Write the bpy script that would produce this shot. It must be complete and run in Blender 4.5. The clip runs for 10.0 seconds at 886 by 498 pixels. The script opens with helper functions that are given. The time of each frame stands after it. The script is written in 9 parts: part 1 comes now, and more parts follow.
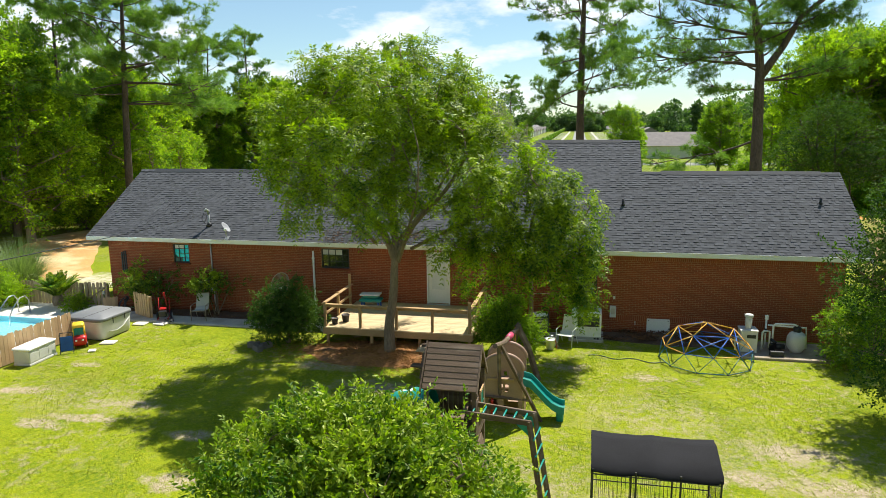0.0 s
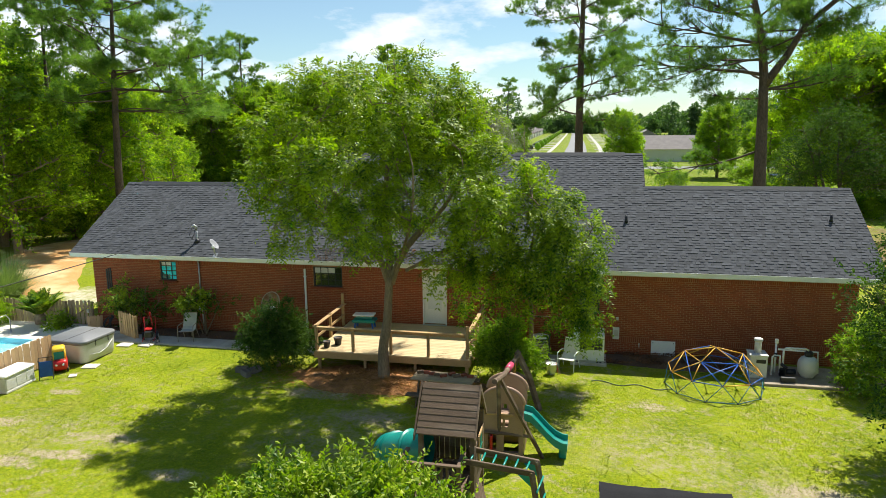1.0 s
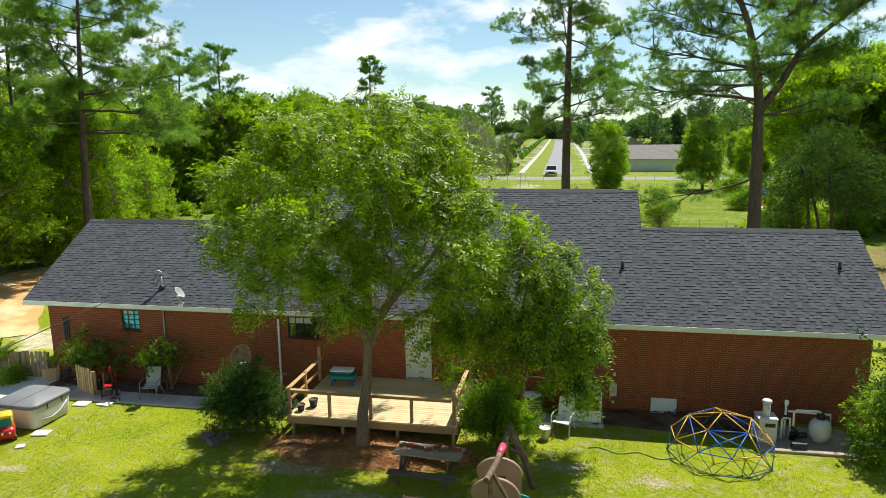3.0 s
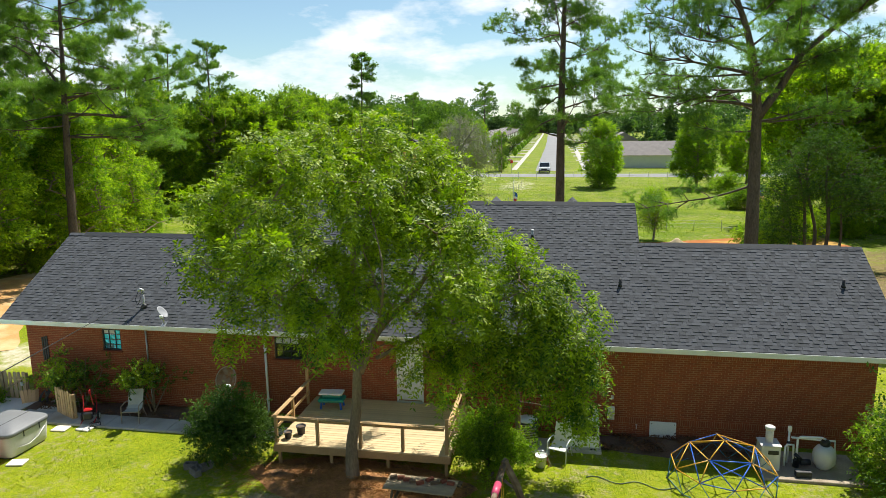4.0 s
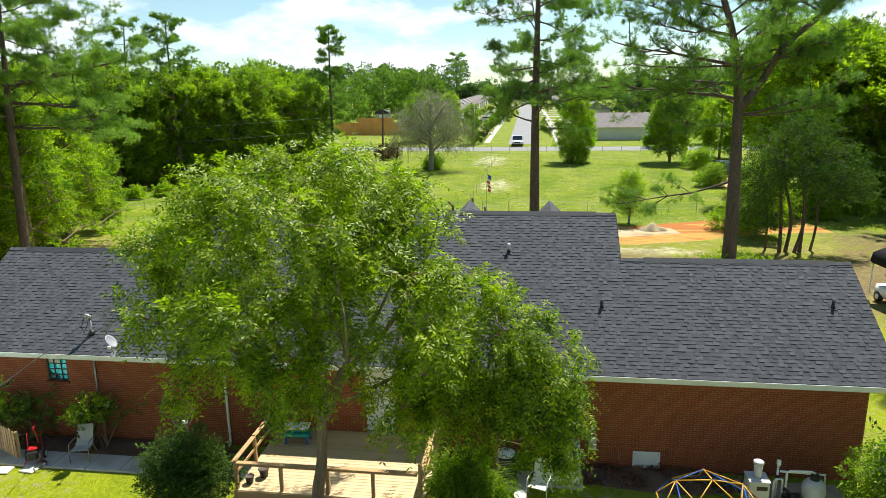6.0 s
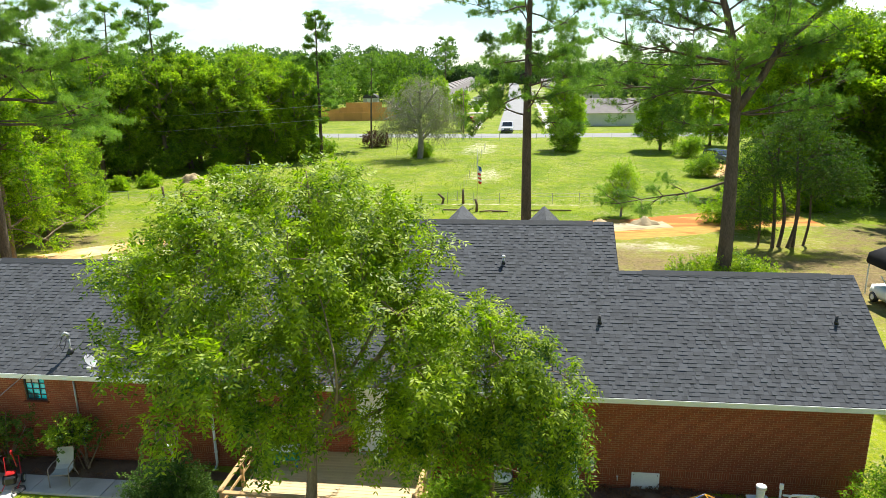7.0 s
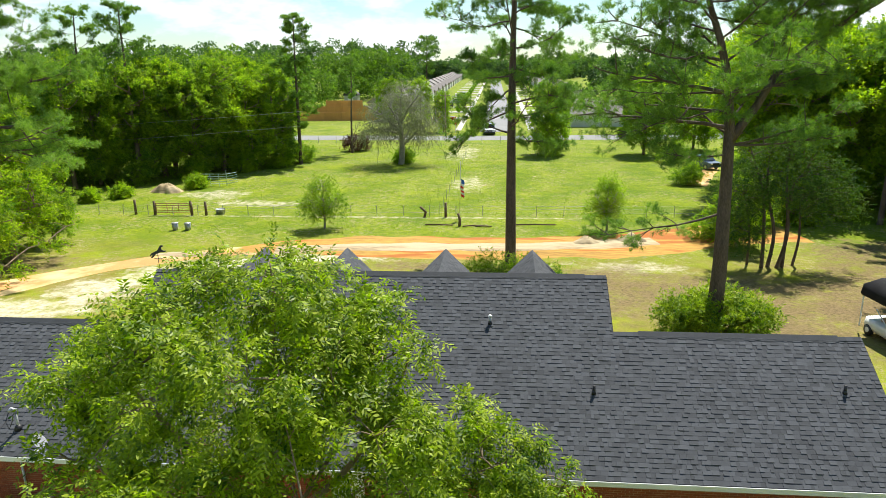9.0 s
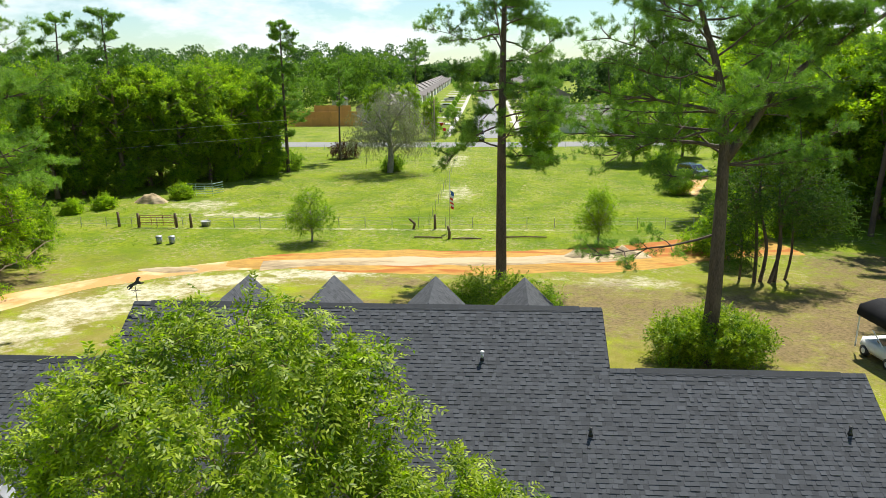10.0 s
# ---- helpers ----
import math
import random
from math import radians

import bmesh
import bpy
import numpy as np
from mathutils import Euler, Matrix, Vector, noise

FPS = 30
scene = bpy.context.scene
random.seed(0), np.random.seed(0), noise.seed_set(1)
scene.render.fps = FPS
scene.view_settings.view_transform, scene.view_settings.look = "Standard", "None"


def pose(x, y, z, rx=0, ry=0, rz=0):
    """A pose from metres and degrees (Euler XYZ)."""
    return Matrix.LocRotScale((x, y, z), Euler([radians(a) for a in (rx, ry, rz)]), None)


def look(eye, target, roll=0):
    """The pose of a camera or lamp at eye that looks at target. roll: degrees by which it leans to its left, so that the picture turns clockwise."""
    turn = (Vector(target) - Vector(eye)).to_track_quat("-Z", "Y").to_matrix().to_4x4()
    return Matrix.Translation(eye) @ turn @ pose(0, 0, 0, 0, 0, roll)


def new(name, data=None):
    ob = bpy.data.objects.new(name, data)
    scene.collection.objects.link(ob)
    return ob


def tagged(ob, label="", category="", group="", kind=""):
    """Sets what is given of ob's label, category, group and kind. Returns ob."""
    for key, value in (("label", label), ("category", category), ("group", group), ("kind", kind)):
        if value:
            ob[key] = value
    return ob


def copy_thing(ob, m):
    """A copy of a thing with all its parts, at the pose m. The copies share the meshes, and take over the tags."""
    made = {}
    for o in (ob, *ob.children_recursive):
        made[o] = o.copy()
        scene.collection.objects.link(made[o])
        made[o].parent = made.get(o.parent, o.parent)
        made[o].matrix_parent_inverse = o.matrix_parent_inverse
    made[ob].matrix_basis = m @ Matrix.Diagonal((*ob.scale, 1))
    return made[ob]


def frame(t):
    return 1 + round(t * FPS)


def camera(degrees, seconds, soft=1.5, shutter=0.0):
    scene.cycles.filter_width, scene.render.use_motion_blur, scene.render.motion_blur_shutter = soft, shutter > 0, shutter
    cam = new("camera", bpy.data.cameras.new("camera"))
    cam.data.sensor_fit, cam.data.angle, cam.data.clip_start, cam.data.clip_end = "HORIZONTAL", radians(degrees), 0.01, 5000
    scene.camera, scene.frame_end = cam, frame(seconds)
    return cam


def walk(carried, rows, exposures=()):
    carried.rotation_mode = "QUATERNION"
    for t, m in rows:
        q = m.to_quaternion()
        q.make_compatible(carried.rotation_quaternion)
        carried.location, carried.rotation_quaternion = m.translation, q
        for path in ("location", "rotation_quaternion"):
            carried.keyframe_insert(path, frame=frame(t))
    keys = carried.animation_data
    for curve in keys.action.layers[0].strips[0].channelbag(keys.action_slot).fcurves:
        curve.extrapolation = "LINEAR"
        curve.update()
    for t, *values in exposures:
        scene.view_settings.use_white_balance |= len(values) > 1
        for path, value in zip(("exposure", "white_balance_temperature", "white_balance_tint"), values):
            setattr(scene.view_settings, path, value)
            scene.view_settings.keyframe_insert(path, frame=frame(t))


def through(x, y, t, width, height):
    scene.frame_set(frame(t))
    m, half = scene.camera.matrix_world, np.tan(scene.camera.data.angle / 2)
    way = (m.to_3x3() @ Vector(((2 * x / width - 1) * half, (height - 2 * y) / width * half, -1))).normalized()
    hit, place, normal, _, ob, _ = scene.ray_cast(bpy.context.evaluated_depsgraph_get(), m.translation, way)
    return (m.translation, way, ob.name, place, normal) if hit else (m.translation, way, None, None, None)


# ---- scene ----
cam = camera(66.52, 10.0, soft=0.6)
PATH = [
    (0, (6.898, -24.571, 7.665), (4.793, -14.972, 5.812), -0.64),
    (1, (6.705, -23.541, 8.113), (4.641, -13.930, 6.277), -0.63),
    (1.5, (6.596, -23.008, 8.374), (4.574, -13.386, 6.552), -0.72),
    (2.5, (6.442, -22.053, 9.008), (4.521, -12.406, 7.208), -0.75),
    (3.2, (6.275, -21.435, 9.438), (4.470, -11.760, 7.663), -0.67),
    (4.5, (6.186, -20.262, 10.324), (4.509, -10.606, 8.336), -0.81),
    (5.5, (6.101, -19.361, 10.995), (4.653, -9.721, 8.765), -0.87),
    (6.8, (5.774, -18.153, 11.993), (4.583, -8.559, 9.436), -0.92),
    (7.5, (5.691, -17.449, 12.545), (4.583, -7.881, 9.857), -0.79),
    (8.2, (5.604, -16.754, 13.123), (4.600, -7.179, 10.421), -0.86),
    (9, (5.542, -15.893, 13.742), (4.636, -6.309, 11.034), -0.80),
    (10, (5.437, -14.856, 14.421), (4.690, -5.250, 11.747), -0.74),
]
walk(cam, [(t, look(e, g, r)) for t, e, g, r in PATH], exposures=[(0, 0.76, 6500, 8), (2.5, 0.68, 6500, 8), (5.2, 0.70, 6500, 8), (7.2, 1.11, 6500, 8), (8.6, 0.97, 6500, 8), (10, 0.74, 6500, 8)])

# ---- world, sun, exposure ----
SUN = Vector((0.23, 0.56, 1.0)).normalized()
world = bpy.data.worlds.new("sky")
scene.world = world
world.use_nodes = True
wn, wl = world.node_tree.nodes, world.node_tree.links
wn.clear()
sky = wn.new("ShaderNodeTexSky")
sky.sky_type, sky.sun_disc = "NISHITA", False
sky.sun_elevation, sky.sun_rotation = math.asin(SUN.z), math.atan2(SUN.x, SUN.y)
sky.air_density, sky.dust_density, sky.ozone_density = 1.0, 0.15, 1.0
w_co = wn.new("ShaderNodeTexCoord")
w_map = wn.new("ShaderNodeMapping")
w_map.inputs["Scale"].default_value = (1.0, 1.0, 2.6)
w_map.inputs["Location"].default_value = (3.1, 0.4, 0.35)
w_noise = wn.new("ShaderNodeTexNoise")
w_noise.inputs["Scale"].default_value, w_noise.inputs["Detail"].default_value, w_noise.inputs["Roughness"].default_value = 3.2, 9.0, 0.58
w_ramp = wn.new("ShaderNodeValToRGB")
w_ramp.color_ramp.elements[0].position, w_ramp.color_ramp.elements[1].position = 0.455, 0.56
w_ramp.color_ramp.elements[0].color = (0.08, 0.08, 0.08, 1)
w_mix = wn.new("ShaderNodeMixRGB")
w_mix.inputs["Color2"].default_value = (20.0, 20.6, 21.4, 1)
w_bg = wn.new("ShaderNodeBackground")
w_bg.inputs["Strength"].default_value = 0.035
w_out = wn.new("ShaderNodeOutputWorld")
wl.new(w_co.outputs["Generated"], w_map.inputs["Vector"])
wl.new(w_map.outputs[0], w_noise.inputs["Vector"])
wl.new(w_noise.outputs["Fac"], w_ramp.inputs["Fac"])
w_sep, w_thin, w_fac = wn.new("ShaderNodeSeparateXYZ"), wn.new("ShaderNodeMapRange"), wn.new("ShaderNodeMath")
wl.new(w_co.outputs["Generated"], w_sep.inputs[0])
wl.new(w_sep.outputs["Z"], w_thin.inputs["Value"])
w_thin.inputs["From Min"].default_value, w_thin.inputs["From Max"].default_value = 0.22, 0.5
w_thin.inputs["To Min"].default_value, w_thin.inputs["To Max"].default_value = 1.0, 0.06
w_fac.operation = "MULTIPLY"
wl.new(w_ramp.outputs["Color"], w_fac.inputs[0])
wl.new(w_thin.outputs[0], w_fac.inputs[1])
wl.new(w_fac.outputs[0], w_mix.inputs["Fac"])
w_tint = wn.new("ShaderNodeVectorMath")
w_tint.operation = "MULTIPLY"
w_tint.inputs[1].default_value = (1.6, 1.95, 2.05)
wl.new(sky.outputs["Color"], w_tint.inputs[0])
wl.new(w_tint.outputs[0], w_mix.inputs["Color1"])
wl.new(w_mix.outputs[0], w_bg.inputs["Color"])
wl.new(w_bg.outputs[0], w_out.inputs["Surface"])

sun_data = bpy.data.lights.new("sun", "SUN")
sun_data.energy, sun_data.angle, sun_data.color = 4.9, radians(0.55), (1.0, 0.95, 0.86)
sun = new("sun", sun_data)
sun.matrix_world = look(SUN * 200, (0, 0, 0))


# ---- builders ----
class Geo:
    """Collects the vertices and faces of one mesh."""

    def __init__(self):
        self.v, self.f = [], []

    def add(self, verts, faces):
        n = len(self.v)
        self.v += [tuple(p) for p in verts]
        self.f += [tuple(i + n for i in q) for q in faces]
        return self

    def box(self, c, s, rz=0.0, bev=0.0, m=None):
        hx, hy, hz = s[0] / 2, s[1] / 2, s[2] / 2
        t = m if m is not None else Matrix.Translation(c) @ Matrix.Rotation(radians(rz), 4, "Z")
        if bev <= 0:
            p = [Vector((x, y, z)) for z in (-hz, hz) for y in (-hy, hy) for x in (-hx, hx)]
            f = [(0, 2, 3, 1), (4, 5, 7, 6), (0, 1, 5, 4), (2, 6, 7, 3), (0, 4, 6, 2), (1, 3, 7, 5)]
            return self.add([t @ q for q in p], f)
        b = min(bev, hx * 0.9, hy * 0.9, hz * 0.9)
        p, idx = [], {}
        for sx in (-1, 1):
            for sy in (-1, 1):
                for sz in (-1, 1):
                    for a in range(3):
                        q = [sx * (hx - b), sy * (hy - b), sz * (hz - b)]
                        q[a] = (sx * hx, sy * hy, sz * hz)[a]
                        idx[sx, sy, sz, a] = len(p)
                        p.append(Vector(q))
        f = []
        S = (-1, 1)
        for a in range(3):
            o = [i for i in range(3) if i != a]
            for s1 in S:
                k = []
                for u, w in ((-1, -1), (1, -1), (1, 1), (-1, 1)):
                    g = [0, 0, 0]
                    g[a], g[o[0]], g[o[1]] = s1, u, w
                    k.append(idx[g[0], g[1], g[2], a])
                f.append(k if (s1 > 0) == (a != 1) else k[::-1])
            for u in S:
                for w in S:
                    k = []
                    for s1, ax in ((-1, o[0]), (1, o[0]), (1, o[1]), (-1, o[1])):
                        g = [0, 0, 0]
                        g[a], g[o[0]], g[o[1]] = s1, u, w
                        k.append(idx[g[0], g[1], g[2], ax])
                    f.append(k if (u * w > 0) == (a == 1) else k[::-1])
        for sx in S:
            for sy in S:
                for sz in S:
                    k = [idx[sx, sy, sz, a] for a in range(3)]
                    f.append(k if sx * sy * sz > 0 else k[::-1])
        return self.add([t @ q for q in p], f)

    def tube(self, pts, r, n=8, caps=True):
        pts = [Vector(p) for p in pts]
        rs = list(r) if hasattr(r, "__len__") else [r] * len(pts)
        verts, faces = [], []
        side = None
        for i, p in enumerate(pts):
            d = (pts[min(i + 1, len(pts) - 1)] - pts[max(i - 1, 0)]).normalized()
            if side is None:
                side = d.cross(Vector((0, 0, 1)) if abs(d.z) < 0.9 else Vector((1, 0, 0))).normalized()
            side = (side - d * side.dot(d)).normalized()
            up = d.cross(side)
            for k in range(n):
                a = 2 * math.pi * k / n
                verts.append(p + (side * math.cos(a) + up * math.sin(a)) * rs[i])
        for i in range(len(pts) - 1):
            for k in range(n):
                k2 = (k + 1) % n
                faces.append((i * n + k, i * n + k2, (i + 1) * n + k2, (i + 1) * n + k))
        if caps:
            faces.append(tuple(range(n - 1, -1, -1)))
            faces.append(tuple((len(pts) - 1) * n + k for k in range(n)))
        return self.add(verts, faces)

    def rod(self, a, b, r, r2=None, n=8):
        return self.tube([a, b], [r, r if r2 is None else r2], n)

    def prism(self, poly, vec):
        """A polygon (3D points) pushed along vec."""
        n = len(poly)
        p = [Vector(q) for q in poly]
        v = Vector(vec)
        nrm = sum(((p[i] - p[0]).cross(p[(i + 1) % n] - p[0]) for i in range(1, n - 1)), Vector())
        if nrm.dot(v) > 0:
            p = p[::-1]
        f = [tuple(range(n)), tuple(range(2 * n - 1, n - 1, -1))]
        f += [(i, n + i, n + (i + 1) % n, (i + 1) % n)[::-1] for i in range(n)]
        return self.add(p + [q + v for q in p], f)

    def lathe(self, prof, c=(0, 0, 0), n=20):
        c = Vector(c)
        verts, faces = [], []
        for r, z in prof:
            for k in range(n):
                a = 2 * math.pi * k / n
                verts.append(c + Vector((r * math.cos(a), r * math.sin(a), z)))
        for i in range(len(prof) - 1):
            for k in range(n):
                k2 = (k + 1) % n
                faces.append((i * n + k, i * n + k2, (i + 1) * n + k2, (i + 1) * n + k))
        faces.append(tuple(range(n - 1, -1, -1)))
        faces.append(tuple((len(prof) - 1) * n + k for k in range(n)))
        return self.add(verts, faces)

    def mesh(self, name, smooth=False):
        me = bpy.data.meshes.new(name)
        me.from_pydata([tuple(p) for p in self.v], [], self.f)
        if smooth:
            me.polygons.foreach_set("use_smooth", [True] * len(me.polygons))
        me.update()
        return me


def fast_mesh(name, verts, faces, smooth=False):
    """A mesh from arrays: verts (n, 3), faces (m, 3 or 4)."""
    me = bpy.data.meshes.new(name)
    k = faces.shape[1]
    me.vertices.add(len(verts))
    me.vertices.foreach_set("co", np.ascontiguousarray(verts, dtype=np.float32).ravel())
    me.loops.add(faces.size)
    me.loops.foreach_set("vertex_index", np.ascontiguousarray(faces, dtype=np.int32).ravel())
    me.polygons.add(len(faces))
    me.polygons.foreach_set("loop_start", np.arange(0, faces.size, k, dtype=np.int32))
    me.polygons.foreach_set("use_smooth", np.full(len(faces), smooth))
    me.update(calc_edges=True)
    return me


def part(name, geo, material, parent=None, label="", smooth=False, kind=""):
    me = geo.mesh(name, smooth) if isinstance(geo, Geo) else geo
    if material is not None and not me.materials:
        me.materials.append(material)
    ob = new(name, me)
    ob.parent = parent
    return tagged(ob, label, kind=kind)


def thing(name, label, category, at=(0, 0, 0), rz=0.0, group="", kind=""):
    ob = new(name)
    ob.empty_display_size = 0.2
    ob.matrix_basis = pose(at[0], at[1], at[2], 0, 0, rz)
    return tagged(ob, label, category, group, kind)


def single(name, geo, material, label, category, at=(0, 0, 0), rz=0.0, group="", kind="", smooth=False):
    """A thing of one mesh."""
    ob = part(name, geo, material, None, "", smooth)
    ob.matrix_basis = pose(at[0], at[1], at[2], 0, 0, rz)
    return tagged(ob, label, category, group, kind)


# ---- materials ----
def material(name, color, rough=0.7, vary=0.25, scale=3.0, fine=40.0, bump=0.2, metal=0.0, island=0.0, random_ob=0.0, stain=None,
             stain_at=(0.5, 0.7), stretch=(1, 1, 1), spec=0.5, bump_dist=0.01, coat=0.0):
    m = bpy.data.materials.new(name)
    m.use_nodes = True
    n, l = m.node_tree.nodes, m.node_tree.links
    b = n["Principled BSDF"]
    b.inputs["Roughness"].default_value, b.inputs["Metallic"].default_value = rough, metal
    b.inputs["Specular IOR Level"].default_value = spec
    b.inputs["Coat Weight"].default_value = coat
    co = n.new("ShaderNodeTexCoord")
    mp = n.new("ShaderNodeMapping")
    mp.inputs["Scale"].default_value = stretch
    l.new(co.outputs["Object"], mp.inputs["Vector"])
    big, small = n.new("ShaderNodeTexNoise"), n.new("ShaderNodeTexNoise")
    big.inputs["Scale"].default_value, small.inputs["Scale"].default_value = scale, fine
    big.inputs["Detail"].default_value, small.inputs["Detail"].default_value = 5, 4
    for t in (big, small):
        l.new(mp.outputs[0], t.inputs["Vector"])
    add = n.new("ShaderNodeMath")
    add.operation = "ADD"
    l.new(big.outputs["Fac"], add.inputs[0])
    l.new(small.outputs["Fac"], add.inputs[1])
    last = add.outputs[0]
    span = 1.0
    for amount, node, out in ((island, "ShaderNodeNewGeometry", "Random Per Island"), (random_ob, "ShaderNodeObjectInfo", "Random")):
        if amount > 0:
            src, ma = n.new(node), n.new("ShaderNodeMath")
            ma.operation = "MULTIPLY_ADD"
            l.new(src.outputs[out], ma.inputs[0])
            ma.inputs[1].default_value = amount
            l.new(last, ma.inputs[2])
            last = ma.outputs[0]
            span += amount / 2
    mr = n.new("ShaderNodeMapRange")
    mr.inputs["From Min"].default_value, mr.inputs["From Max"].default_value = span - 0.3 - (island + random_ob) * 0.5, span + 0.3 + (island + random_ob) * 0.5
    mr.inputs["To Min"].default_value, mr.inputs["To Max"].default_value = 1 - vary, 1 + vary
    l.new(last, mr.inputs["Value"])
    mul = n.new("ShaderNodeVectorMath")
    mul.operation = "SCALE"
    mul.inputs[0].default_value = color[:3]
    l.new(mr.outputs[0], mul.inputs["Scale"])
    col = mul.outputs[0]
    if stain is not None:
        sn, sr, mx = n.new("ShaderNodeTexNoise"), n.new("ShaderNodeMapRange"), n.new("ShaderNodeMixRGB")
        sn.inputs["Scale"].default_value, sn.inputs["Detail"].default_value = scale * 0.6 + 0.2, 7
        sr.inputs["From Min"].default_value, sr.inputs["From Max"].default_value = stain_at
        l.new(mp.outputs[0], sn.inputs["Vector"])
        l.new(sn.outputs["Fac"], sr.inputs["Value"])
        l.new(sr.outputs[0], mx.inputs["Fac"])
        l.new(col, mx.inputs["Color1"])
        mx.inputs["Color2"].default_value = (*stain, 1)
        col = mx.outputs[0]
    l.new(col, b.inputs["Base Color"])
    if bump > 0:
        bp = n.new("ShaderNodeBump")
        bp.inputs["Strength"].default_value, bp.inputs["Distance"].default_value = bump, bump_dist
        l.new(small.outputs["Fac"], bp.inputs["Height"])
        l.new(bp.outputs[0], b.inputs["Normal"])
    return m


def leaf_material(name, dark, light, through=0.45, rough=0.55, patch=0.7):
    """Leaves: each with its own green, letting part of the sun through."""
    m = bpy.data.materials.new(name)
    m.use_nodes = True
    n, l = m.node_tree.nodes, m.node_tree.links
    b, out = n["Principled BSDF"], n["Material Output"]
    b.inputs["Roughness"].default_value = rough
    b.inputs["Specular IOR Level"].default_value = 0.35
    geo, ob = n.new("ShaderNodeNewGeometry"), n.new("ShaderNodeObjectInfo")
    co, no = n.new("ShaderNodeTexCoord"), n.new("ShaderNodeTexNoise")
    no.inputs["Scale"].default_value, no.inputs["Detail"].default_value = patch, 3
    l.new(co.outputs["Object"], no.inputs["Vector"])
    s = n.new("ShaderNodeMath")
    s.operation = "MULTIPLY_ADD"
    l.new(geo.outputs["Random Per Island"], s.inputs[0])
    s.inputs[1].default_value = 0.95
    nr = n.new("ShaderNodeMapRange")
    nr.inputs["From Min"].default_value, nr.inputs["From Max"].default_value = 0.32, 0.68
    l.new(no.outputs["Fac"], nr.inputs["Value"])
    l.new(nr.outputs[0], s.inputs[2])
    s2 = n.new("ShaderNodeMath")
    s2.operation = "MULTIPLY_ADD"
    l.new(ob.outputs["Random"], s2.inputs[0])
    s2.inputs[1].default_value = 0.3
    l.new(s.outputs[0], s2.inputs[2])
    r = n.new("ShaderNodeMapRange")
    r.inputs["From Min"].default_value, r.inputs["From Max"].default_value = 0.45, 1.85
    l.new(s2.outputs[0], r.inputs["Value"])
    mx = n.new("ShaderNodeMixRGB")
    mx.inputs["Color1"].default_value, mx.inputs["Color2"].default_value = (*dark, 1), (*light, 1)
    l.new(r.outputs[0], mx.inputs["Fac"])
    l.new(mx.outputs[0], b.inputs["Base Color"])
    tr = n.new("ShaderNodeBsdfTranslucent")
    tint = n.new("ShaderNodeVectorMath")
    tint.operation = "MULTIPLY"
    tint.inputs[1].default_value = (1.2, 1.6, 0.4)
    l.new(mx.outputs[0], tint.inputs[0])
    l.new(tint.outputs[0], tr.inputs["Color"])
    ms = n.new("ShaderNodeMixShader")
    ms.inputs["Fac"].default_value = through
    l.new(b.outputs[0], ms.inputs[1])
    l.new(tr.outputs[0], ms.inputs[2])
    l.new(ms.outputs[0], out.inputs["Surface"])
    return m


M_brick = material("brick", (0.235, 0.052, 0.016), 0.85, 0.35, 2.5, 60, 0.3, island=0.9, random_ob=0.6)
M_mortar = material("mortar", (0.34, 0.175, 0.085), 0.9, 0.2, 3, 80, 0.3)
M_brick_plain = material("brick_plain", (0.25, 0.07, 0.035), 0.85, 0.3, 2, 60, 0.3)
M_shingle = material("asphalt_shingle", (0.056, 0.060, 0.068), 0.97, 0.48, 0.8, 140, 0.5, island=1.8, random_ob=0.8, bump_dist=0.004)
M_felt = material("roof_felt", (0.025, 0.026, 0.03), 0.95, 0.3, 2, 90, 0.4)
M_ridge_vent = material("ridge_vent", (0.045, 0.048, 0.054), 0.8, 0.2, 4, 80, 0.2)
M_white_trim = material("white_trim", (0.74, 0.74, 0.70), 0.55, 0.08, 1.5, 30, 0.05, stain=(0.5, 0.49, 0.43), stain_at=(0.6, 0.85))
M_soffit = material("soffit", (0.6, 0.58, 0.52), 0.7, 0.1, 2, 30, 0.05)
M_white_plastic = material("white_plastic", (0.78, 0.78, 0.76), 0.45, 0.06, 3, 40, 0.03)
M_white_metal = material("white_metal", (0.72, 0.73, 0.72), 0.4, 0.08, 3, 60, 0.03, stain=(0.45, 0.42, 0.36), stain_at=(0.62, 0.9))
M_grey_metal = material("grey_metal", (0.42, 0.43, 0.43), 0.45, 0.12, 4, 70, 0.05, metal=0.6)
M_steel = material("steel", (0.6, 0.6, 0.6), 0.3, 0.08, 4, 70, 0.03, metal=1.0)
M_black = material("black_plastic", (0.018, 0.018, 0.02), 0.5, 0.2, 5, 60, 0.1)
M_dark_metal = material("dark_metal", (0.03, 0.03, 0.032), 0.6, 0.2, 5, 60, 0.1)
M_deck_wood = material("new_pine_board", (0.56, 0.42, 0.23), 0.75, 0.3, 1.2, 26, 0.25, island=0.5, random_ob=0.6, stretch=(0.35, 4, 4), stain=(0.42, 0.29, 0.15), stain_at=(0.58, 0.8))
M_rail_wood = material("rail_timber", (0.42, 0.265, 0.115), 0.75, 0.25, 2, 30, 0.25, random_ob=0.5)
M_old_wood = material("weathered_timber", (0.135, 0.088, 0.055), 0.88, 0.4, 2.2, 34, 0.45, random_ob=0.6, island=0.4, stretch=(0.5, 3, 3), stain=(0.225, 0.165, 0.115), stain_at=(0.5, 0.7))
M_picket = material("cedar_picket", (0.52, 0.35, 0.18), 0.8, 0.3, 2.5, 30, 0.3, random_ob=0.8, stain=(0.36, 0.26, 0.16), stain_at=(0.55, 0.75))
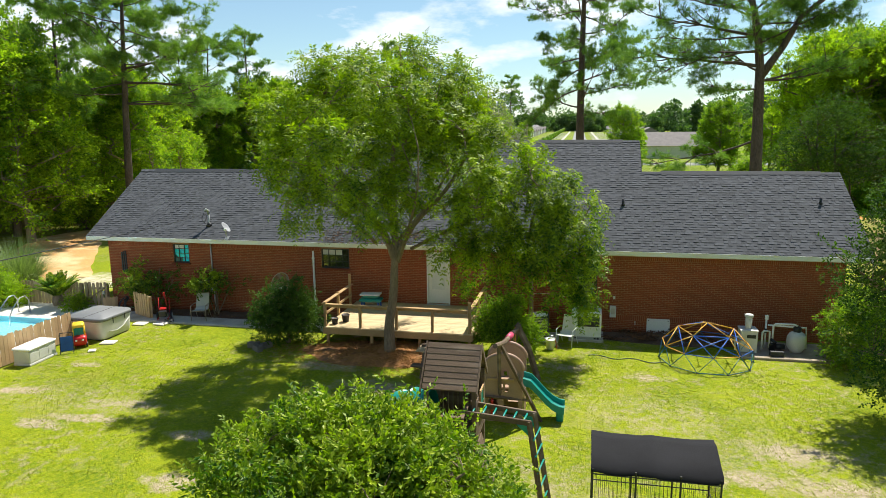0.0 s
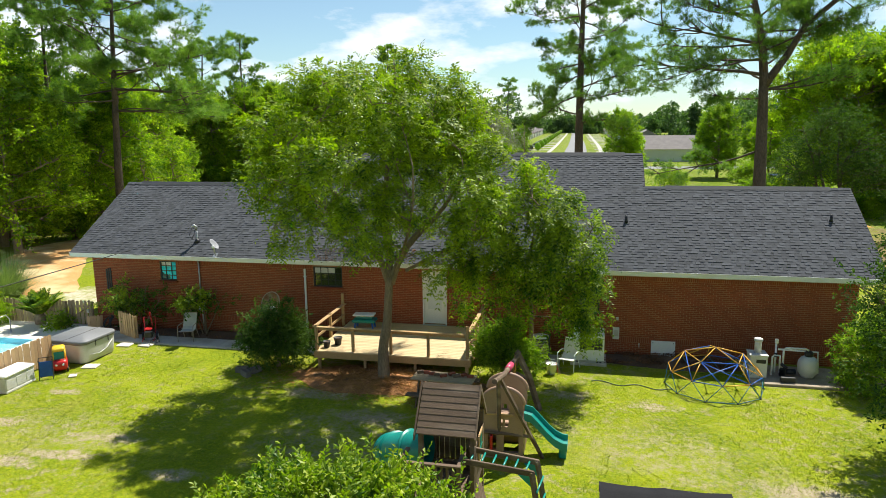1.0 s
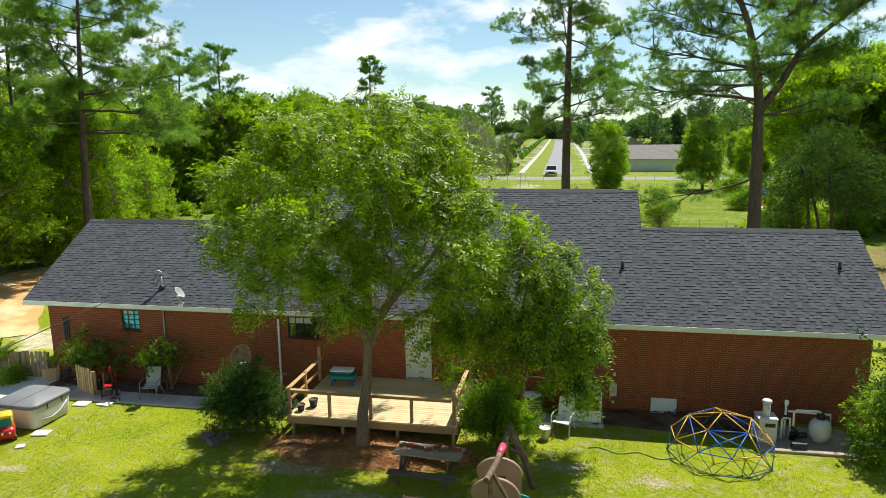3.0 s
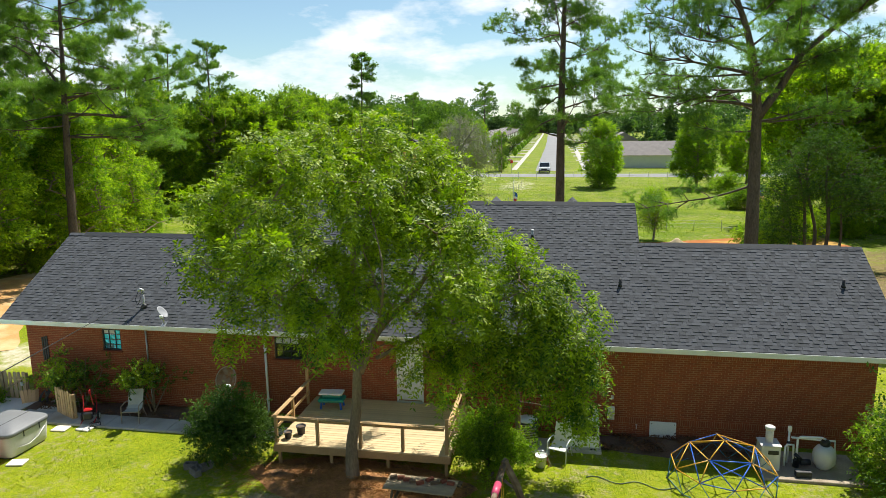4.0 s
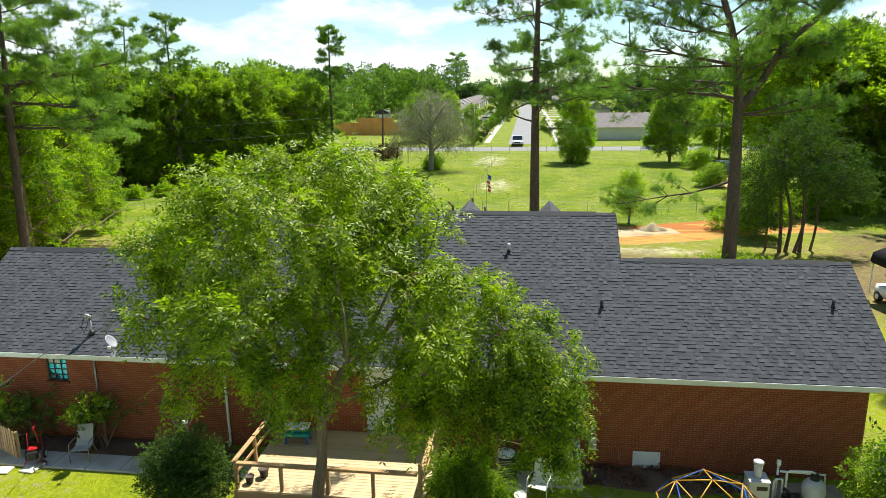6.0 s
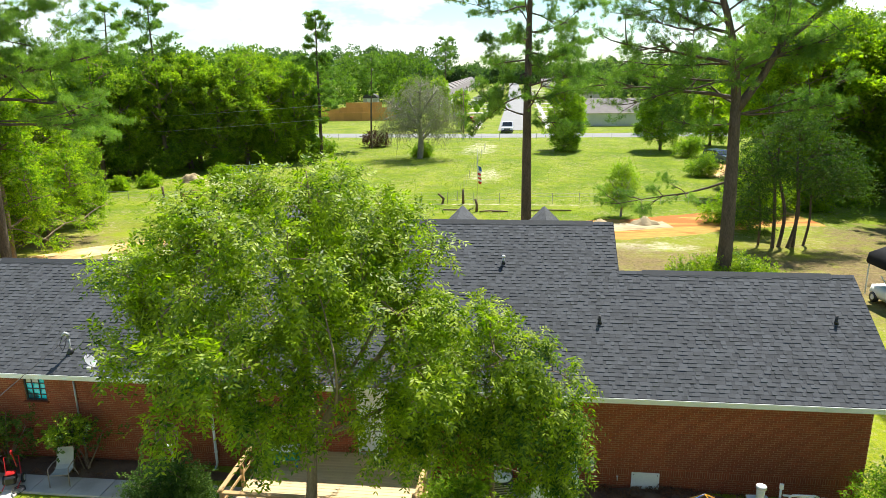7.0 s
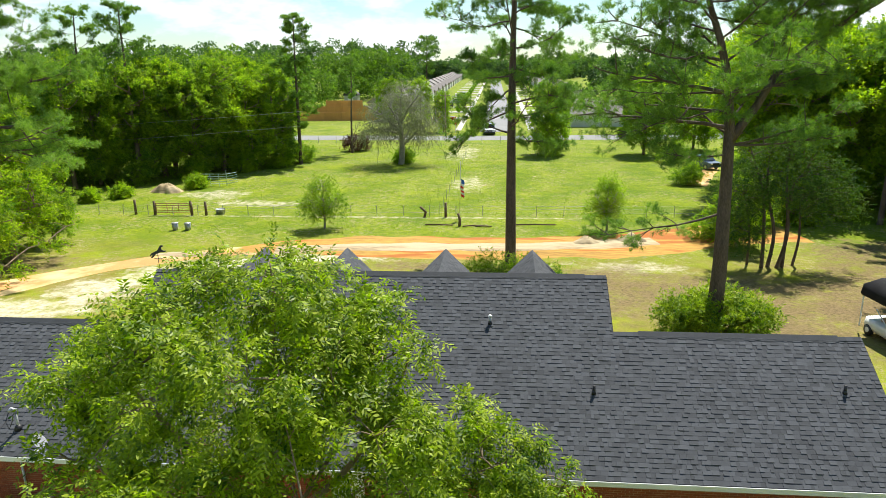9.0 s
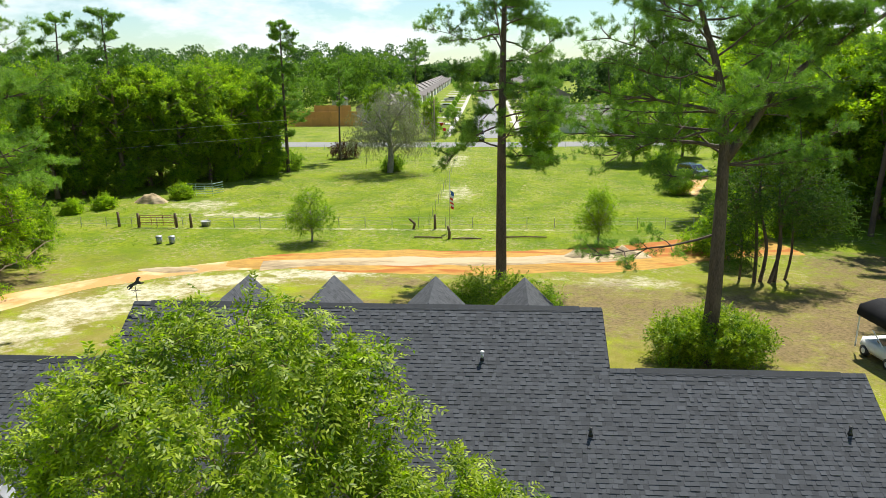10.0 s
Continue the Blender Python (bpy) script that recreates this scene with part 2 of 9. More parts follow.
M_grey_picket = material("grey_picket", (0.38, 0.285, 0.175), 0.85, 0.3, 2.5, 30, 0.3, random_ob=0.8)
M_concrete = material("concrete", (0.50, 0.46, 0.39), 0.85, 0.18, 1.0, 45, 0.25, stain=(0.33, 0.29, 0.23), stain_at=(0.52, 0.72))
M_pool_deck = material("pool_concrete", (0.72, 0.66, 0.56), 0.8, 0.12, 0.8, 45, 0.15)
M_bark = material("bark", (0.21, 0.155, 0.10), 0.9, 0.4, 2.5, 22, 0.8, stretch=(1.6, 1.6, 0.35), bump_dist=0.03)
M_pine_bark = material("pine_bark", (0.105, 0.075, 0.058), 0.92, 0.5, 2.0, 12, 1.0, stretch=(1.8, 1.8, 0.5), bump_dist=0.05)
M_grey_bark = material("grey_bark", (0.26, 0.24, 0.215), 0.92, 0.35, 2.0, 14, 0.6, bump_dist=0.03)
M_straw = material("pine_straw", (0.42, 0.20, 0.075), 0.95, 0.5, 3.0, 55, 0.9, stain=(0.13, 0.075, 0.04), stain_at=(0.5, 0.68), bump_dist=0.03)
M_soil = material("bare_soil", (0.12, 0.075, 0.045), 0.95, 0.4, 1.8, 40, 0.7, bump_dist=0.02)
M_teal = material("teal_plastic", (0.005, 0.22, 0.18), 0.4, 0.12, 3, 40, 0.03, stain=(0.05, 0.30, 0.26), stain_at=(0.6, 0.9))
M_tan = material("tan_plastic", (0.33, 0.205, 0.135), 0.6, 0.12, 2, 40, 0.05, stain=(0.25, 0.16, 0.11), stain_at=(0.55, 0.8))
M_blue = material("blue_paint", (0.015, 0.10, 0.42), 0.4, 0.15, 4, 40, 0.05)
M_yellow = material("yellow_paint", (0.70, 0.36, 0.03), 0.4, 0.12, 4, 40, 0.05)
M_red = material("red_plastic", (0.55, 0.015, 0.015), 0.4, 0.1, 4, 40, 0.03)
M_pink = material("pink_plastic", (0.55, 0.06, 0.14), 0.45, 0.1, 4, 40, 0.03)
M_toy_yellow = material("toy_yellow", (0.75, 0.5, 0.03), 0.4, 0.08, 4, 40, 0.03)
M_black_cloth = material("black_tarpaulin", (0.012, 0.012, 0.014), 0.85, 0.3, 1.6, 60, 0.3, spec=0.2)
M_grey_vinyl = material("grey_vinyl", (0.17, 0.175, 0.18), 0.55, 0.12, 1.4, 60, 0.15)
M_tub_shell = material("tub_shell", (0.60, 0.59, 0.56), 0.6, 0.12, 1.2, 50, 0.1, stain=(0.45, 0.42, 0.37), stain_at=(0.55, 0.8))
M_needle = leaf_material("pine_needles", (0.065, 0.140, 0.028), (0.25, 0.36, 0.06), 0.42)
M_leaf_main = leaf_material("shade_tree_leaves", (0.030, 0.085, 0.006), (0.37, 0.44, 0.010), 0.45, 0.5, 1.8)
M_leaf_near = leaf_material("bright_leaves", (0.05, 0.13, 0.012), (0.40, 0.46, 0.02), 0.36, 0.5, 1.4)
M_leaf_dark = leaf_material("dark_leaves", (0.016, 0.052, 0.008), (0.12, 0.19, 0.022), 0.34, 0.8)
# woodland greens, lightened to stand in for haze before the woods
M_leaf_wood = leaf_material("woodland_leaves", (0.075, 0.145, 0.020), (0.37, 0.44, 0.035), 0.62)
M_leaf_light = leaf_material("light_leaves", (0.08, 0.155, 0.012), (0.42, 0.48, 0.022), 0.64)
M_leaf_moss = leaf_material("moss", (0.16, 0.155, 0.125), (0.33, 0.32, 0.27), 0.3, 0.9)
M_grass = leaf_material("grass_blades", (0.16, 0.20, 0.006), (0.40, 0.40, 0.012), 0.40)
M_straw_grass = leaf_material("straw_blades", (0.24, 0.24, 0.03), (0.44, 0.38, 0.10), 0.3)
M_glass = bpy.data.materials.new("window_glass")
M_glass.use_nodes = True
g_b = M_glass.node_tree.nodes["Principled BSDF"]
g_b.inputs["Base Color"].default_value, g_b.inputs["Roughness"].default_value = (0.02, 0.025, 0.028, 1), 0.03
g_b.inputs["Specular IOR Level"].default_value = 0.9


# ---- ground ----
def gz(x, y):
    """The height of the land: level round the house, falling gently to the field in front."""
    t = min(max((y - 11.0) / 27.0, 0.0), 1.0)
    return -1.05 * t * t * (3 - 2 * t)


WORN = [(-9.4, -8.8, 1.3, 0.45, 1.3), (-6.1, -10.1, 1.4, 0.4, 1.3), (-5.6, -9.1, 1.5, 0.35, 1.3), (-7.0, -10.7, 1.1, 0.4, 1.3), (-1.7, -12.6, 1.0, 0.6, 1.3), (-1.3, -5.2, 1.7, 0.6, 1.2), (6.3, -4.0, 1.0, 0.5, 1.3), (8.8, -4.4, 1.0, 0.4, 1.3), (11.7, -8.6, 1.6, 0.7, 1.3), (10.5, -10.1, 1.4, 0.5, 1.3), (12.2, -10.2, 1.3, 0.6, 1.3), (-2.8, -10.5, 1.1, 0.4, 1.3), (0.8, -6.6, 1.6, 0.6, 1.3), (6.3, -12.4, 1.5, 0.4, 1.3), (-9.0, -6.6, 0.8, 0.3, 1.3)]
POOL = (-22.0, -13.9, -6.6, -2.35)


def ground_material():
    m = bpy.data.materials.new("lawn")
    m.use_nodes = True
    n, l = m.node_tree.nodes, m.node_tree.links
    b = n["Principled BSDF"]
    b.inputs["Roughness"].default_value = 0.95
    b.inputs["Specular IOR Level"].default_value = 0.15
    co = n.new("ShaderNodeTexCoord")

    def noise_tex(scale, detail=5.0, rough=0.6):
        t = n.new("ShaderNodeTexNoise")
        t.inputs["Scale"].default_value, t.inputs["Detail"].default_value, t.inputs["Roughness"].default_value = scale, detail, rough
        l.new(co.outputs["Object"], t.inputs["Vector"])
        return t.outputs["Fac"]

    def ramp(src, lo, hi):
        t = n.new("ShaderNodeMapRange")
        t.inputs["From Min"].default_value, t.inputs["From Max"].default_value = lo, hi
        l.new(src, t.inputs["Value"])
        return t.outputs[0]

    def mix(fac, a, c):
        t = n.new("ShaderNodeMixRGB")
        l.new(fac, t.inputs["Fac"])
        for k, v in (("Color1", a), ("Color2", c)):
            if isinstance(v, tuple):
                t.inputs[k].default_value = (*v, 1)
            else:
                l.new(v, t.inputs[k])
        return t.outputs[0]

    def mul(a, c):
        t = n.new("ShaderNodeMath")
        t.operation = "MULTIPLY"
        for i, v in enumerate((a, c)):
            if isinstance(v, float):
                t.inputs[i].default_value = v
            else:
                l.new(v, t.inputs[i])
        return t.outputs[0]

    green = mix(ramp(noise_tex(0.45, 6), 0.35, 0.65), (0.115, 0.185, 0.005), (0.255, 0.31, 0.007))
    green = mix(ramp(noise_tex(9.0, 5), 0.4, 0.72), green, (0.33, 0.34, 0.012))
    green = mix(ramp(noise_tex(26.0, 3), 0.5, 0.75), green, (0.075, 0.12, 0.008))
    # rougher, darker pasture beyond the driveway
    sy = n.new("ShaderNodeSeparateXYZ")
    l.new(co.outputs["Object"], sy.inputs[0])
    olive = mix(ramp(noise_tex(0.8, 8, 0.7), 0.4, 0.62), (0.17, 0.165, 0.02), (0.235, 0.195, 0.055))
    green = mix(mul(ramp(sy.outputs["Y"], 8.0, 18.0), ramp(noise_tex(0.28, 7, 0.7), 0.36, 0.56)), green, olive)
    pasture = mix(ramp(noise_tex(0.22, 7, 0.65), 0.36, 0.64), (0.105, 0.165, 0.005), (0.215, 0.265, 0.008))
    pasture = mix(ramp(noise_tex(2.2, 6, 0.7), 0.45, 0.7), pasture, (0.085, 0.14, 0.010))
    green = mix(ramp(sy.outputs["Y"], 30.0, 42.0), green, pasture)
    dry = mix(ramp(noise_tex(14.0, 4), 0.35, 0.65), (0.25, 0.25, 0.035), (0.38, 0.32, 0.09))
    sand = mix(ramp(noise_tex(7.0, 6), 0.35, 0.65), (0.36, 0.29, 0.17), (0.54, 0.45, 0.30))
    col = mix(mul(ramp(noise_tex(0.33, 7, 0.68), 0.55, 0.68), 0.45), green, dry)
    col = mix(ramp(noise_tex(0.55, 8, 0.72), 0.655, 0.715), col, sand)
    col = mix(mul(mul(ramp(noise_tex(2.6, 9, 0.78), 0.50, 0.63), ramp(noise_tex(0.21, 4, 0.6), 0.40, 0.56)), 0.85), col, mix(ramp(noise_tex(20.0, 4), 0.35, 0.65), (0.22, 0.17, 0.09), (0.46, 0.38, 0.25)))
    # worn sandy ground in front of the house and under the woods' edge, each with its own outline
    sep = n.new("ShaderNodeSeparateXYZ")
    l.new(co.outputs["Object"], sep.inputs[0])

    def patch(cx, cy, rx, ry, rough, inner=0.55):
        v = n.new("ShaderNodeVectorMath")
        v.operation = "SUBTRACT"
        l.new(co.outputs["Object"], v.inputs[0])
        v.inputs[1].default_value = (cx, cy, 0)
        s = n.new("ShaderNodeVectorMath")
        s.operation = "MULTIPLY"
        l.new(v.outputs[0], s.inputs[0])
        s.inputs[1].default_value = (1 / rx, 1 / ry, 0)
        ln = n.new("ShaderNodeVectorMath")
        ln.operation = "LENGTH"
        l.new(s.outputs[0], ln.inputs[0])
        a = n.new("ShaderNodeMath")
        a.operation = "MULTIPLY_ADD"
        l.new(noise_tex(rough, 7, 0.7), a.inputs[0])
        a.inputs[1].default_value = -2.2
        l.new(ln.outputs["Value"], a.inputs[2])
        return ramp(a.outputs[0], inner - 0.85, inner - 1.25)

    pale = mix(ramp(noise_tex(3.0, 7, 0.7), 0.35, 0.65), (0.40, 0.36, 0.22), (0.64, 0.58, 0.45))
    for p in ((-22.6, 19.0, 5.6, 4.6, 0.7), (-20.6, 24.0, 4.6, 4.0, 0.7), (-18.0, 28.2, 5.0, 3.2, 0.7), (-13.5, 31.2, 7.0, 2.6, 0.7), (-8.0, 33.0, 6.5, 2.0, 0.7), (-16.5, 4.2, 4.0, 2.4, 0.5)):
        col = mix(mul(patch(*p), ramp(noise_tex(1.3, 8, 0.75), 0.33, 0.54)), col, pale)
    for p in ((-28.0, 58.5, 5.5, 4.0, 0.5), (-21.5, 53.8, 8.0, 2.0, 0.6), (14.5, 31.5, 6.0, 2.4, 0.7), (-1.5, 95.0, 3.6, 12.0, 0.5), (1.0, 66.0, 3.0, 7.0, 0.9), (-7.0, 47.6, 30.0, 0.5, 0.9)):
        col = mix(mul(patch(*p), mul(0.8, ramp(noise_tex(1.2, 8, 0.75), 0.40, 0.58))), col, pale)
    # brown earth, its colour darkened further in place of tree shade
    brown = mix(ramp(noise_tex(5.0, 6), 0.35, 0.65), (0.11, 0.082, 0.038), (0.235, 0.17, 0.085))
    for p in ((24.0, 22.0, 15.0, 12.0, 0.35), (33.0, 26.0, 14.0, 12.0, 0.3), (-33.0, 30.0, 9.0, 5.0, 0.4), (34.0, 36.0, 8.0, 6.0, 0.4), (12.0, 25.5, 10.0, 9.0, 0.3), (-1.5, 31.0, 3.6, 1.8, 0.6), (-4.0, 24.5, 7.0, 4.0, 0.4)):
        col = mix(mul(patch(*p), mul(0.9, ramp(noise_tex(1.1, 8, 0.75), 0.30, 0.52))), col, brown)
    for p in WORN:
        col = mix(mul(patch(*p), ramp(noise_tex(4.0, 8, 0.78), 0.36, 0.52)), col, mix(ramp(noise_tex(11.0, 6), 0.3, 0.7), (0.26, 0.20, 0.11), (0.50, 0.42, 0.29)))
    for p in ((0.5, -8.0, 3.2, 3.0, 0.6), (-7.5, -9.0, 3.0, 1.6, 0.6), (8.5, -7.2, 3.6, 1.8, 0.6), (11.5, -9.2, 3.0, 1.6, 0.5), (6.2, -11.2, 2.4, 1.2, 0.6)):
        col = mix(mul(patch(*p), mul(0.75, ramp(noise_tex(3.0, 8, 0.78), 0.45, 0.62))), col, mix(ramp(noise_tex(7.0, 6), 0.3, 0.7), (0.26, 0.20, 0.12), (0.46, 0.39, 0.28)))
    l.new(col, b.inputs["Base Color"])
    bp = n.new("ShaderNodeBump")
    bp.inputs["Strength"].default_value, bp.inputs["Distance"].default_value = 0.8, 0.05
    l.new(noise_tex(30.0, 5), bp.inputs["Height"])
    l.new(bp.outputs[0], b.inputs["Normal"])
    return m


def grid_axis(lo, hi, step, far):
    a = list(np.arange(lo, hi + step / 2, step))
    d, left, right = step, [lo], [hi]
    while right[-1] < far:
        d *= 1.35
        right.append(right[-1] + d)
        left.append(left[-1] - d)
    return np.array(left[:0:-1] + a + right[1:])


gx = np.unique(np.concatenate([grid_axis(-40, 40, 1.0, 2500.0), [POOL[0], POOL[1]]]))
gy = np.unique(np.concatenate([grid_axis(-30, 60, 1.0, 2500.0), [POOL[2], POOL[3]]]))
gv = np.array([(x, y, gz(x, y) + (0.04 * noise.noise(Vector((x * 0.25, y * 0.25, 0))) if y > 14 else 0.0)) for y in gy for x in gx])
gf = []
for j in range(len(gy) - 1):
    for i in range(len(gx) - 1):
        mx_, my_ = (gx[i] + gx[i + 1]) / 2, (gy[j] + gy[j + 1]) / 2
        if POOL[0] < mx_ < POOL[1] and POOL[2] < my_ < POOL[3]:
            continue
        a = j * len(gx) + i
        gf.append((a, a + 1, a + 1 + len(gx), a + len(gx)))
tagged(part("ground", fast_mesh("ground", gv, np.array(gf), True), ground_material()), "sunlit mown lawn with worn sandy patches", "ground", kind="structure")


def strip(name, centre, width, mat, lift, label, category, ragged=0.0, cross=7, kind="structure", crown=0.0):
    """A road or track laid along a line of (x, y), following the land."""
    pts = []
    for i in range(len(centre) - 1):
        a, b = Vector(centre[i]), Vector(centre[i + 1])
        k = max(1, int((b - a).length / 1.0)) if (b - a).length < 60 else 24
        pts += [a.lerp(b, j / k) for j in range(k)]
    pts.append(Vector(centre[-1]))
    pts = [sum((pts[min(max(i + o, 0), len(pts) - 1)] for o in range(-4, 5)), Vector((0, 0))) / 9 for i in range(len(pts))]
    verts, faces = [], []
    for i, p in enumerate(pts):
        d = (pts[min(i + 1, len(pts) - 1)] - pts[max(i - 1, 0)]).normalized()
        nrm = Vector((-d.y, d.x))
        w = width(i / (len(pts) - 1)) if callable(width) else width
        for k in range(cross):
            u = k / (cross - 1) * 2 - 1
            e = ragged * noise.noise(Vector((p.x * 0.35, p.y * 0.35, 5.0 * (u > 0)))) * abs(u)
            q = p + nrm * (u * w / 2 + e)
            verts.append((q.x, q.y, gz(q.x, q.y) + (lift if abs(u) < 0.99 else -0.03) + crown * (1 - u * u)))
    for i in range(len(pts) - 1):
        for k in range(cross - 1):
            a = i * cross + k
            faces.append((a, a + 1, a + 1 + cross, a + cross)[::-1])
    return tagged(part(name, fast_mesh(name, np.array(verts), np.array(faces), True), mat), label, category, kind=kind)


M_clay = material("orange_clay", (0.40, 0.225, 0.04), 0.95, 0.4, 0.5, 5, 0.6, stretch=(0.22, 1.0, 1), stain=(0.33, 0.105, 0.012), stain_at=(0.53, 0.58), bump_dist=0.06)
M_track = material("sandy_track", (0.52, 0.27, 0.09), 0.95, 0.2, 0.4, 9, 0.5, stain=(0.62, 0.45, 0.24), stain_at=(0.46, 0.62), bump_dist=0.05)
M_pale_sand = material("graded_sand", (0.36, 0.27, 0.15), 0.95, 0.45, 0.5, 5, 0.7, stretch=(0.25, 1.0, 1), stain=(0.43, 0.35, 0.22), stain_at=(0.5, 0.6), bump_dist=0.08)
M_far_concrete = material("far_concrete", (0.40, 0.38, 0.34), 0.9, 0.15, 0.5, 20, 0.1)
M_asphalt = material("asphalt", (0.16, 0.16, 0.165), 0.9, 0.12, 0.3, 30, 0.2)
M_road_grey = material("worn_asphalt", (0.21, 0.21, 0.21), 0.9, 0.1, 0.3, 30, 0.2)
strip("driveway_clay", [(-17, 35.4), (-10, 37.0), (-2, 36.8), (8, 36.8), (16, 38.2), (24, 42), (31, 43.5)], lambda t: 2.2 + 5.4 * min(t * 4.5, 1.0), M_clay, 0.06, "freshly graded orange clay driveway", "driveway", 0.7)
strip("driveway_middle", [(-14, 34.9), (-6, 36.6), (2, 36.8), (9, 37.2), (19, 39.6)], 3.0, M_pale_sand, 0.11, "pale graded sand along the driveway", "driveway", 0.6)
strip("driveway_track", [(-19, 2.5), (-23, 7.5), (-29.5, 16), (-28, 24), (-22, 32), (-14, 36), (-7, 37.3)], lambda t: 4.4 + 1.2 * math.sin(t * 6), M_track, 0.035, "pale yellow sand driveway curving round the lawn", "driveway", 0.5)
strip("road", [(-400, 128), (-120, 121), (-40, 117.5), (0, 115.5), (40, 117), (120, 124), (400, 150)], 8.6, M_road_grey, 0.08, "grey country road crossing beyond the field", "road", 0.05)
strip("side_road", [(3.6, 120.5), (2.2, 250), (-2, 480), (-6, 640)], 7.4, M_road_grey, 0.07, "straight grey street of the housing estate", "road", 0.0)
strip("pavement", [(11.0, 124), (10.3, 250), (6.5, 480), (3, 640)], 1.5, M_far_concrete, 0.07, "pale concrete pavement beside the street", "pavement", 0.0)
strip("pavement_far_side", [(-4.6, 124), (-5.6, 250), (-9, 480), (-13, 640)], 1.4, M_far_concrete, 0.07, "pale concrete pavement beside the street", "pavement", 0.0)


# ---- house ----
WX0, WX1, WH = -13.05, 15.40, 2.93
RX0, RX1 = -13.85, 16.15
MX0, MX1 = -6.60, 8.89
ZP, SL = 3.273, 0.609
YE, YR, YM = -0.28, 3.79, 5.74
ang = math.atan(SL)


def plane_z(y):
    return ZP + SL * y


house = thing("house", "long single-storey red brick house with a charcoal shingle roof", "house", kind="structure")
OPEN = [(-9.98, -9.24, 2.02, 2.80), (-3.42, -2.26, 2.02, 2.80), (0.86, 1.77, 0.77, 2.80), (6.50, 7.24, 1.45, 2.80)]

# mortar wall with the openings cut through, 0.2 m thick
wall = Geo()
xs = sorted({WX0, WX1, *(o[0] for o in OPEN), *(o[1] for o in OPEN)})
for a, b in zip(xs, xs[1:]):
    hole = [o for o in OPEN if o[0] <= a + 1e-6 and o[1] >= b - 1e-6]
    bands = [(-0.1, WH)] if not hole else [(-0.1, hole[0][2]), (hole[0][3], WH)]
    for z0, z1 in bands:
        wall.box(((a + b) / 2, 0.105, (z0 + z1) / 2), (b - a, 0.20, z1 - z0))
part("wall_back", wall, M_mortar, house, "red brick wall with orange-brown mortar")
sides = Geo()
for x, s in ((WX0 + 0.1, 1), (WX1 - 0.1, 1)):
    sides.prism([(x - 0.1, 0.21, -0.1), (x - 0.1, 7.2, -0.1), (x - 0.1, 7.2, plane_z(2 * YR - 7.2) - 0.06), (x - 0.1, YR, plane_z(YR) - 0.12), (x - 0.1, 0.21, plane_z(0.21) - 0.14)], (0.2, 0, 0))
sides.box(((WX0 + MX0) / 2, 7.3, 1.4), (MX0 - WX0, 0.2, 3.0)).box(((MX1 + WX1) / 2, 7.3, 1.4), (WX1 - MX1, 0.2, 3.0))
sides.box(((MX0 + MX1) / 2, 11.1, 1.4), (MX1 - MX0 - 0.6, 0.2, 3.0))
for x in (MX0 + 0.4, MX1 - 0.5):
    sides.prism([(x - 0.1, 4.4, plane_z(4.4) - 0.15), (x - 0.1, YM, plane_z(YM) - 0.12), (x - 0.1, 11.1, plane_z(2 * YM - 11.1) - 0.12), (x - 0.1, 11.1, 0), (x - 0.1, 7.2, 0), (x - 0.1, 7.2, 2.9)], (0.2, 0, 0))
part("wall_front_and_ends", sides, M_brick_plain, house)


def slab(x0, x1, y0, z0, y1, z1, t):
    """A sloping roof slab between two level edges."""
    g = Geo()
    n = Vector((0, -(z1 - z0), y1 - y0)).normalized()
    g.prism([(x0, y0, z0), (x0, y1, z1), (x0, y1 - n.y * t, z1 - n.z * t), (x0, y0 - n.y * t, z0 - n.z * t)], (x1 - x0, 0, 0))
    return g


TH = 0.07
roof = slab(RX0, RX1, YE, plane_z(YE) - 0.012, YR, plane_z(YR) - 0.012, TH)
front_e = 2 * YR + 0.45
r2 = slab(RX0, MX0 - 0.01, YR, plane_z(YR) - 0.012, front_e, plane_z(2 * YR - front_e) - 0.012, TH)
r3 = slab(MX1 + 0.01, RX1, YR, plane_z(YR) - 0.012, front_e, plane_z(2 * YR - front_e) - 0.012, TH)
r4 = slab(MX0, MX1, YR + 0.002, plane_z(YR) - 0.010, YM, plane_z(YM) - 0.012, TH)
front_m = 2 * YM + 0.42
r5 = slab(MX0, MX1, YM, plane_z(YM) - 0.012, front_m, plane_z(2 * YM - front_m) - 0.012, TH)
for q in (r2, r3, r4, r5):
    roof.add(q.v, q.f)
roof_ob = part("roof", roof, M_felt, house, "charcoal grey architectural shingle roof")
fascia = Geo()
fascia.box(((RX0 + RX1) / 2, YE - 0.012, plane_z(YE) - 0.095), (RX1 - RX0, 0.024, 0.15), bev=0.004)
part("fascia", fascia, M_white_trim, house, "white painted fascia board")
drip = Geo()
drip.box(((RX0 + RX1) / 2, YE - 0.03, plane_z(YE) - 0.028), (RX1 - RX0, 0.02, 0.03), bev=0.004)
part("drip_edge", drip, M_white_metal, house)
soff = Geo()
soff.box(((RX0 + RX1) / 2, YE / 2 + 0.0, WH - 0.01), (RX1 - RX0 - 0.05, abs(YE) - 0.01, 0.02))
part("soffit", soff, M_soffit, house)
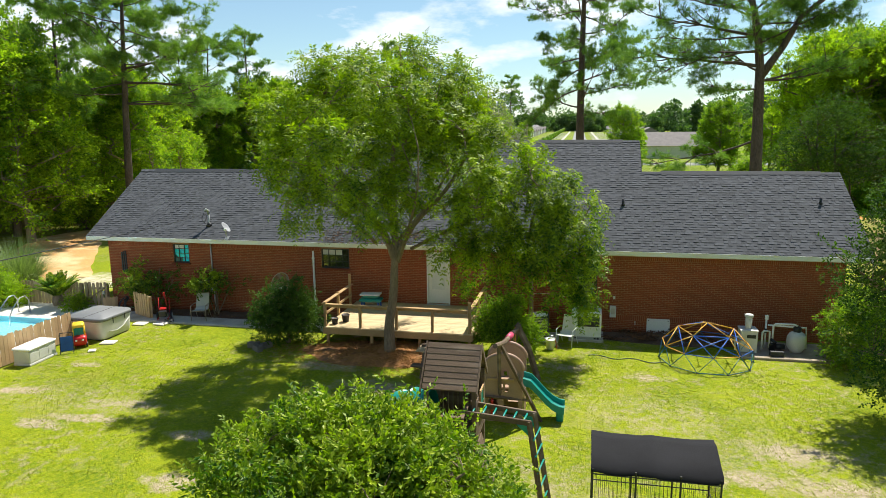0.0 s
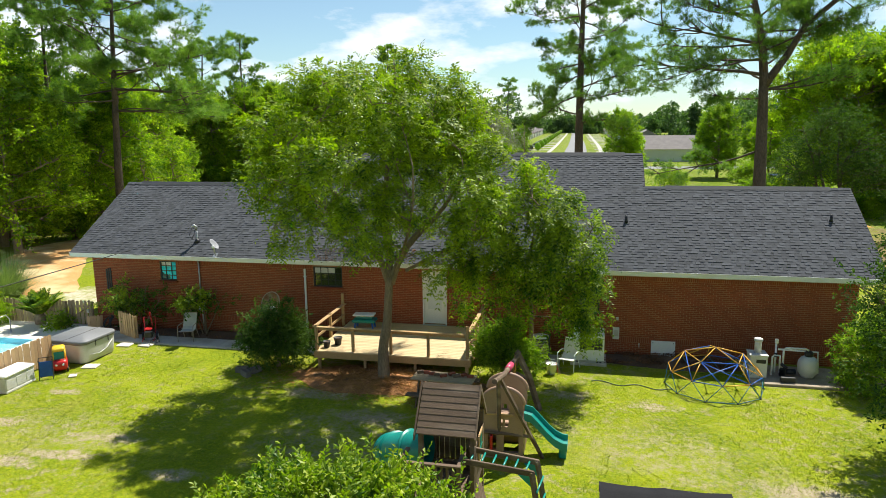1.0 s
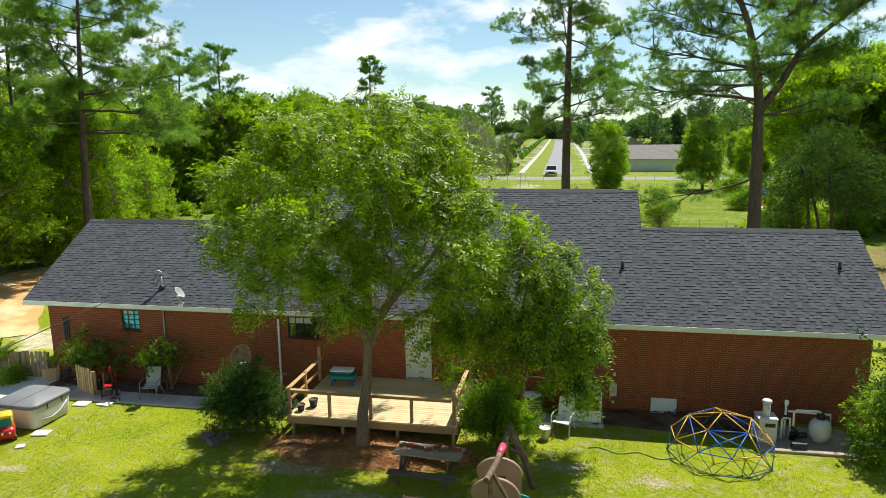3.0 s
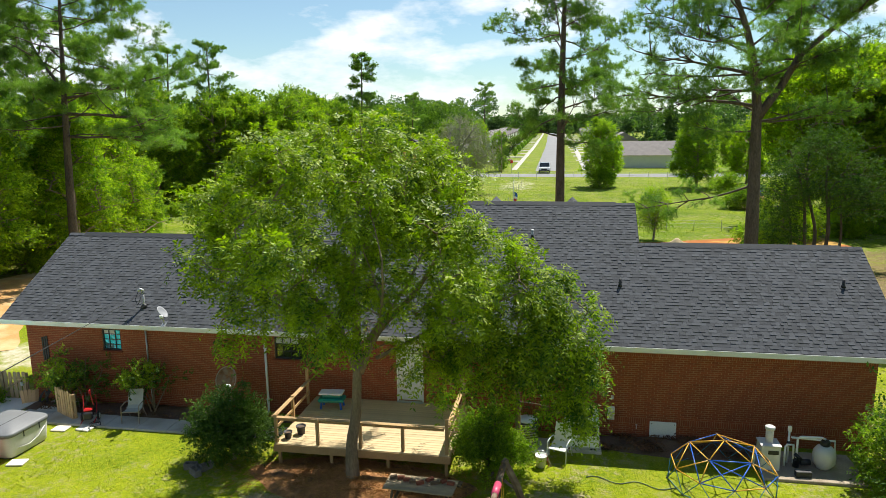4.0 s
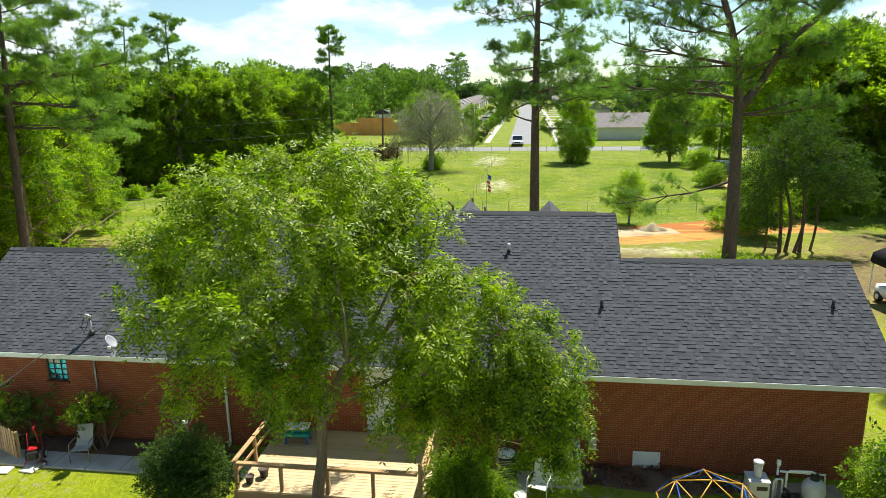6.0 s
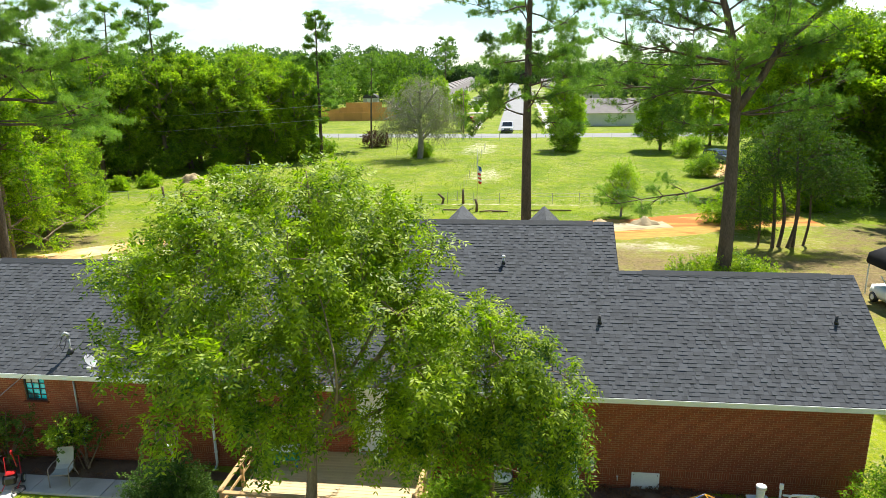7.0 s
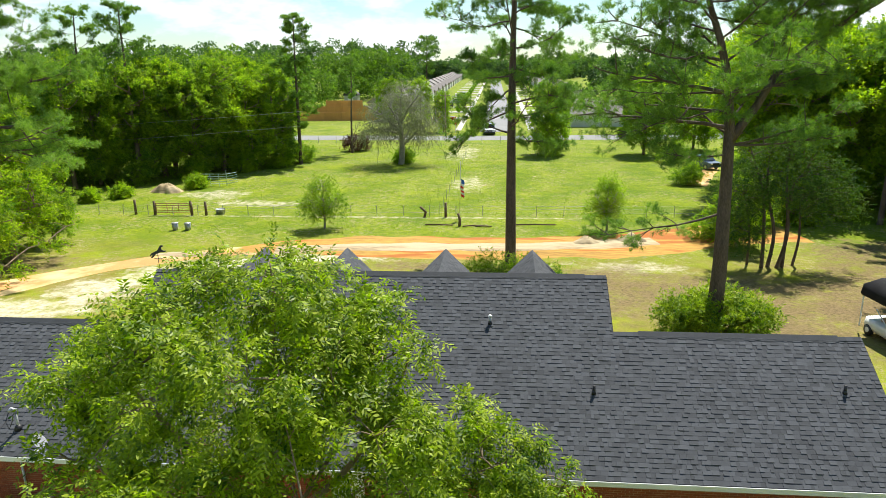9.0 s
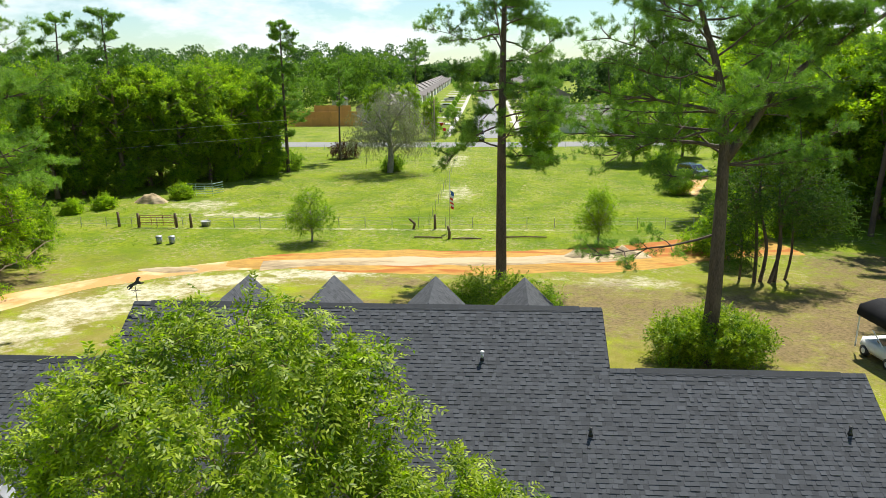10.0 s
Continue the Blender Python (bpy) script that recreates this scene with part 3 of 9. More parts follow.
for x, y1, z1, ya in ((RX0 - 0.012, YR, plane_z(YR), YE), (RX1 + 0.012, YR, plane_z(YR), YE), (MX1 + 0.012, YM, plane_z(YM), YR)):
    rake = Geo()
    for s in (0, 1):
        yb = ya if s == 0 else 2 * y1 - ya
        rake.prism([(x - 0.012, yb, plane_z(ya) - 0.03), (x - 0.012, y1, z1 - 0.03), (x - 0.012, y1, z1 - 0.19), (x - 0.012, yb, plane_z(ya) - 0.19)], (0.024, 0, 0))
    part("rake_board", rake, M_felt, house)

# shingles in courses, each piece with its own width, thickness and shade
rng = np.random.RandomState(4)
EXPO = 0.138


def shingle_rows(u0, u1, v_len, v_from=0.0):
    """Pieces (u, v, width, thickness) over a rectangle of roof, v measured up the slope."""
    out = []
    rows = int(v_len / EXPO)
    for r in range(rows + 1):
        v = v_from + r * EXPO
        u, raised = u0 - rng.uniform(0, 0.25), False
        while u < u1:
            w = rng.choice([0.09, 0.12, 0.15, 0.18, 0.24])
            a, b = max(u, u0), min(u + w, u1)
            if b - a > 0.03:
                raised = not raised if rng.uniform() < 0.8 else raised
                out.append((a, v, b - a, rng.choice([0.013, 0.015, 0.017]) if raised else rng.choice([0.002, 0.004])))
            u += w + 0.003
    return out


def shingle_box(a, v, w, t, top):
    """Corner points of a piece lying on the back slope."""
    ca, sa = math.cos(ang), math.sin(ang)
    ln = min(EXPO + 0.03, top - v)
    p = []
    for vv, lo, hi in ((v, -0.004, t), (v + ln, -0.012, -0.002)):
        y, z = YE + vv * ca, plane_z(YE) + vv * sa - 0.004
        for h in (lo, hi):
            for x in (a, a + w):
                p.append((x, y - sa * h, z + ca * h))
    return p


BOXF = np.array([(0, 1, 3, 2), (2, 3, 7, 6), (0, 2, 6, 4), (1, 5, 7, 3)])
ca = math.cos(ang)
S_WING, S_MAIN = (YR - YE) / ca, (YM - YE) / ca
pieces = [(p, S_MAIN if MX0 <= p[0] and p[0] + p[2] <= MX1 else S_WING) for p in shingle_rows(RX0, RX1, S_WING - 0.05)]
n_wing = int((S_WING - 0.05) / EXPO) + 1
pieces += [(p, S_MAIN) for p in shingle_rows(MX0, MX1, S_MAIN - n_wing * EXPO - 0.04, n_wing * EXPO)]
single_sh, sv = [], []
for (a, v, w, t), top in pieces:
    q = shingle_box(a, v, w, t, top)
    if 9.2 < a < 10.6 and 1.2 < v < 4.2 and len(single_sh) < 290:
        single_sh.append(q)
    else:
        sv.append(q)
sv = np.array(sv).reshape(-1, 3)
sf = (BOXF[None] + 8 * np.arange(len(sv) // 8)[:, None, None]).reshape(-1, 4)
part("shingles", fast_mesh("shingles", sv, sf), M_shingle, roof_ob, kind="stuff")

caps = Geo()
for x0, x1, y, z in ((RX0, MX0, YR, plane_z(YR)), (MX1, RX1, YR, plane_z(YR)), (MX0, MX1, YM, plane_z(YM))):
    x = x0
    while x < x1 - 0.05:
        w = min(0.2, x1 - x)
        for s in (-1, 1):
            caps.prism([(x, y, z + 0.022), (x, y + s * 0.13, z + 0.022 - 0.13 * SL), (x, y + s * 0.13, z + 0.008 - 0.13 * SL), (x, y, z + 0.008)], (w - 0.008, 0, 0.006))
        x += w
part("ridge_caps", caps, M_shingle, house)
for x0, x1, y, z in ((RX0 + 0.7, MX0 - 0.2, YR, plane_z(YR)), (MX1 + 0.75, RX1 - 0.7, YR, plane_z(YR)), (MX0 + 0.6, MX1 - 0.7, YM, plane_z(YM))):
    v = Geo()
    v.prism([(x0, y - 0.16, z - 0.16 * SL + 0.012), (x0, y, z + 0.06), (x0, y + 0.16, z - 0.16 * SL + 0.012), (x0, y + 0.15, z - 0.17 * SL - 0.02), (x0, y - 0.15, z - 0.17 * SL - 0.02)], (x1 - x0, 0, 0))
    part("ridge_vent", v, M_ridge_vent, house, "dark ridge vent strip")


def dormer(x):
    d = thing("dormer", "gabled dormer with charcoal shingles and white trim", "dormer", (x, 9.35, 6.62), group="row of roof dormers", kind="structure")
    hw, rise, back = 1.12, 1.12, 2.9
    g = Geo()
    for s in (-1, 1):
        g.prism([(0, 0, -0.015), (s * hw, 0, -rise - 0.015), (s * hw, 0, -rise - 0.075), (0, 0, -0.085)], (0, -back, 0))
    part("roof", g, M_felt, d)
    body = Geo()
    body.prism([(-0.9, -0.12, -2.1), (0.9, -0.12, -2.1), (0.9, -0.12, -0.98), (0, -0.12, -0.09), (-0.9, -0.12, -0.98)], (0, -1.9, 0))
    part("wall", body, M_white_trim, d)
    trim = Geo()
    for s in (-1, 1):
        trim.prism([(0, 0.002, -0.03), (s * hw, 0.002, -rise - 0.03), (s * hw, 0.002, -rise - 0.15), (0, 0.002, -0.16)], (0, 0.025, 0))
    part("trim", trim, M_white_trim, d)
    pv = []
    sl = math.hypot(hw, rise)
    for s in (-1, 1):
        for r in range(int(sl / EXPO)):
            y = 0.0
            while y > -back:
                w = rng.choice([0.11, 0.15, 0.2])
                t = rng.choice([0.006, 0.012])
                for k, lo, hi in ((r * EXPO, -0.01, 0.0), ((r + 1) * EXPO + 0.02, -0.004, t)):
                    k = min(k, sl)
                    for h in (lo, hi):
                        for yy in (y, y - w + 0.006):
                            pv.append((s * (k * hw / sl + h * rise / sl), yy, -k * rise / sl + h * hw / sl))
                y -= w
    pv = np.array(pv)
    part("shingles", fast_mesh("shingles", pv, (np.array([(0, 1, 3, 2), (2, 3, 7, 6), (4, 6, 7, 5), (0, 2, 6, 4), (1, 5, 7, 3)])[None] + 8 * np.arange(len(pv) // 8)[:, None, None]).reshape(-1, 4)), M_shingle, d, kind="stuff")


for x in (6.61, 3.27, -0.63, -3.95):
    dormer(x)


# ---- trees ----
def unit(a):
    return a / np.maximum(np.linalg.norm(a, axis=-1, keepdims=True), 1e-9)


def leaf_quads(origin, axis, length, width, rs, fold=0.25):
    """Folded leaves as two triangles each: origin, axis (n, 3); length, width (n,)."""
    n = len(origin)
    axis = unit(axis)
    side = unit(np.cross(axis, unit(rs.normal(size=(n, 3)))))
    up = np.cross(side, axis)
    mid = origin + axis * (length * 0.5)[:, None] - up * (width * fold)[:, None]
    v = np.stack([origin, mid + side * (width / 2)[:, None] + up * (width * fold * 2)[:, None], origin + axis * length[:, None], mid - side * (width / 2)[:, None] + up * (width * fold * 2)[:, None]], 1).reshape(-1, 3)
    f = (np.array([(0, 1, 2), (0, 2, 3)])[None] + 4 * np.arange(n)[:, None, None]).reshape(-1, 3)
    return v, f


def sprays(origin, axis, length, per, leaf_l, leaf_w, rs, droop=0.25):
    """Twigs with leaves along both sides."""
    n = len(origin)
    axis = unit(axis)
    side = unit(np.cross(axis, unit(rs.normal(size=(n, 3)) + np.array([0, 0, 1.5]))))
    t = (np.arange(per) + 0.5) / per
    s = np.where(np.arange(per) % 2 == 0, 1.0, -1.0)
    o = origin[:, None] + axis[:, None] * (t[None] * length[:, None])[..., None]
    o[..., 2] -= droop * length[:, None] * t[None] ** 2
    d = axis[:, None] * 0.55 + side[:, None] * s[None, :, None] * 0.8 + rs.normal(scale=0.25, size=(n, per, 3))
    d[..., 2] -= droop * 0.8
    o, d = o.reshape(-1, 3), d.reshape(-1, 3)
    k = len(o)
    return leaf_quads(o, d, leaf_l * rs.uniform(0.7, 1.25, k), leaf_w * rs.uniform(0.7, 1.25, k), rs)


def pinnate(origin, axis, length, per, leaf_l, leaf_w, rs, droop=0.3):
    """Feathery compound leaves: pairs of leaflets lying in one plane along an arching stalk."""
    n = len(origin)
    axis = unit(axis)
    side = unit(np.cross(axis, np.array([0, 0, 1.0]) + rs.normal(scale=0.35, size=(n, 3))))
    t = (np.arange(per) // 2 + 0.7) / (per / 2)
    s = np.where(np.arange(per) % 2 == 0, 1.0, -1.0)
    o = origin[:, None] + axis[:, None] * (t[None] * length[:, None])[..., None]
    o[..., 2] -= droop * length[:, None] * t[None] ** 2
    fw = np.repeat(axis[:, None], per, 1).copy()
    fw[..., 2] -= 2 * droop * t[None]
    fw = unit(fw)
    d = fw * 0.6 + side[:, None] * s[None, :, None] * 0.85 + rs.normal(scale=0.16, size=(n, per, 3))
    d[..., 2] -= 0.15
    up = np.cross(side[:, None], fw)
    up = up * np.where(up[..., 2:3] < 0, -1, 1) + rs.normal(scale=0.22, size=(n, per, 3))
    o, d, up = o.reshape(-1, 3), unit(d).reshape(-1, 3), up.reshape(-1, 3)
    k = len(o)
    L, W = leaf_l * rs.uniform(0.75, 1.2, k), leaf_w * rs.uniform(0.8, 1.2, k)
    sd = unit(np.cross(d, up)) * (W / 2)[:, None]
    m = o + d * (L * 0.45)[:, None]
    v = np.stack([o, m + sd, o + d * L[:, None], m - sd], 1).reshape(-1, 3)
    return v, (np.array([(0, 1, 2), (0, 2, 3)])[None] + 4 * np.arange(k)[:, None, None]).reshape(-1, 3)


def blob_points(blobs, n, rs, shell=0.45, top=0.0):
    """Points in a heap of ellipsoids, more of them near the outside; top: the share kept to the upper sides."""
    w = np.array([b[3] * b[4] * b[5] for b in blobs]) ** 0.75
    pick = rs.choice(len(blobs), n, p=w / w.sum())
    d = unit(rs.normal(size=(n, 3)))
    d[:, 2] = np.where(rs.uniform(size=n) < top, np.abs(d[:, 2]), d[:, 2])
    r = rs.uniform(shell ** 3, 1, n) ** (1 / 3)
    b = np.array([q[:6] for q in blobs])[pick]
    return b[:, :3] + d * r[:, None] * b[:, 3:6], d


def lobes(profile, count, z0, z1, size, rs, centre=(0.0, 0.0), flat=0.7, depth=1.0):
    """Small uneven leaf masses set round a crown whose radius at the height z is profile(z)."""
    out = []
    for i in range(count):
        u = (i + rs.uniform(0.1, 0.9)) / count
        z = z0 + (z1 - z0) * u
        a = i * 2.39996 + rs.uniform(-0.5, 0.5)
        q = size * rs.uniform(0.65, 1.3)
        r = max(profile(z) - q * 0.7, 0.0) * math.sqrt(rs.uniform(0.25, 1.0))
        out.append((centre[0] + r * math.cos(a), centre[1] + depth * r * math.sin(a), z, q, q, q * flat))
    return out


def tree(name, label, at, stems, blobs, clusters, per_cluster, per_spray, spray_len, leaf_l, leaf_w, leaf_mat, bark, seed, spread=0.35, droop=0.3, twig_r=0.016, group="", shell=0.45, category="tree", leaves=None, top=0.0, boughs=False):
    """A broadleaf tree: stems (points, radii) and leafy clusters joined to the nearest stem."""
    rs = np.random.RandomState(seed)
    t = thing(name, label, category, at, group=group)
    g = Geo()
    nodes = []
    for pts, rad in stems:
        p = [Vector(q) for q in pts]
        fine, fr = [], []
        for i in range(len(p) - 1):
            for k in range(4):
                u = k / 4
                a, b, c, d = p[max(i - 1, 0)], p[i], p[i + 1], p[min(i + 2, len(p) - 1)]
                fine.append(0.5 * ((2 * b) + (c - a) * u + (2 * a - 5 * b + 4 * c - d) * u * u + (3 * b - a - 3 * c + d) * u ** 3))
                fr.append(rad[i] + (rad[i + 1] - rad[i]) * u)
        fine.append(p[-1])
        fr.append(rad[-1])
        g.tube(fine, fr, 8 if rad[0] > 0.05 else 6)
        nodes += [(q, r) for q, r in zip(fine[3:], fr[3:])]
    npos = np.array([q for q, _ in nodes])
    # a bough to the heart of each leaf mass, growing on from the nearest one
    if boughs:
        hearts = np.array([q[:3] for q in blobs])
        near = np.array([np.linalg.norm(npos - q, axis=1).min() for q in hearts])
        for i in near.argsort():
            q = hearts[i]
            dist = np.linalg.norm(npos - q, axis=1) + np.maximum(npos[:, 2] - q[2] + 0.1, 0) * 1.2
            a, b = Vector(npos[int(dist.argmin())]), Vector(q)
            line = [a, a.lerp(b, 0.35) + Vector((0, 0, 0.05 * (b - a).length)), a.lerp(b, 0.7) + Vector((0, 0, 0.07 * (b - a).length)), b]
            g.tube(line, [twig_r * 2.2, twig_r * 1.9, twig_r * 1.6, twig_r * 1.2], 5, False)
            npos = np.concatenate([npos, np.array([tuple(p) for p in line[1:]])])
    c, cd = blob_points(blobs, clusters, rs, shell, top)
    for q in c:
        dist = np.linalg.norm(npos - q, axis=1) + np.maximum(npos[:, 2] - q[2] + 0.2, 0) * 1.5
        a = Vector(npos[int(dist.argmin())])
        b = Vector(q)
        m = a.lerp(b, 0.5) + Vector((0, 0, 0.12 * (b - a).length))
        g.tube([a, m, b], [twig_r * 1.4, twig_r, twig_r * 0.4], 4, False)
    part("trunk", g, bark, t, smooth=True)
    n = clusters * per_cluster
    o = np.repeat(c, per_cluster, 0) + rs.normal(scale=spread, size=(n, 3))
    ax = np.repeat(cd, per_cluster, 0) * 0.8 + rs.normal(scale=0.7, size=(n, 3)) + np.array([0, 0, 0.1 - droop])
    v, f = (leaves or sprays)(o, ax, spray_len * rs.uniform(0.6, 1.3, n), per_spray, leaf_l, leaf_w, rs, droop)
    part("crown", fast_mesh("crown", v, f), leaf_mat, t)
    return t


def pine(name, label, at, height, r0, limbs, tufts, seed, first=0.45, lean=(0, 0), reach=4.0, group="", extra=(), squash=1.0, line=None, forks=(), rise=(-0.1, 0.35)):
    """A tall pine: trunk, whorls of crooked limbs, flat plates of needle tufts at their ends; forks are thick side stems."""
    rs = np.random.RandomState(seed)
    t = thing(name, label, "tree", at, group=group)
    g = Geo()
    k = 14
    if line is None:
        trunk = [Vector((lean[0] * u * u + 0.12 * math.sin(3 * u + seed), lean[1] * u * u + 0.12 * math.cos(4 * u + seed), height * u)) for u in [i / k for i in range(k + 1)]]
    else:
        zs = [q[2] for q in line]
        trunk = [Vector((float(np.interp(height * i / k, zs, [q[0] for q in line])), float(np.interp(height * i / k, zs, [q[1] for q in line])), height * i / k)) for i in range(k + 1)]
    g.tube([Vector((trunk[0].x, trunk[0].y, -0.15))] + trunk, [r0 * 1.25] + [r0 * (1 - 0.8 * (i / k) ** 1.2) for i in range(k + 1)], 12)
    ends = []

    def limb(a, d, ln, r, depth, wob=0.16):
        p, pts = Vector(a), [Vector(a)]
        d = Vector(d).normalized()
        steps = 5
        for i in range(steps):
            d = (d + Vector(rs.normal(scale=wob, size=3)) + Vector((0, 0, 0.04))).normalized()
            p = p + d * (ln / steps)
            pts.append(p)
            if depth > 0 and i >= 1:
                for _ in range(3):
                    sd = (d + Vector(rs.normal(scale=0.8, size=3)) * Vector((1, 1, 0.45))).normalized()
                    limb(p, sd, ln * rs.uniform(0.18, 0.38), r * 0.42, depth - 1)
            elif depth == 0 and i in (2, 3):
                ends.append((p, d))
        ends.append((p, d))
        g.tube(pts, [r * (1 - 0.75 * i / steps) for i in range(steps + 1)], 5, False)

    for i in range(limbs):
        u = first + (1 - first) * ((i + 0.5) / limbs) ** 0.9
        j = min(int(u * k), k - 1)
        a = trunk[j].lerp(trunk[j + 1], u * k - j)
        az = i * 2.4 + rs.uniform(-0.5, 0.5)
        ln = reach * (0.55 + 0.6 * math.sin(math.pi * min((u - first) / (1 - first) * 0.85 + 0.2, 1))) * rs.uniform(0.6, 1.15)
        limb(a, (math.cos(az), squash * math.sin(az), rs.uniform(*rise)), ln, r0 * 0.20 * (1.2 - 0.6 * u), 1)
    for pts, ra, rb, n in forks:
        p = [Vector(q) for q in pts]
        g.tube(p, [ra + (rb - ra) * i / (len(p) - 1) for i in range(len(p))], 10)
        for i in range(n):
            u = (0.35 + 0.65 * (i + 0.5) / n) * (len(p) - 1)
            j = min(int(u), len(p) - 2)
            az = i * 2.4 + seed
            limb(p[j].lerp(p[j + 1], u - j), (math.cos(az), 0.7 * math.sin(az), rs.uniform(-0.1, 0.6)), reach * rs.uniform(0.3, 0.6), ra * 0.28, 1)
        ends.append((p[-1], (p[-1] - p[-2]).normalized()))
    for a, d, ln, r in extra:
        j = min(int(a / height * k), k - 1)
        limb(trunk[j].lerp(trunk[j + 1], a / height * k - j), d, ln, r, 1, 0.08)
    part("trunk", g, M_pine_bark, t, smooth=True)
    pos, dirs = np.array([e[0] for e in ends]), np.array([e[1] for e in ends])
    pick = rs.randint(0, len(pos), tufts)
    o = pos[pick] + rs.normal(scale=0.22, size=(tufts, 3)) * np.array([1, 1, 0.55])
    d = dirs[pick] * 0.6 + rs.normal(scale=0.5, size=(tufts, 3)) + np.array([0, 0, 0.45])
    per = 32
    n = tufts * per
    o = np.repeat(o, per, 0) + rs.normal(scale=0.05, size=(n, 3))
    d = unit(unit(np.repeat(d, per, 0)) * 0.75 + unit(rs.normal(size=(n, 3))))
    L = rs.uniform(0.16, 0.30, n)
    s = unit(np.cross(d, rs.normal(size=(n, 3)))) * 0.0105
    v = np.stack([o - s, o + s, o + d * L[:, None]], 1).reshape(-1, 3)
    part("crown", fast_mesh("crown", v, np.arange(3 * n).reshape(-1, 3)), M_needle, t)
    return t


# the shade tree at the deck
def shade_profile(z):
    return float(np.interp(z, [4.3, 5.0, 6.0, 7.2, 8.3, 9.1, 9.7], [2.6, 4.4, 5.0, 4.7, 3.8, 2.5, 0.9]))


shade_rs = np.random.RandomState(17)
SHADE = lobes(shade_profile, 88, 4.7, 9.35, 0.82, shade_rs, (0.05, 0.1), 0.6, 0.86)
SHADE += [(1.4, -0.3, 4.1, 0.8, 0.7, 0.6), (2.3, -0.1, 3.6, 0.8, 0.6, 0.7), (2.9, 0.3, 4.4, 1.0, 0.8, 0.7), (3.6, 0.2, 5.2, 1.1, 0.9, 0.7), (4.6, 0.2, 5.7, 1.0, 0.9, 0.6), (-1.2, -0.6, 4.4, 0.7, 0.6, 0.4), (3.0, 0.2, 3.2, 0.7, 0.5, 0.7)]
tree("shade_tree", "tall shade tree with fine feathery green leaves beside the deck", (0.55, -4.0, 0.2),
     [([(0, 0, -0.3), (-0.02, 0.05, 0.9), (0.12, 0.1, 1.8), (0.2, 0.15, 3.2)], [0.23, 0.165, 0.145, 0.12]),
      ([(0.2, 0.15, 3.0), (-0.25, 0.1, 4.2), (-1.2, -0.1, 5.6), (-2.4, -0.2, 7.2), (-3.0, -0.2, 8.2)], [0.12, 0.10, 0.07, 0.04, 0.015]),
      ([(0.2, 0.15, 3.0), (0.15, 0.4, 4.3), (0.1, 0.4, 6.0), (0.5, 0.2, 8.8), (0.5, 0.2, 9.8)], [0.13, 0.11, 0.08, 0.03, 0.015]),
      ([(0.2, 0.15, 3.0), (0.8, 0.3, 4.2), (1.9, 0.5, 5.4), (2.9, 0.6, 7.2), (3.2, 0.6, 8.2)], [0.11, 0.09, 0.06, 0.03, 0.015]),
      ([(0.15, 0.3, 3.4), (-0.4, 1.4, 4.6), (-1.5, 2.2, 5.8), (-2.0, 2.8, 7.0)], [0.07, 0.05, 0.03, 0.015]),
      ([(0.3, 0.2, 3.0), (1.0, -1.0, 4.3), (1.6, -2.2, 5.6), (1.8, -2.8, 6.8)], [0.07, 0.05, 0.03, 0.015]),
      ([(0.1, 0.0, 3.6), (-0.6, -1.2, 5.0), (-1.4, -2.4, 6.2), (-1.6, -2.8, 7.4)], [0.06, 0.045, 0.03, 0.015]),
      ([(0.2, 0.4, 3.6), (1.2, 1.6, 5.0), (1.8, 2.6, 6.4)], [0.06, 0.045, 0.02]),
      ([(-0.4, 0.1, 3.6), (-1.6, -0.4, 4.9), (-3.2, -0.5, 5.6), (-4.4, -0.4, 5.8)], [0.06, 0.045, 0.03, 0.012]),
      ([(0.7, 0.3, 3.4), (2.2, 0.4, 4.2), (3.8, 0.3, 5.0), (5.0, 0.2, 5.6)], [0.06, 0.045, 0.03, 0.012])],
     SHADE, 480, 23, 10, 0.42, 0.135, 0.046, M_leaf_main, M_bark, 11, 0.16, 0.36, 0.010, shell=0.4, leaves=pinnate, top=0.4, boughs=True)

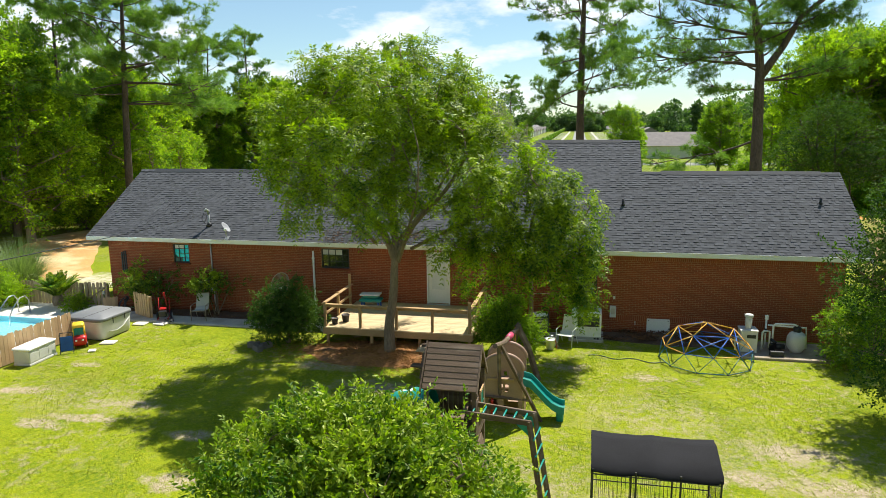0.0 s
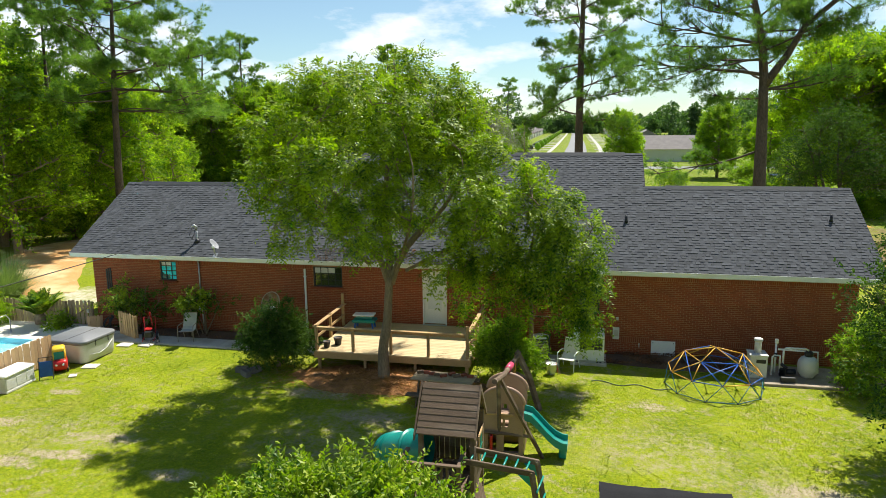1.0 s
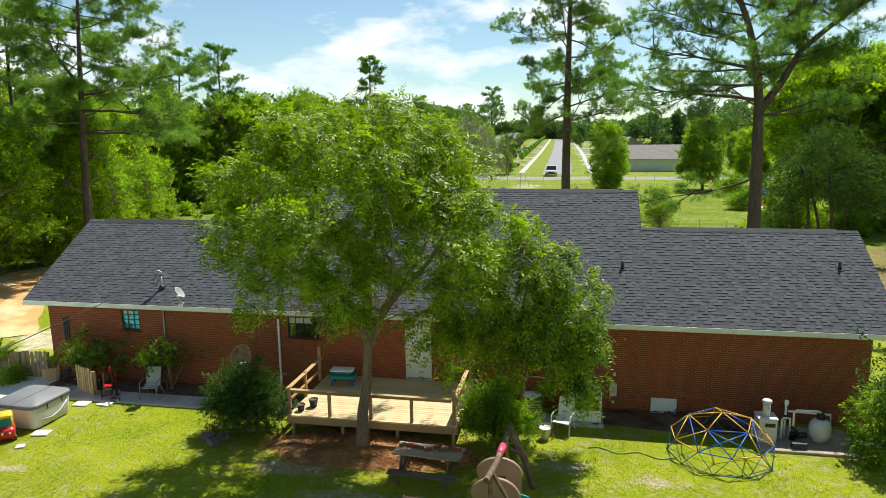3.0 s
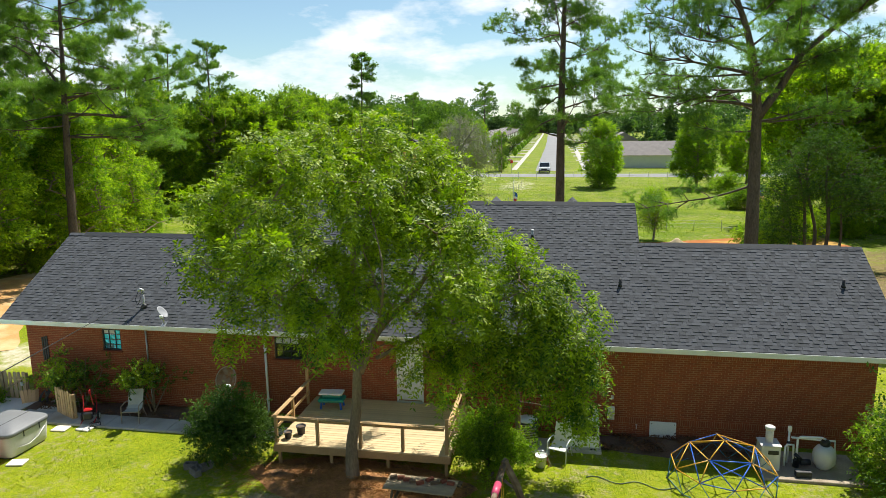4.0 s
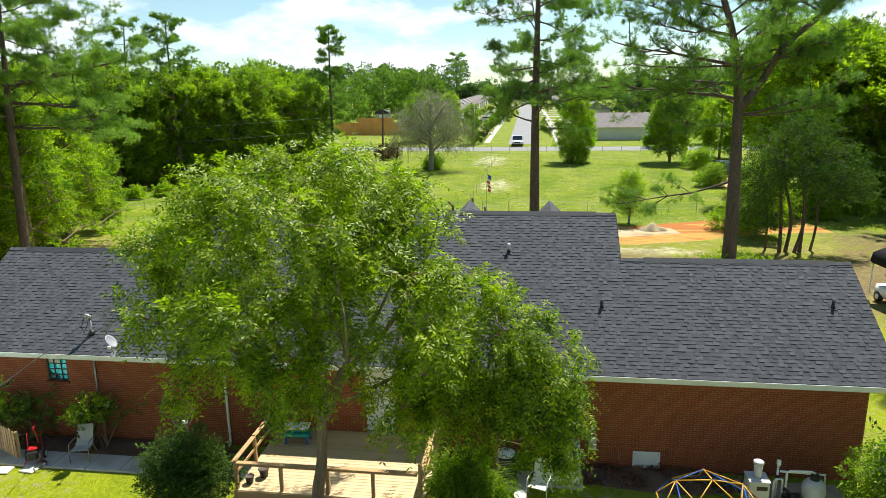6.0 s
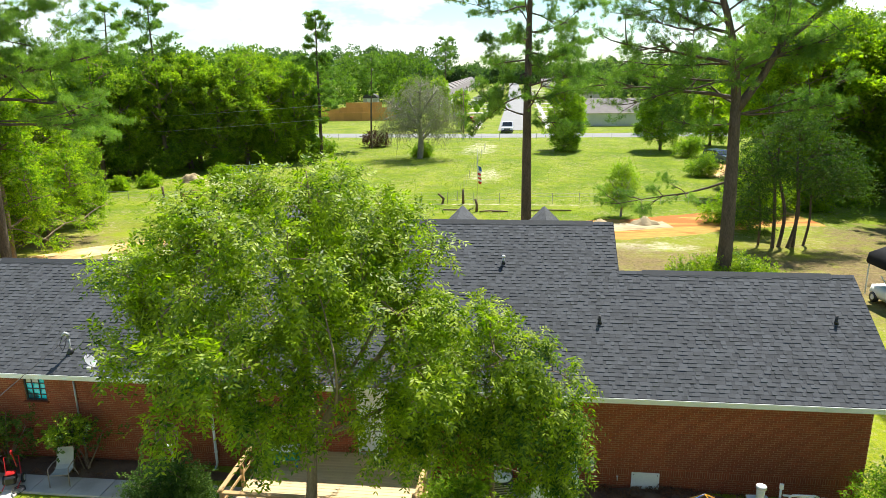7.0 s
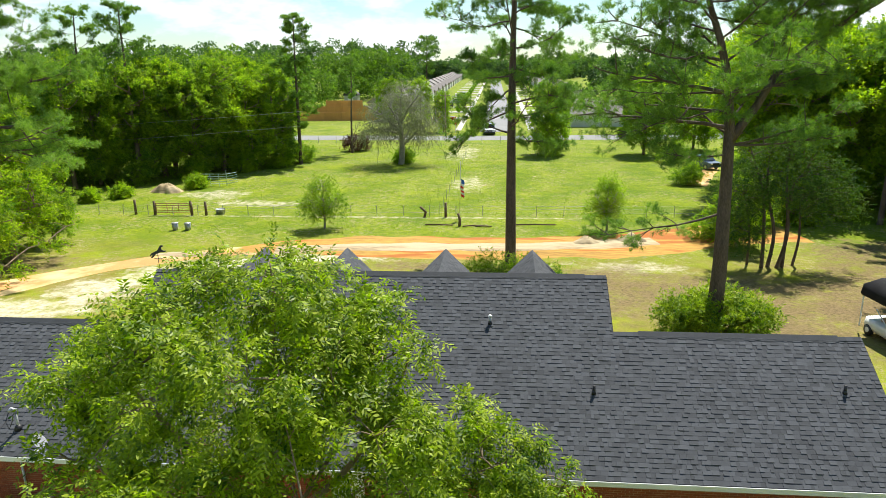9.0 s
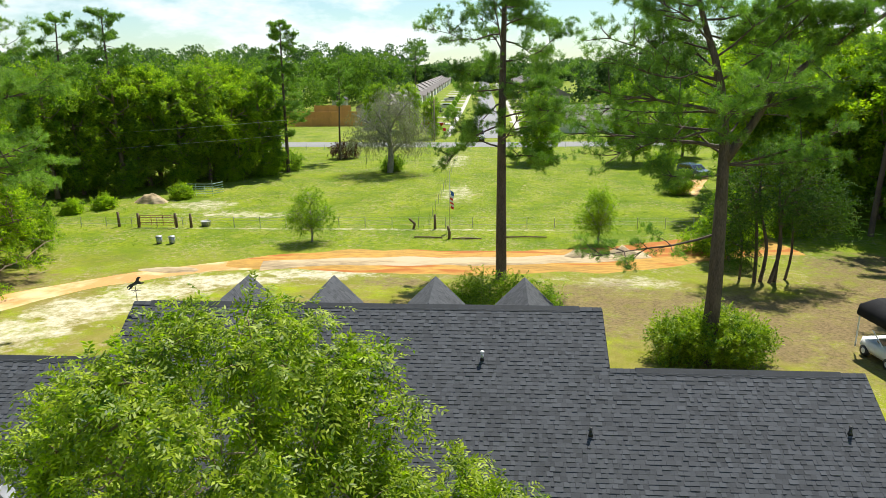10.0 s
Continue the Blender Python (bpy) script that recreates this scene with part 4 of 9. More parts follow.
# the smaller tree by the wall
tree("wall_tree", "slender drooping tree between the deck and the brick wall", (5.0, -1.9, 0),
     [([(0, 0, -0.2), (0.02, 0, 1.2), (0.0, -0.15, 2.4), (-0.1, -0.4, 3.4)], [0.085, 0.075, 0.065, 0.05]),
      ([(0, -0.1, 2.3), (0.7, -0.6, 3.2), (1.5, -1.1, 4.2), (1.9, -1.3, 5.0)], [0.05, 0.04, 0.025, 0.012]), ([(-0.05, -0.2, 2.6), (-0.8, -0.8, 3.4), (-1.7, -1.2, 4.0)], [0.05, 0.04, 0.015]),
      ([(-0.1, -0.4, 3.3), (0.1, -1.0, 4.5), (0.5, -1.4, 5.6)], [0.05, 0.04, 0.015])],
     [(0.6, -1.4, 5.5, 0.9, 0.8, 0.6), (1.5, -1.5, 5.3, 0.8, 0.7, 0.55), (0.0, -1.3, 4.8, 1.0, 0.8, 0.7), (1.2, -1.4, 4.4, 0.9, 0.8, 0.6), (1.7, -1.4, 4.2, 0.7, 0.6, 0.6), (0.4, -1.3, 3.7, 0.9, 0.7, 0.6), (1.4, -1.2, 3.3, 0.8, 0.6, 0.6),
      (-0.8, -1.2, 4.0, 0.9, 0.7, 0.6), (-1.5, -1.2, 3.7, 0.8, 0.7, 0.6), (-1.1, -1.1, 3.0, 0.7, 0.6, 0.6), (1.8, -1.1, 2.9, 0.6, 0.5, 0.6), (0.9, -1.1, 2.6, 0.8, 0.6, 0.6), (0.0, -1.0, 2.8, 0.6, 0.5, 0.5), (1.9, -0.9, 2.2, 0.5, 0.4, 0.5), (1.3, -0.9, 1.9, 0.6, 0.4, 0.5), (-1.7, -1.0, 2.6, 0.5, 0.5, 0.5)],
     135, 19, 10, 0.44, 0.135, 0.046, M_leaf_main, M_bark, 12, 0.15, 0.6, 0.008, leaves=pinnate, top=0.3, boughs=True)

# young tree in front of the playset
tree("yard_tree", "bright green broadleaf tree on the lawn", (3.75, -16.3, 0),
     [([(0, 0, -0.2), (0.05, 0.02, 0.9), (0.0, 0.1, 1.6)], [0.11, 0.09, 0.08])] +
     [([(0, 0.05, 1.2 + 0.1 * i), (0.8 * math.cos(i * 1.05), 0.8 * math.sin(i * 1.05), 2.2), (1.6 * math.cos(i * 1.05), 1.5 * math.sin(i * 1.05), 3.0 + 0.2 * (i % 2))], [0.06, 0.045, 0.015]) for i in range(6)],
     [(0, 0.1, 2.7, 1.8, 1.5, 1.0), (-0.9, 0.1, 2.4, 1.4, 1.3, 0.9), (1.2, 0.0, 2.1, 1.4, 1.3, 0.8), (0.1, 0.1, 3.15, 0.9, 0.9, 0.65), (-1.6, 0.2, 1.8, 0.9, 0.9, 0.7), (2.0, -0.1, 1.7, 0.8, 0.9, 0.7), (-0.2, -1.0, 2.2, 1.2, 0.7, 0.8), (1.0, -0.9, 1.9, 1.0, 0.7, 0.7)],
     560, 11, 10, 0.28, 0.095, 0.05, M_leaf_near, M_bark, 13, 0.15, -0.05, 0.008, top=0.4, boughs=True)

# the two tall pines in front
pine("tall_pine", "tall longleaf pine with a bare lower trunk", (5.9, 32.4, gz(5.9, 32.4)), 24.0, 0.40, 34, 7600, 21, 0.36, (0.4, 0.0), 4.8, "tall pines")
pine("forked_pine", "large forked pine with long crooked limbs", (16.0, 16.8, gz(16, 16.8)), 18.5, 0.40, 26, 6800, 22, 0.52, (0, 0), 4.7, "tall pines",
     extra=[(10.6, (-0.95, 0.1, 0.12), 6.0, 0.11), (12.2, (-0.95, -0.2, 0.15), 5.6, 0.10), (13.6, (-0.9, 0.2, 0.2), 5.2, 0.09), (11.4, (-0.8, 0.4, 0.05), 4.6, 0.08), (6.6, (-0.95, 0.35, -0.22), 5.5, 0.07), (9.8, (0.95, -0.1, 0.05), 4.2, 0.08), (9.4, (-0.7, -0.4, 0.0), 3.6, 0.06)],
     squash=0.5, line=[(0, 0, 0), (0.05, 0, 4), (-0.05, 0, 8), (-0.15, 0, 11), (-0.65, 0, 13.9), (-1.3, 0.1, 15.5), (-2.4, 0.2, 19)],
     forks=[([(-0.1, 0, 10.0), (0.35, 0, 10.7), (0.95, 0, 11.6), (1.75, 0.1, 13.1), (3.7, 0.1, 14.8), (6.0, 0.2, 16.2), (8.0, 0.3, 17.2)], 0.24, 0.06, 12), ([(1.75, 0.1, 13.1), (1.9, 0.2, 14.6), (2.6, 0.2, 16.4), (2.8, 0.2, 18.0)], 0.12, 0.04, 7)])

tree("clump_oak", "dark oak with several trunks from one foot", (24.6, 32.0, gz(25, 32)),
     [([(0.5 * i - 0.8, 0.3 * (i % 2), -0.2), (0.55 * i - 0.9 + 0.25 * (i % 3), 0.3 * (i % 2), 2.5), (0.8 * i - 1.3 - 0.3 * (i % 2), 0.5 * (i % 2), 5.5), (1.3 * i - 2.2, 0.6, 8.5 - 0.5 * i)], [0.15, 0.12, 0.09, 0.03]) for i in range(4)] + [([(1.6, 0.8, -0.2), (1.9, 0.9, 2.0), (1.7, 1.0, 4.6)], [0.11, 0.09, 0.05]), ([(-1.5, 0.9, -0.2), (-1.6, 0.8, 2.4), (-2.1, 0.9, 5.0)], [0.10, 0.08, 0.04])],
     [(0, 0, 7.2, 3.3, 2.8, 2.4), (-2.6, 0, 5.4, 2.0, 1.8, 1.5), (2.6, 0.2, 5.6, 2.2, 1.8, 1.7), (4.2, 0.4, 4.4, 1.4, 1.4, 1.2), (0.4, 0, 8.6, 1.7, 1.6, 1.1), (-2.6, -0.6, 3.0, 1.3, 1.0, 1.0)], 200, 14, 8, 0.7, 0.16, 0.085, M_leaf_dark, M_pine_bark, 35, 0.4, 0.15, 0.02)

pine("spreading_pine", "broad old pine with layered feathery limbs at the wood's edge", (-26.9, 20.1, gz(-26, 20)), 20.0, 0.32, 34, 10500, 23, 0.46, (0.6, 0.4), 6.0, "tall pines",
     extra=[(11.0, (0.9, -0.2, 0.0), 7.5, 0.12), (9.5, (0.95, -0.1, -0.12), 8.0, 0.10), (12.5, (-0.6, 0.1, 0.7), 6.0, 0.13), (12.0, (0.85, 0.2, 0.2), 7.0, 0.10)])

# woodland trees: a few kinds built once, then repeated
def wood_tree(seed, label, mat, h, wd, n=280, leaf=0.27, shape="round", bark=None):
    rs = np.random.RandomState(seed)
    prof = {"high": ([0.25, 0.4, 0.6, 0.8, 0.95, 1.0], [0.5, 0.9, 1.0, 0.85, 0.5, 0.2]), "round": ([0.08, 0.2, 0.45, 0.7, 0.9, 1.0], [0.55, 0.85, 1.0, 0.9, 0.6, 0.2]), "column": ([0.0, 0.1, 0.5, 0.8, 0.95, 1.0], [0.8, 0.95, 0.95, 0.85, 0.5, 0.2]), "cone": ([0.06, 0.15, 0.4, 0.7, 0.9, 1.0], [0.85, 1.0, 0.85, 0.55, 0.28, 0.05])}[shape]
    low = {"round": 0.14, "high": 0.34, "column": 0.05, "cone": 0.13}[shape]
    lob = lobes(lambda z: wd * float(np.interp(z / h, *prof)), 44, h * low, h * 0.93, wd * 0.25, rs, flat=0.5 if shape == "cone" else 0.7)
    stems = [([(0, 0, -0.3), (0.1, 0.05, h * 0.3), (0, 0.1, h * 0.6), (0.15, 0, h * 0.9)], [h * 0.022, h * 0.018, h * 0.012, h * 0.004])]
    for i in range(10):
        a = i * 2.4 + seed
        z = h * (0.18 + 0.06 * i)
        q = wd * float(np.interp(z / h, *prof))
        stems.append(([(0, 0.05, z), (q * 0.35 * math.cos(a), q * 0.35 * math.sin(a), z + h * 0.04), (q * 0.75 * math.cos(a), q * 0.75 * math.sin(a), z + h * 0.08)], [h * 0.008, h * 0.006, h * 0.002]))
    return tree("tree", label, (0, 0, 0), stems, lob, n, 12, 8, 0.8, leaf, leaf * 0.6, mat, bark or M_bark, seed, 0.26, 0.18 if shape == "cone" else 0.08, 0.025, "woodland trees", 0.45, top=0.45, boughs=True)


proto = [wood_tree(31, "dense dark green oak at the wood's edge", M_leaf_wood, 13.0, 4.6),
         wood_tree(32, "tall vine-covered woodland tree", M_leaf_wood, 15.5, 3.9, 230, shape="column"),
         wood_tree(33, "feathery conical evergreen with light green foliage", M_leaf_light, 14.0, 5.6, 360, 0.22, shape="cone"),
         wood_tree(34, "broad pale green woodland tree", M_leaf_light, 12.0, 4.8),
         wood_tree(36, "tall pale green tree with a bare lower trunk", M_leaf_light, 15.0, 4.6, shape="high")]
proto_full = pine("woodland_pine", "tall woodland pine clothed with foliage to low down", (0, 0, 0), 21.5, 0.28, 36, 6000, 42, 0.2, (-0.5, 0.2), 2.9, "woodland pines")
proto_pine = pine("woodland_pine", "slender woodland pine with an open crown", (0, 0, 0), 22.0, 0.27, 19, 2600, 41, 0.55, (0.8, 0.3), 3.2, "woodland pines")
used = set()


def put(ob, x, y, s=1.0, rz=0.0, sz=None):
    m = Matrix.Translation((x, y, gz(x, y))) @ Matrix.Rotation(radians(rz), 4, "Z") @ Matrix.Diagonal((s, s, sz or s, 1))
    if ob.name not in used:
        used.add(ob.name)
        ob.matrix_basis = m
        return ob
    return copy_thing(ob, m) if abs(ob.scale[0] - 1) < 1e-6 else copy_thing_scaled(ob, m)


def copy_thing_scaled(ob, m):
    c = copy_thing(ob, m)
    c.matrix_basis = m
    return c


WOODS = [(2, -29.3, 23.2, 0.95), (2, -34.5, 30.5, 0.85), (0, -36.0, 19.0, 1.05), (1, -41.0, 26.0, 1.1), (2, -29.6, 13.2, 0.98), (0, -38.5, 12.0, 1.0), (3, -34.5, 7.0, 0.9), (1, -45.0, 17.0, 1.2),
         (2, -38.5, 38.0, 0.85), (2, -42.5, 38.5, 0.8), (1, -48.0, 34.0, 1.15), (0, -47.0, 48.0, 1.1), (0, -44.0, 58.0, 1.0), (1, -49.0, 62.0, 1.15), (3, -50.0, 70.0, 1.1),
         (0, -41.0, 68.0, 1.05), (1, -39.0, 76.0, 1.2), (3, -36.0, 73.0, 0.8), (0, -33.5, 80.0, 1.1), (1, -31.0, 87.0, 1.15), (0, -36.0, 92.0, 1.2), (1, -42.0, 86.0, 1.25), (0, -52.0, 82.0, 1.3),
         (3, 24.0, 38.0, 0.5), (3, 35.5, 42.0, 0.9), (1, 39.0, 37.0, 1.0), (3, 33.0, 48.0, 0.9), (3, 43.0, 30.0, 1.0), (3, 42.0, 42.0, 1.05), (1, 46.0, 36.0, 1.15),
         (0, 30.0, 52.0, 0.85), (3, 27.0, 60.0, 0.6), (0, 37.0, 56.0, 0.9), (1, 44.0, 52.0, 1.1), (0, 29.0, 70.0, 0.7), (3, 41.0, 66.0, 1.0), (0, 47.0, 72.0, 1.1), (3, 44.0, 25.0, 0.95), (3, 47.0, 22.0, 1.05), (1, 50.0, 28.0, 1.2),
         (0, 27.0, 92.0, 0.85), (3, 36.0, 98.0, 0.9), (0, 46.0, 94.0, 1.0), (0, 12.0, 92.5, 0.78), (1, -7.5, 127.0, 0.6), (0, -20.0, 134.0, 0.8), (1, -14.0, 141.0, 0.8), (3, 16.5, 128.0, 0.55), (0, 31.0, 120.0, 0.8), (1, 52.0, 45.0, 1.2), (3, 41.0, 14.0, 0.85), (0, 44.0, 8.0, 0.9), (1, -29.0, 90.0, 1.1), (0, -34.0, 86.0, 1.15), (0, -30.5, 97.0, 1.1), (1, -36.0, 100.0, 1.2), (0, -45.0, 74.0, 1.1), (0, -52.0, 56.0, 1.15), (0, -46.0, 42.0, 1.1), (0, -41.0, 31.0, 1.0)]
WOODS += [(1, -28.5, 92.0, 0.8), (0, -44.0, 97.0, 1.0), (1, -40.0, 104.0, 1.0), (0, -52.0, 92.0, 1.05), (1, -56.0, 68.0, 1.1), (0, -47.0, 66.0, 0.95), (0, -43.0, 78.0, 0.95), (0, -47.5, 88.0, 1.0), (1, -36.5, 83.5, 0.9), (2, -33.0, 15.5, 0.95), (3, -31.5, 27.0, 0.85), (2, -36.0, 14.0, 1.05),
          (3, 30.5, 45.0, 1.25), (3, 36.0, 50.0, 1.35), (1, 40.0, 47.0, 1.25), (3, 33.5, 37.0, 1.0), (3, 41.0, 58.0, 1.3), (0, 27.0, 50.0, 0.8), (3, 47.0, 47.0, 1.35), (3, 38.5, 31.0, 1.05), (0, 34.0, 123.0, 0.6), (0, 40.0, 126.0, 0.7), (0, 23.5, 84.0, 0.5), (0, 31.0, 84.0, 0.75)]
WOODS = [w for w in WOODS if not (26.5 < w[1] < 49 and 20 < w[2] < 51)]
WOODS = [w for w in WOODS if not (21 < w[1] < 33 and 50 < w[2] < 92)]
WOODS += [(3, 34.5, 54.0, 1.3), (1, 38.0, 57.0, 1.25), (3, 43.0, 53.0, 1.4), (3, 49.0, 47.0, 1.4), (1, 53.0, 40.0, 1.35), (3, 55.0, 32.0, 1.35), (0, 46.0, 61.0, 1.35), (3, 51.5, 55.0, 1.45), (3, 57.0, 25.0, 1.3), (1, 61.0, 37.0, 1.4), (3, 37.0, 64.0, 1.35)]
WOODS = [w for w in WOODS if not (w[1] < -24 and 55 < w[2] < 108) and not (w[1] < -24 and 26 < w[2] < 42)]
WOODS += [(2, -31.8, 30.5, 0.92), (2, -37.5, 33.0, 1.02), (0, -43.0, 31.0, 1.1), (2, -36.5, 26.5, 0.9), (0, -33.0, 37.0, 0.55), (1, -44.5, 38.0, 1.0), (0, -40.5, 40.5, 0.85)]
WOODS += [(4, 33.0, 62.0, 1.12), (4, 38.5, 61.0, 1.2), (4, 36.0, 69.0, 1.2), (3, 40.5, 66.0, 1.45), (4, 30.5, 55.0, 1.1)]
wood_rs = random.Random(77)
for row in range(2):
    for i in range(9 - row):
        WOODS.append(((1, 3, 1, 0, 4, 1, 3)[(i + 3 * row) % 7], -28.5 - 2.75 * i - 2.2 * row + wood_rs.uniform(-0.7, 0.7), 81.0 - 2.7 * i + 6.0 * row + wood_rs.uniform(-0.8, 0.8), wood_rs.uniform(0.96, 1.12)))
for i, (k, x, y, s) in enumerate(WOODS):
    put(proto[k], x, y, s * (0.94 + 0.03 * (i % 5)), i * 67 % 360, s * (0.92 + 0.04 * (i * 7 % 5)))
for i, (x, y, s) in enumerate([(-50.2, 70.0, 0.98), (-43.4, 70.5, 1.0), (-25.0, 82.5, -0.98), (-19.8, 95.0, 0.70), (-13.5, 150.0, 0.9), (33.0, 30.0, 0.85), (39.0, 46.0, 0.95), (47.0, 60.0, 1.0), (-36.5, 25.0, 0.92)]):
    put(proto_pine if s > 0 else proto_full, x, y, abs(s), i * 101 % 360)


# ---- house fittings ----
def window(name, o, panes_x, panes_z, inner, label):
    x0, x1, z0, z1 = o
    pane_mat = M_turquoise if inner is M_teal_backing else M_pane
    w = thing(name, label, "window", ((x0 + x1) / 2, 0.0, (z0 + z1) / 2), kind="structure")
    hw, hz = (x1 - x0) / 2, (z1 - z0) / 2
    fr = Geo()
    t = 0.045
    for s in (-1, 1):
        fr.box((s * (hw - t / 2), 0.06, 0), (t, 0.07, 2 * hz), bev=0.006)
        fr.box((0, 0.06, s * (hz - t / 2)), (2 * hw - 2 * t, 0.07, t), bev=0.006)
    part("window_frame", fr, M_dark_metal, w, "dark metal frame")
    for i in range(1, panes_x):
        part("glazing_bar", Geo().box((-hw + 2 * hw * i / panes_x, 0.055, 0), (0.02, 0.03, 2 * hz - 2 * t)), M_dark_metal, w)
    for i in range(1, panes_z):
        part("glazing_bar", Geo().box((0, 0.058, -hz + 2 * hz * i / panes_z), (2 * hw - 2 * t, 0.03, 0.02)), M_dark_metal, w)
    dx, dz = (2 * hw - 2 * t) / panes_x, (2 * hz - 2 * t) / panes_z
    for i in range(panes_x):
        for k in range(panes_z):
            # top-row panes take an opaque pale colour that imitates reflected blinds
            part("pane", Geo().box((-hw + t + dx * (i + 0.5), 0.075 + 0.002 * ((i + k) % 2), -hz + t + dz * (k + 0.5)), (dx, 0.006, dz)), M_tub_shell if k == panes_z - 1 and i < panes_x - 1 and name != "window_3" else pane_mat, w)
    part("window_sill", Geo().box((0, -0.02, -hz - 0.03), (2 * hw + 0.1, 0.14, 0.06), bev=0.01), M_brick, w, "brick sill")
    # turquoise backing in window_1, dark panel as room shade in the others
    part("curtain", Geo().box((0, 0.115, 0), (2 * hw - 0.02, 0.02, 2 * hz - 0.02)) if inner is M_teal_backing else Geo().box((0, 0.5, 0), (2 * hw + 0.5, 0.03, 2 * hz + 0.5)), inner, w)


M_pane = bpy.data.materials.new("clear_pane")
M_pane.use_nodes = True
p_n, p_l = M_pane.node_tree.nodes, M_pane.node_tree.links
p_t, p_g, p_m = p_n.new("ShaderNodeBsdfTransparent"), p_n.new("ShaderNodeBsdfGlossy"), p_n.new("ShaderNodeMixShader")
p_g.inputs["Roughness"].default_value = 0.02
p_f = p_n.new("ShaderNodeFresnel")
p_f.inputs["IOR"].default_value = 1.9
p_l.new(p_f.outputs[0], p_m.inputs["Fac"])
p_l.new(p_t.outputs[0], p_m.inputs[1])
p_l.new(p_g.outputs[0], p_m.inputs[2])
p_l.new(p_m.outputs[0], p_n["Material Output"].inputs["Surface"])
# turquoise of backing and panes stands in for a reflection in window_1
M_teal_backing = material("turquoise_film", (0.02, 0.60, 0.70), 0.4, 0.3, 3.5, 14, 0.0, stain=(0.03, 0.20, 0.22), stain_at=(0.58, 0.68))
M_turquoise = material("turquoise_pane", (0.02, 0.62, 0.74), 0.12, 0.25, 3.0, 9, 0.0, stain=(0.02, 0.10, 0.12), stain_at=(0.60, 0.64))
# near-black colour stands in for the shade of the unlit rooms
M_room_shade = material("dim_room", (0.05, 0.045, 0.035), 0.9, 0.5, 2.5, 8, 0.0)
window("window_1", OPEN[0], 3, 4, M_teal_backing, "small dark-framed window, its panes coloured turquoise for a reflection")
window("window_2", OPEN[1], 4, 3, M_room_shade, "dark-framed window above the deck")
window("window_3", OPEN[3], 2, 4, M_room_shade, "tall dark window behind the air conditioner")
# dark panel added behind all openings, so that no daylight shows through
inner = Geo()
inner.box((1.2, 3.0, 1.3), (27.6, 0.06, 2.9))
part("inner_partition", inner, M_room_shade, house)

door = thing("door_1", "white back door with a large glazed panel", "door", (1.315, 0.0, 0.77), kind="structure")
part("door_leaf", Geo().box((0, 0.07, 0.99), (0.80, 0.045, 1.96), bev=0.008), M_white_trim, door)
for s in (-1, 1):
    part("door_jamb", Geo().box((s * 0.4275, 0.05, 1.0), (0.05, 0.12, 2.02), bev=0.006), M_white_trim, door)
part("door_head", Geo().box((0, 0.05, 2.005), (0.80, 0.12, 0.045), bev=0.006), M_white_trim, door)
part("glazed_panel", Geo().box((0, 0.046, 1.18), (0.52, 0.012, 1.25), bev=0.004), material("frosted_panel", (0.70, 0.72, 0.70), 0.25, 0.06, 4, 30, 0.0), door)
lw = Geo()
for s in (-1, 1):
    lw.box((s * 0.275, 0.04, 1.18), (0.03, 0.02, 1.31), bev=0.004)
    lw.box((0, 0.04, 1.18 + s * 0.64), (0.58, 0.02, 0.03), bev=0.004)
part("panel_moulding", lw, M_white_trim, door)
part("lower_panel", Geo().box((0, 0.044, 0.3), (0.5, 0.012, 0.3), bev=0.004), M_white_trim, door)
part("door_handle", Geo().rod((0.33, 0.04, 0.98), (0.33, -0.03, 0.98), 0.012).lathe([(0.02, -0.03), (0.03, 0), (0.02, 0.03)], (0.33, -0.04, 0.98), 10), M_steel, door, "round metal handle", True)
part("threshold", Geo().box((0, 0.0, -0.02), (0.9, 0.2, 0.035), bev=0.006), M_grey_metal, door)


def downspout(x, z0, z1, mat, label):
    d = thing("downspout", label, "downspout", (x, 0, 0), group="downspouts")
    part("pipe", Geo().box((0, -0.05, (z0 + z1) / 2), (0.075, 0.06, z1 - z0), bev=0.012), mat, d)
    part("elbow", Geo().tube([(0, -0.05, z0 + 0.04), (0, -0.08, z0 - 0.05), (0, -0.2, z0 - 0.12)], 0.036, 8), mat, d, smooth=True)
    for z in (z0 + 0.4, z1 - 0.3):
        part("strap", Geo().box((0, -0.048, z), (0.12, 0.07, 0.03), bev=0.004), mat, d)


downspout(-3.74, 0.14, 2.70, M_white_metal, "white downspout on the brick wall")
conduit = thing("meter_conduit", "grey electric conduit with a meter box on the wall", "conduit", (-8.21, 0, 0))
part("pipe", Geo().rod((0, -0.05, 1.3), (0, -0.05, 2.9), 0.03, n=10), M_grey_metal, conduit, smooth=True)
mb = Geo().box((0.03, -0.08, 1.08), (0.26, 0.15, 0.42), bev=0.02)
part("meter_box", mb, M_grey_metal, conduit)
part("meter", Geo().tube([(0.03, -0.15, 1.12), (0.03, -0.24, 1.12)], 0.085, 16), M_white_plastic, conduit, "round glass meter", True)
part("lower_pipe", Geo().rod((0.03, -0.05, 0.0), (0.03, -0.05, 0.9), 0.028, n=10), M_grey_metal, conduit, smooth=True)
trellis = thing("wall_shutter", "weathered dark slatted panel hung on the brick wall", "shutter", (-12.33, -0.03, 1.98))
for i in range(3):
    part("slat", Geo().box((-0.09 + 0.09 * i, 0, 0.03 * (i - 1)), (0.06, 0.035, 0.88), bev=0.006), M_dark_metal, trellis)
for z in (-0.3, 0.3):
    part("batten", Geo().box((0, 0.018, z), (0.26, 0.02, 0.05)), M_dark_metal, trellis)

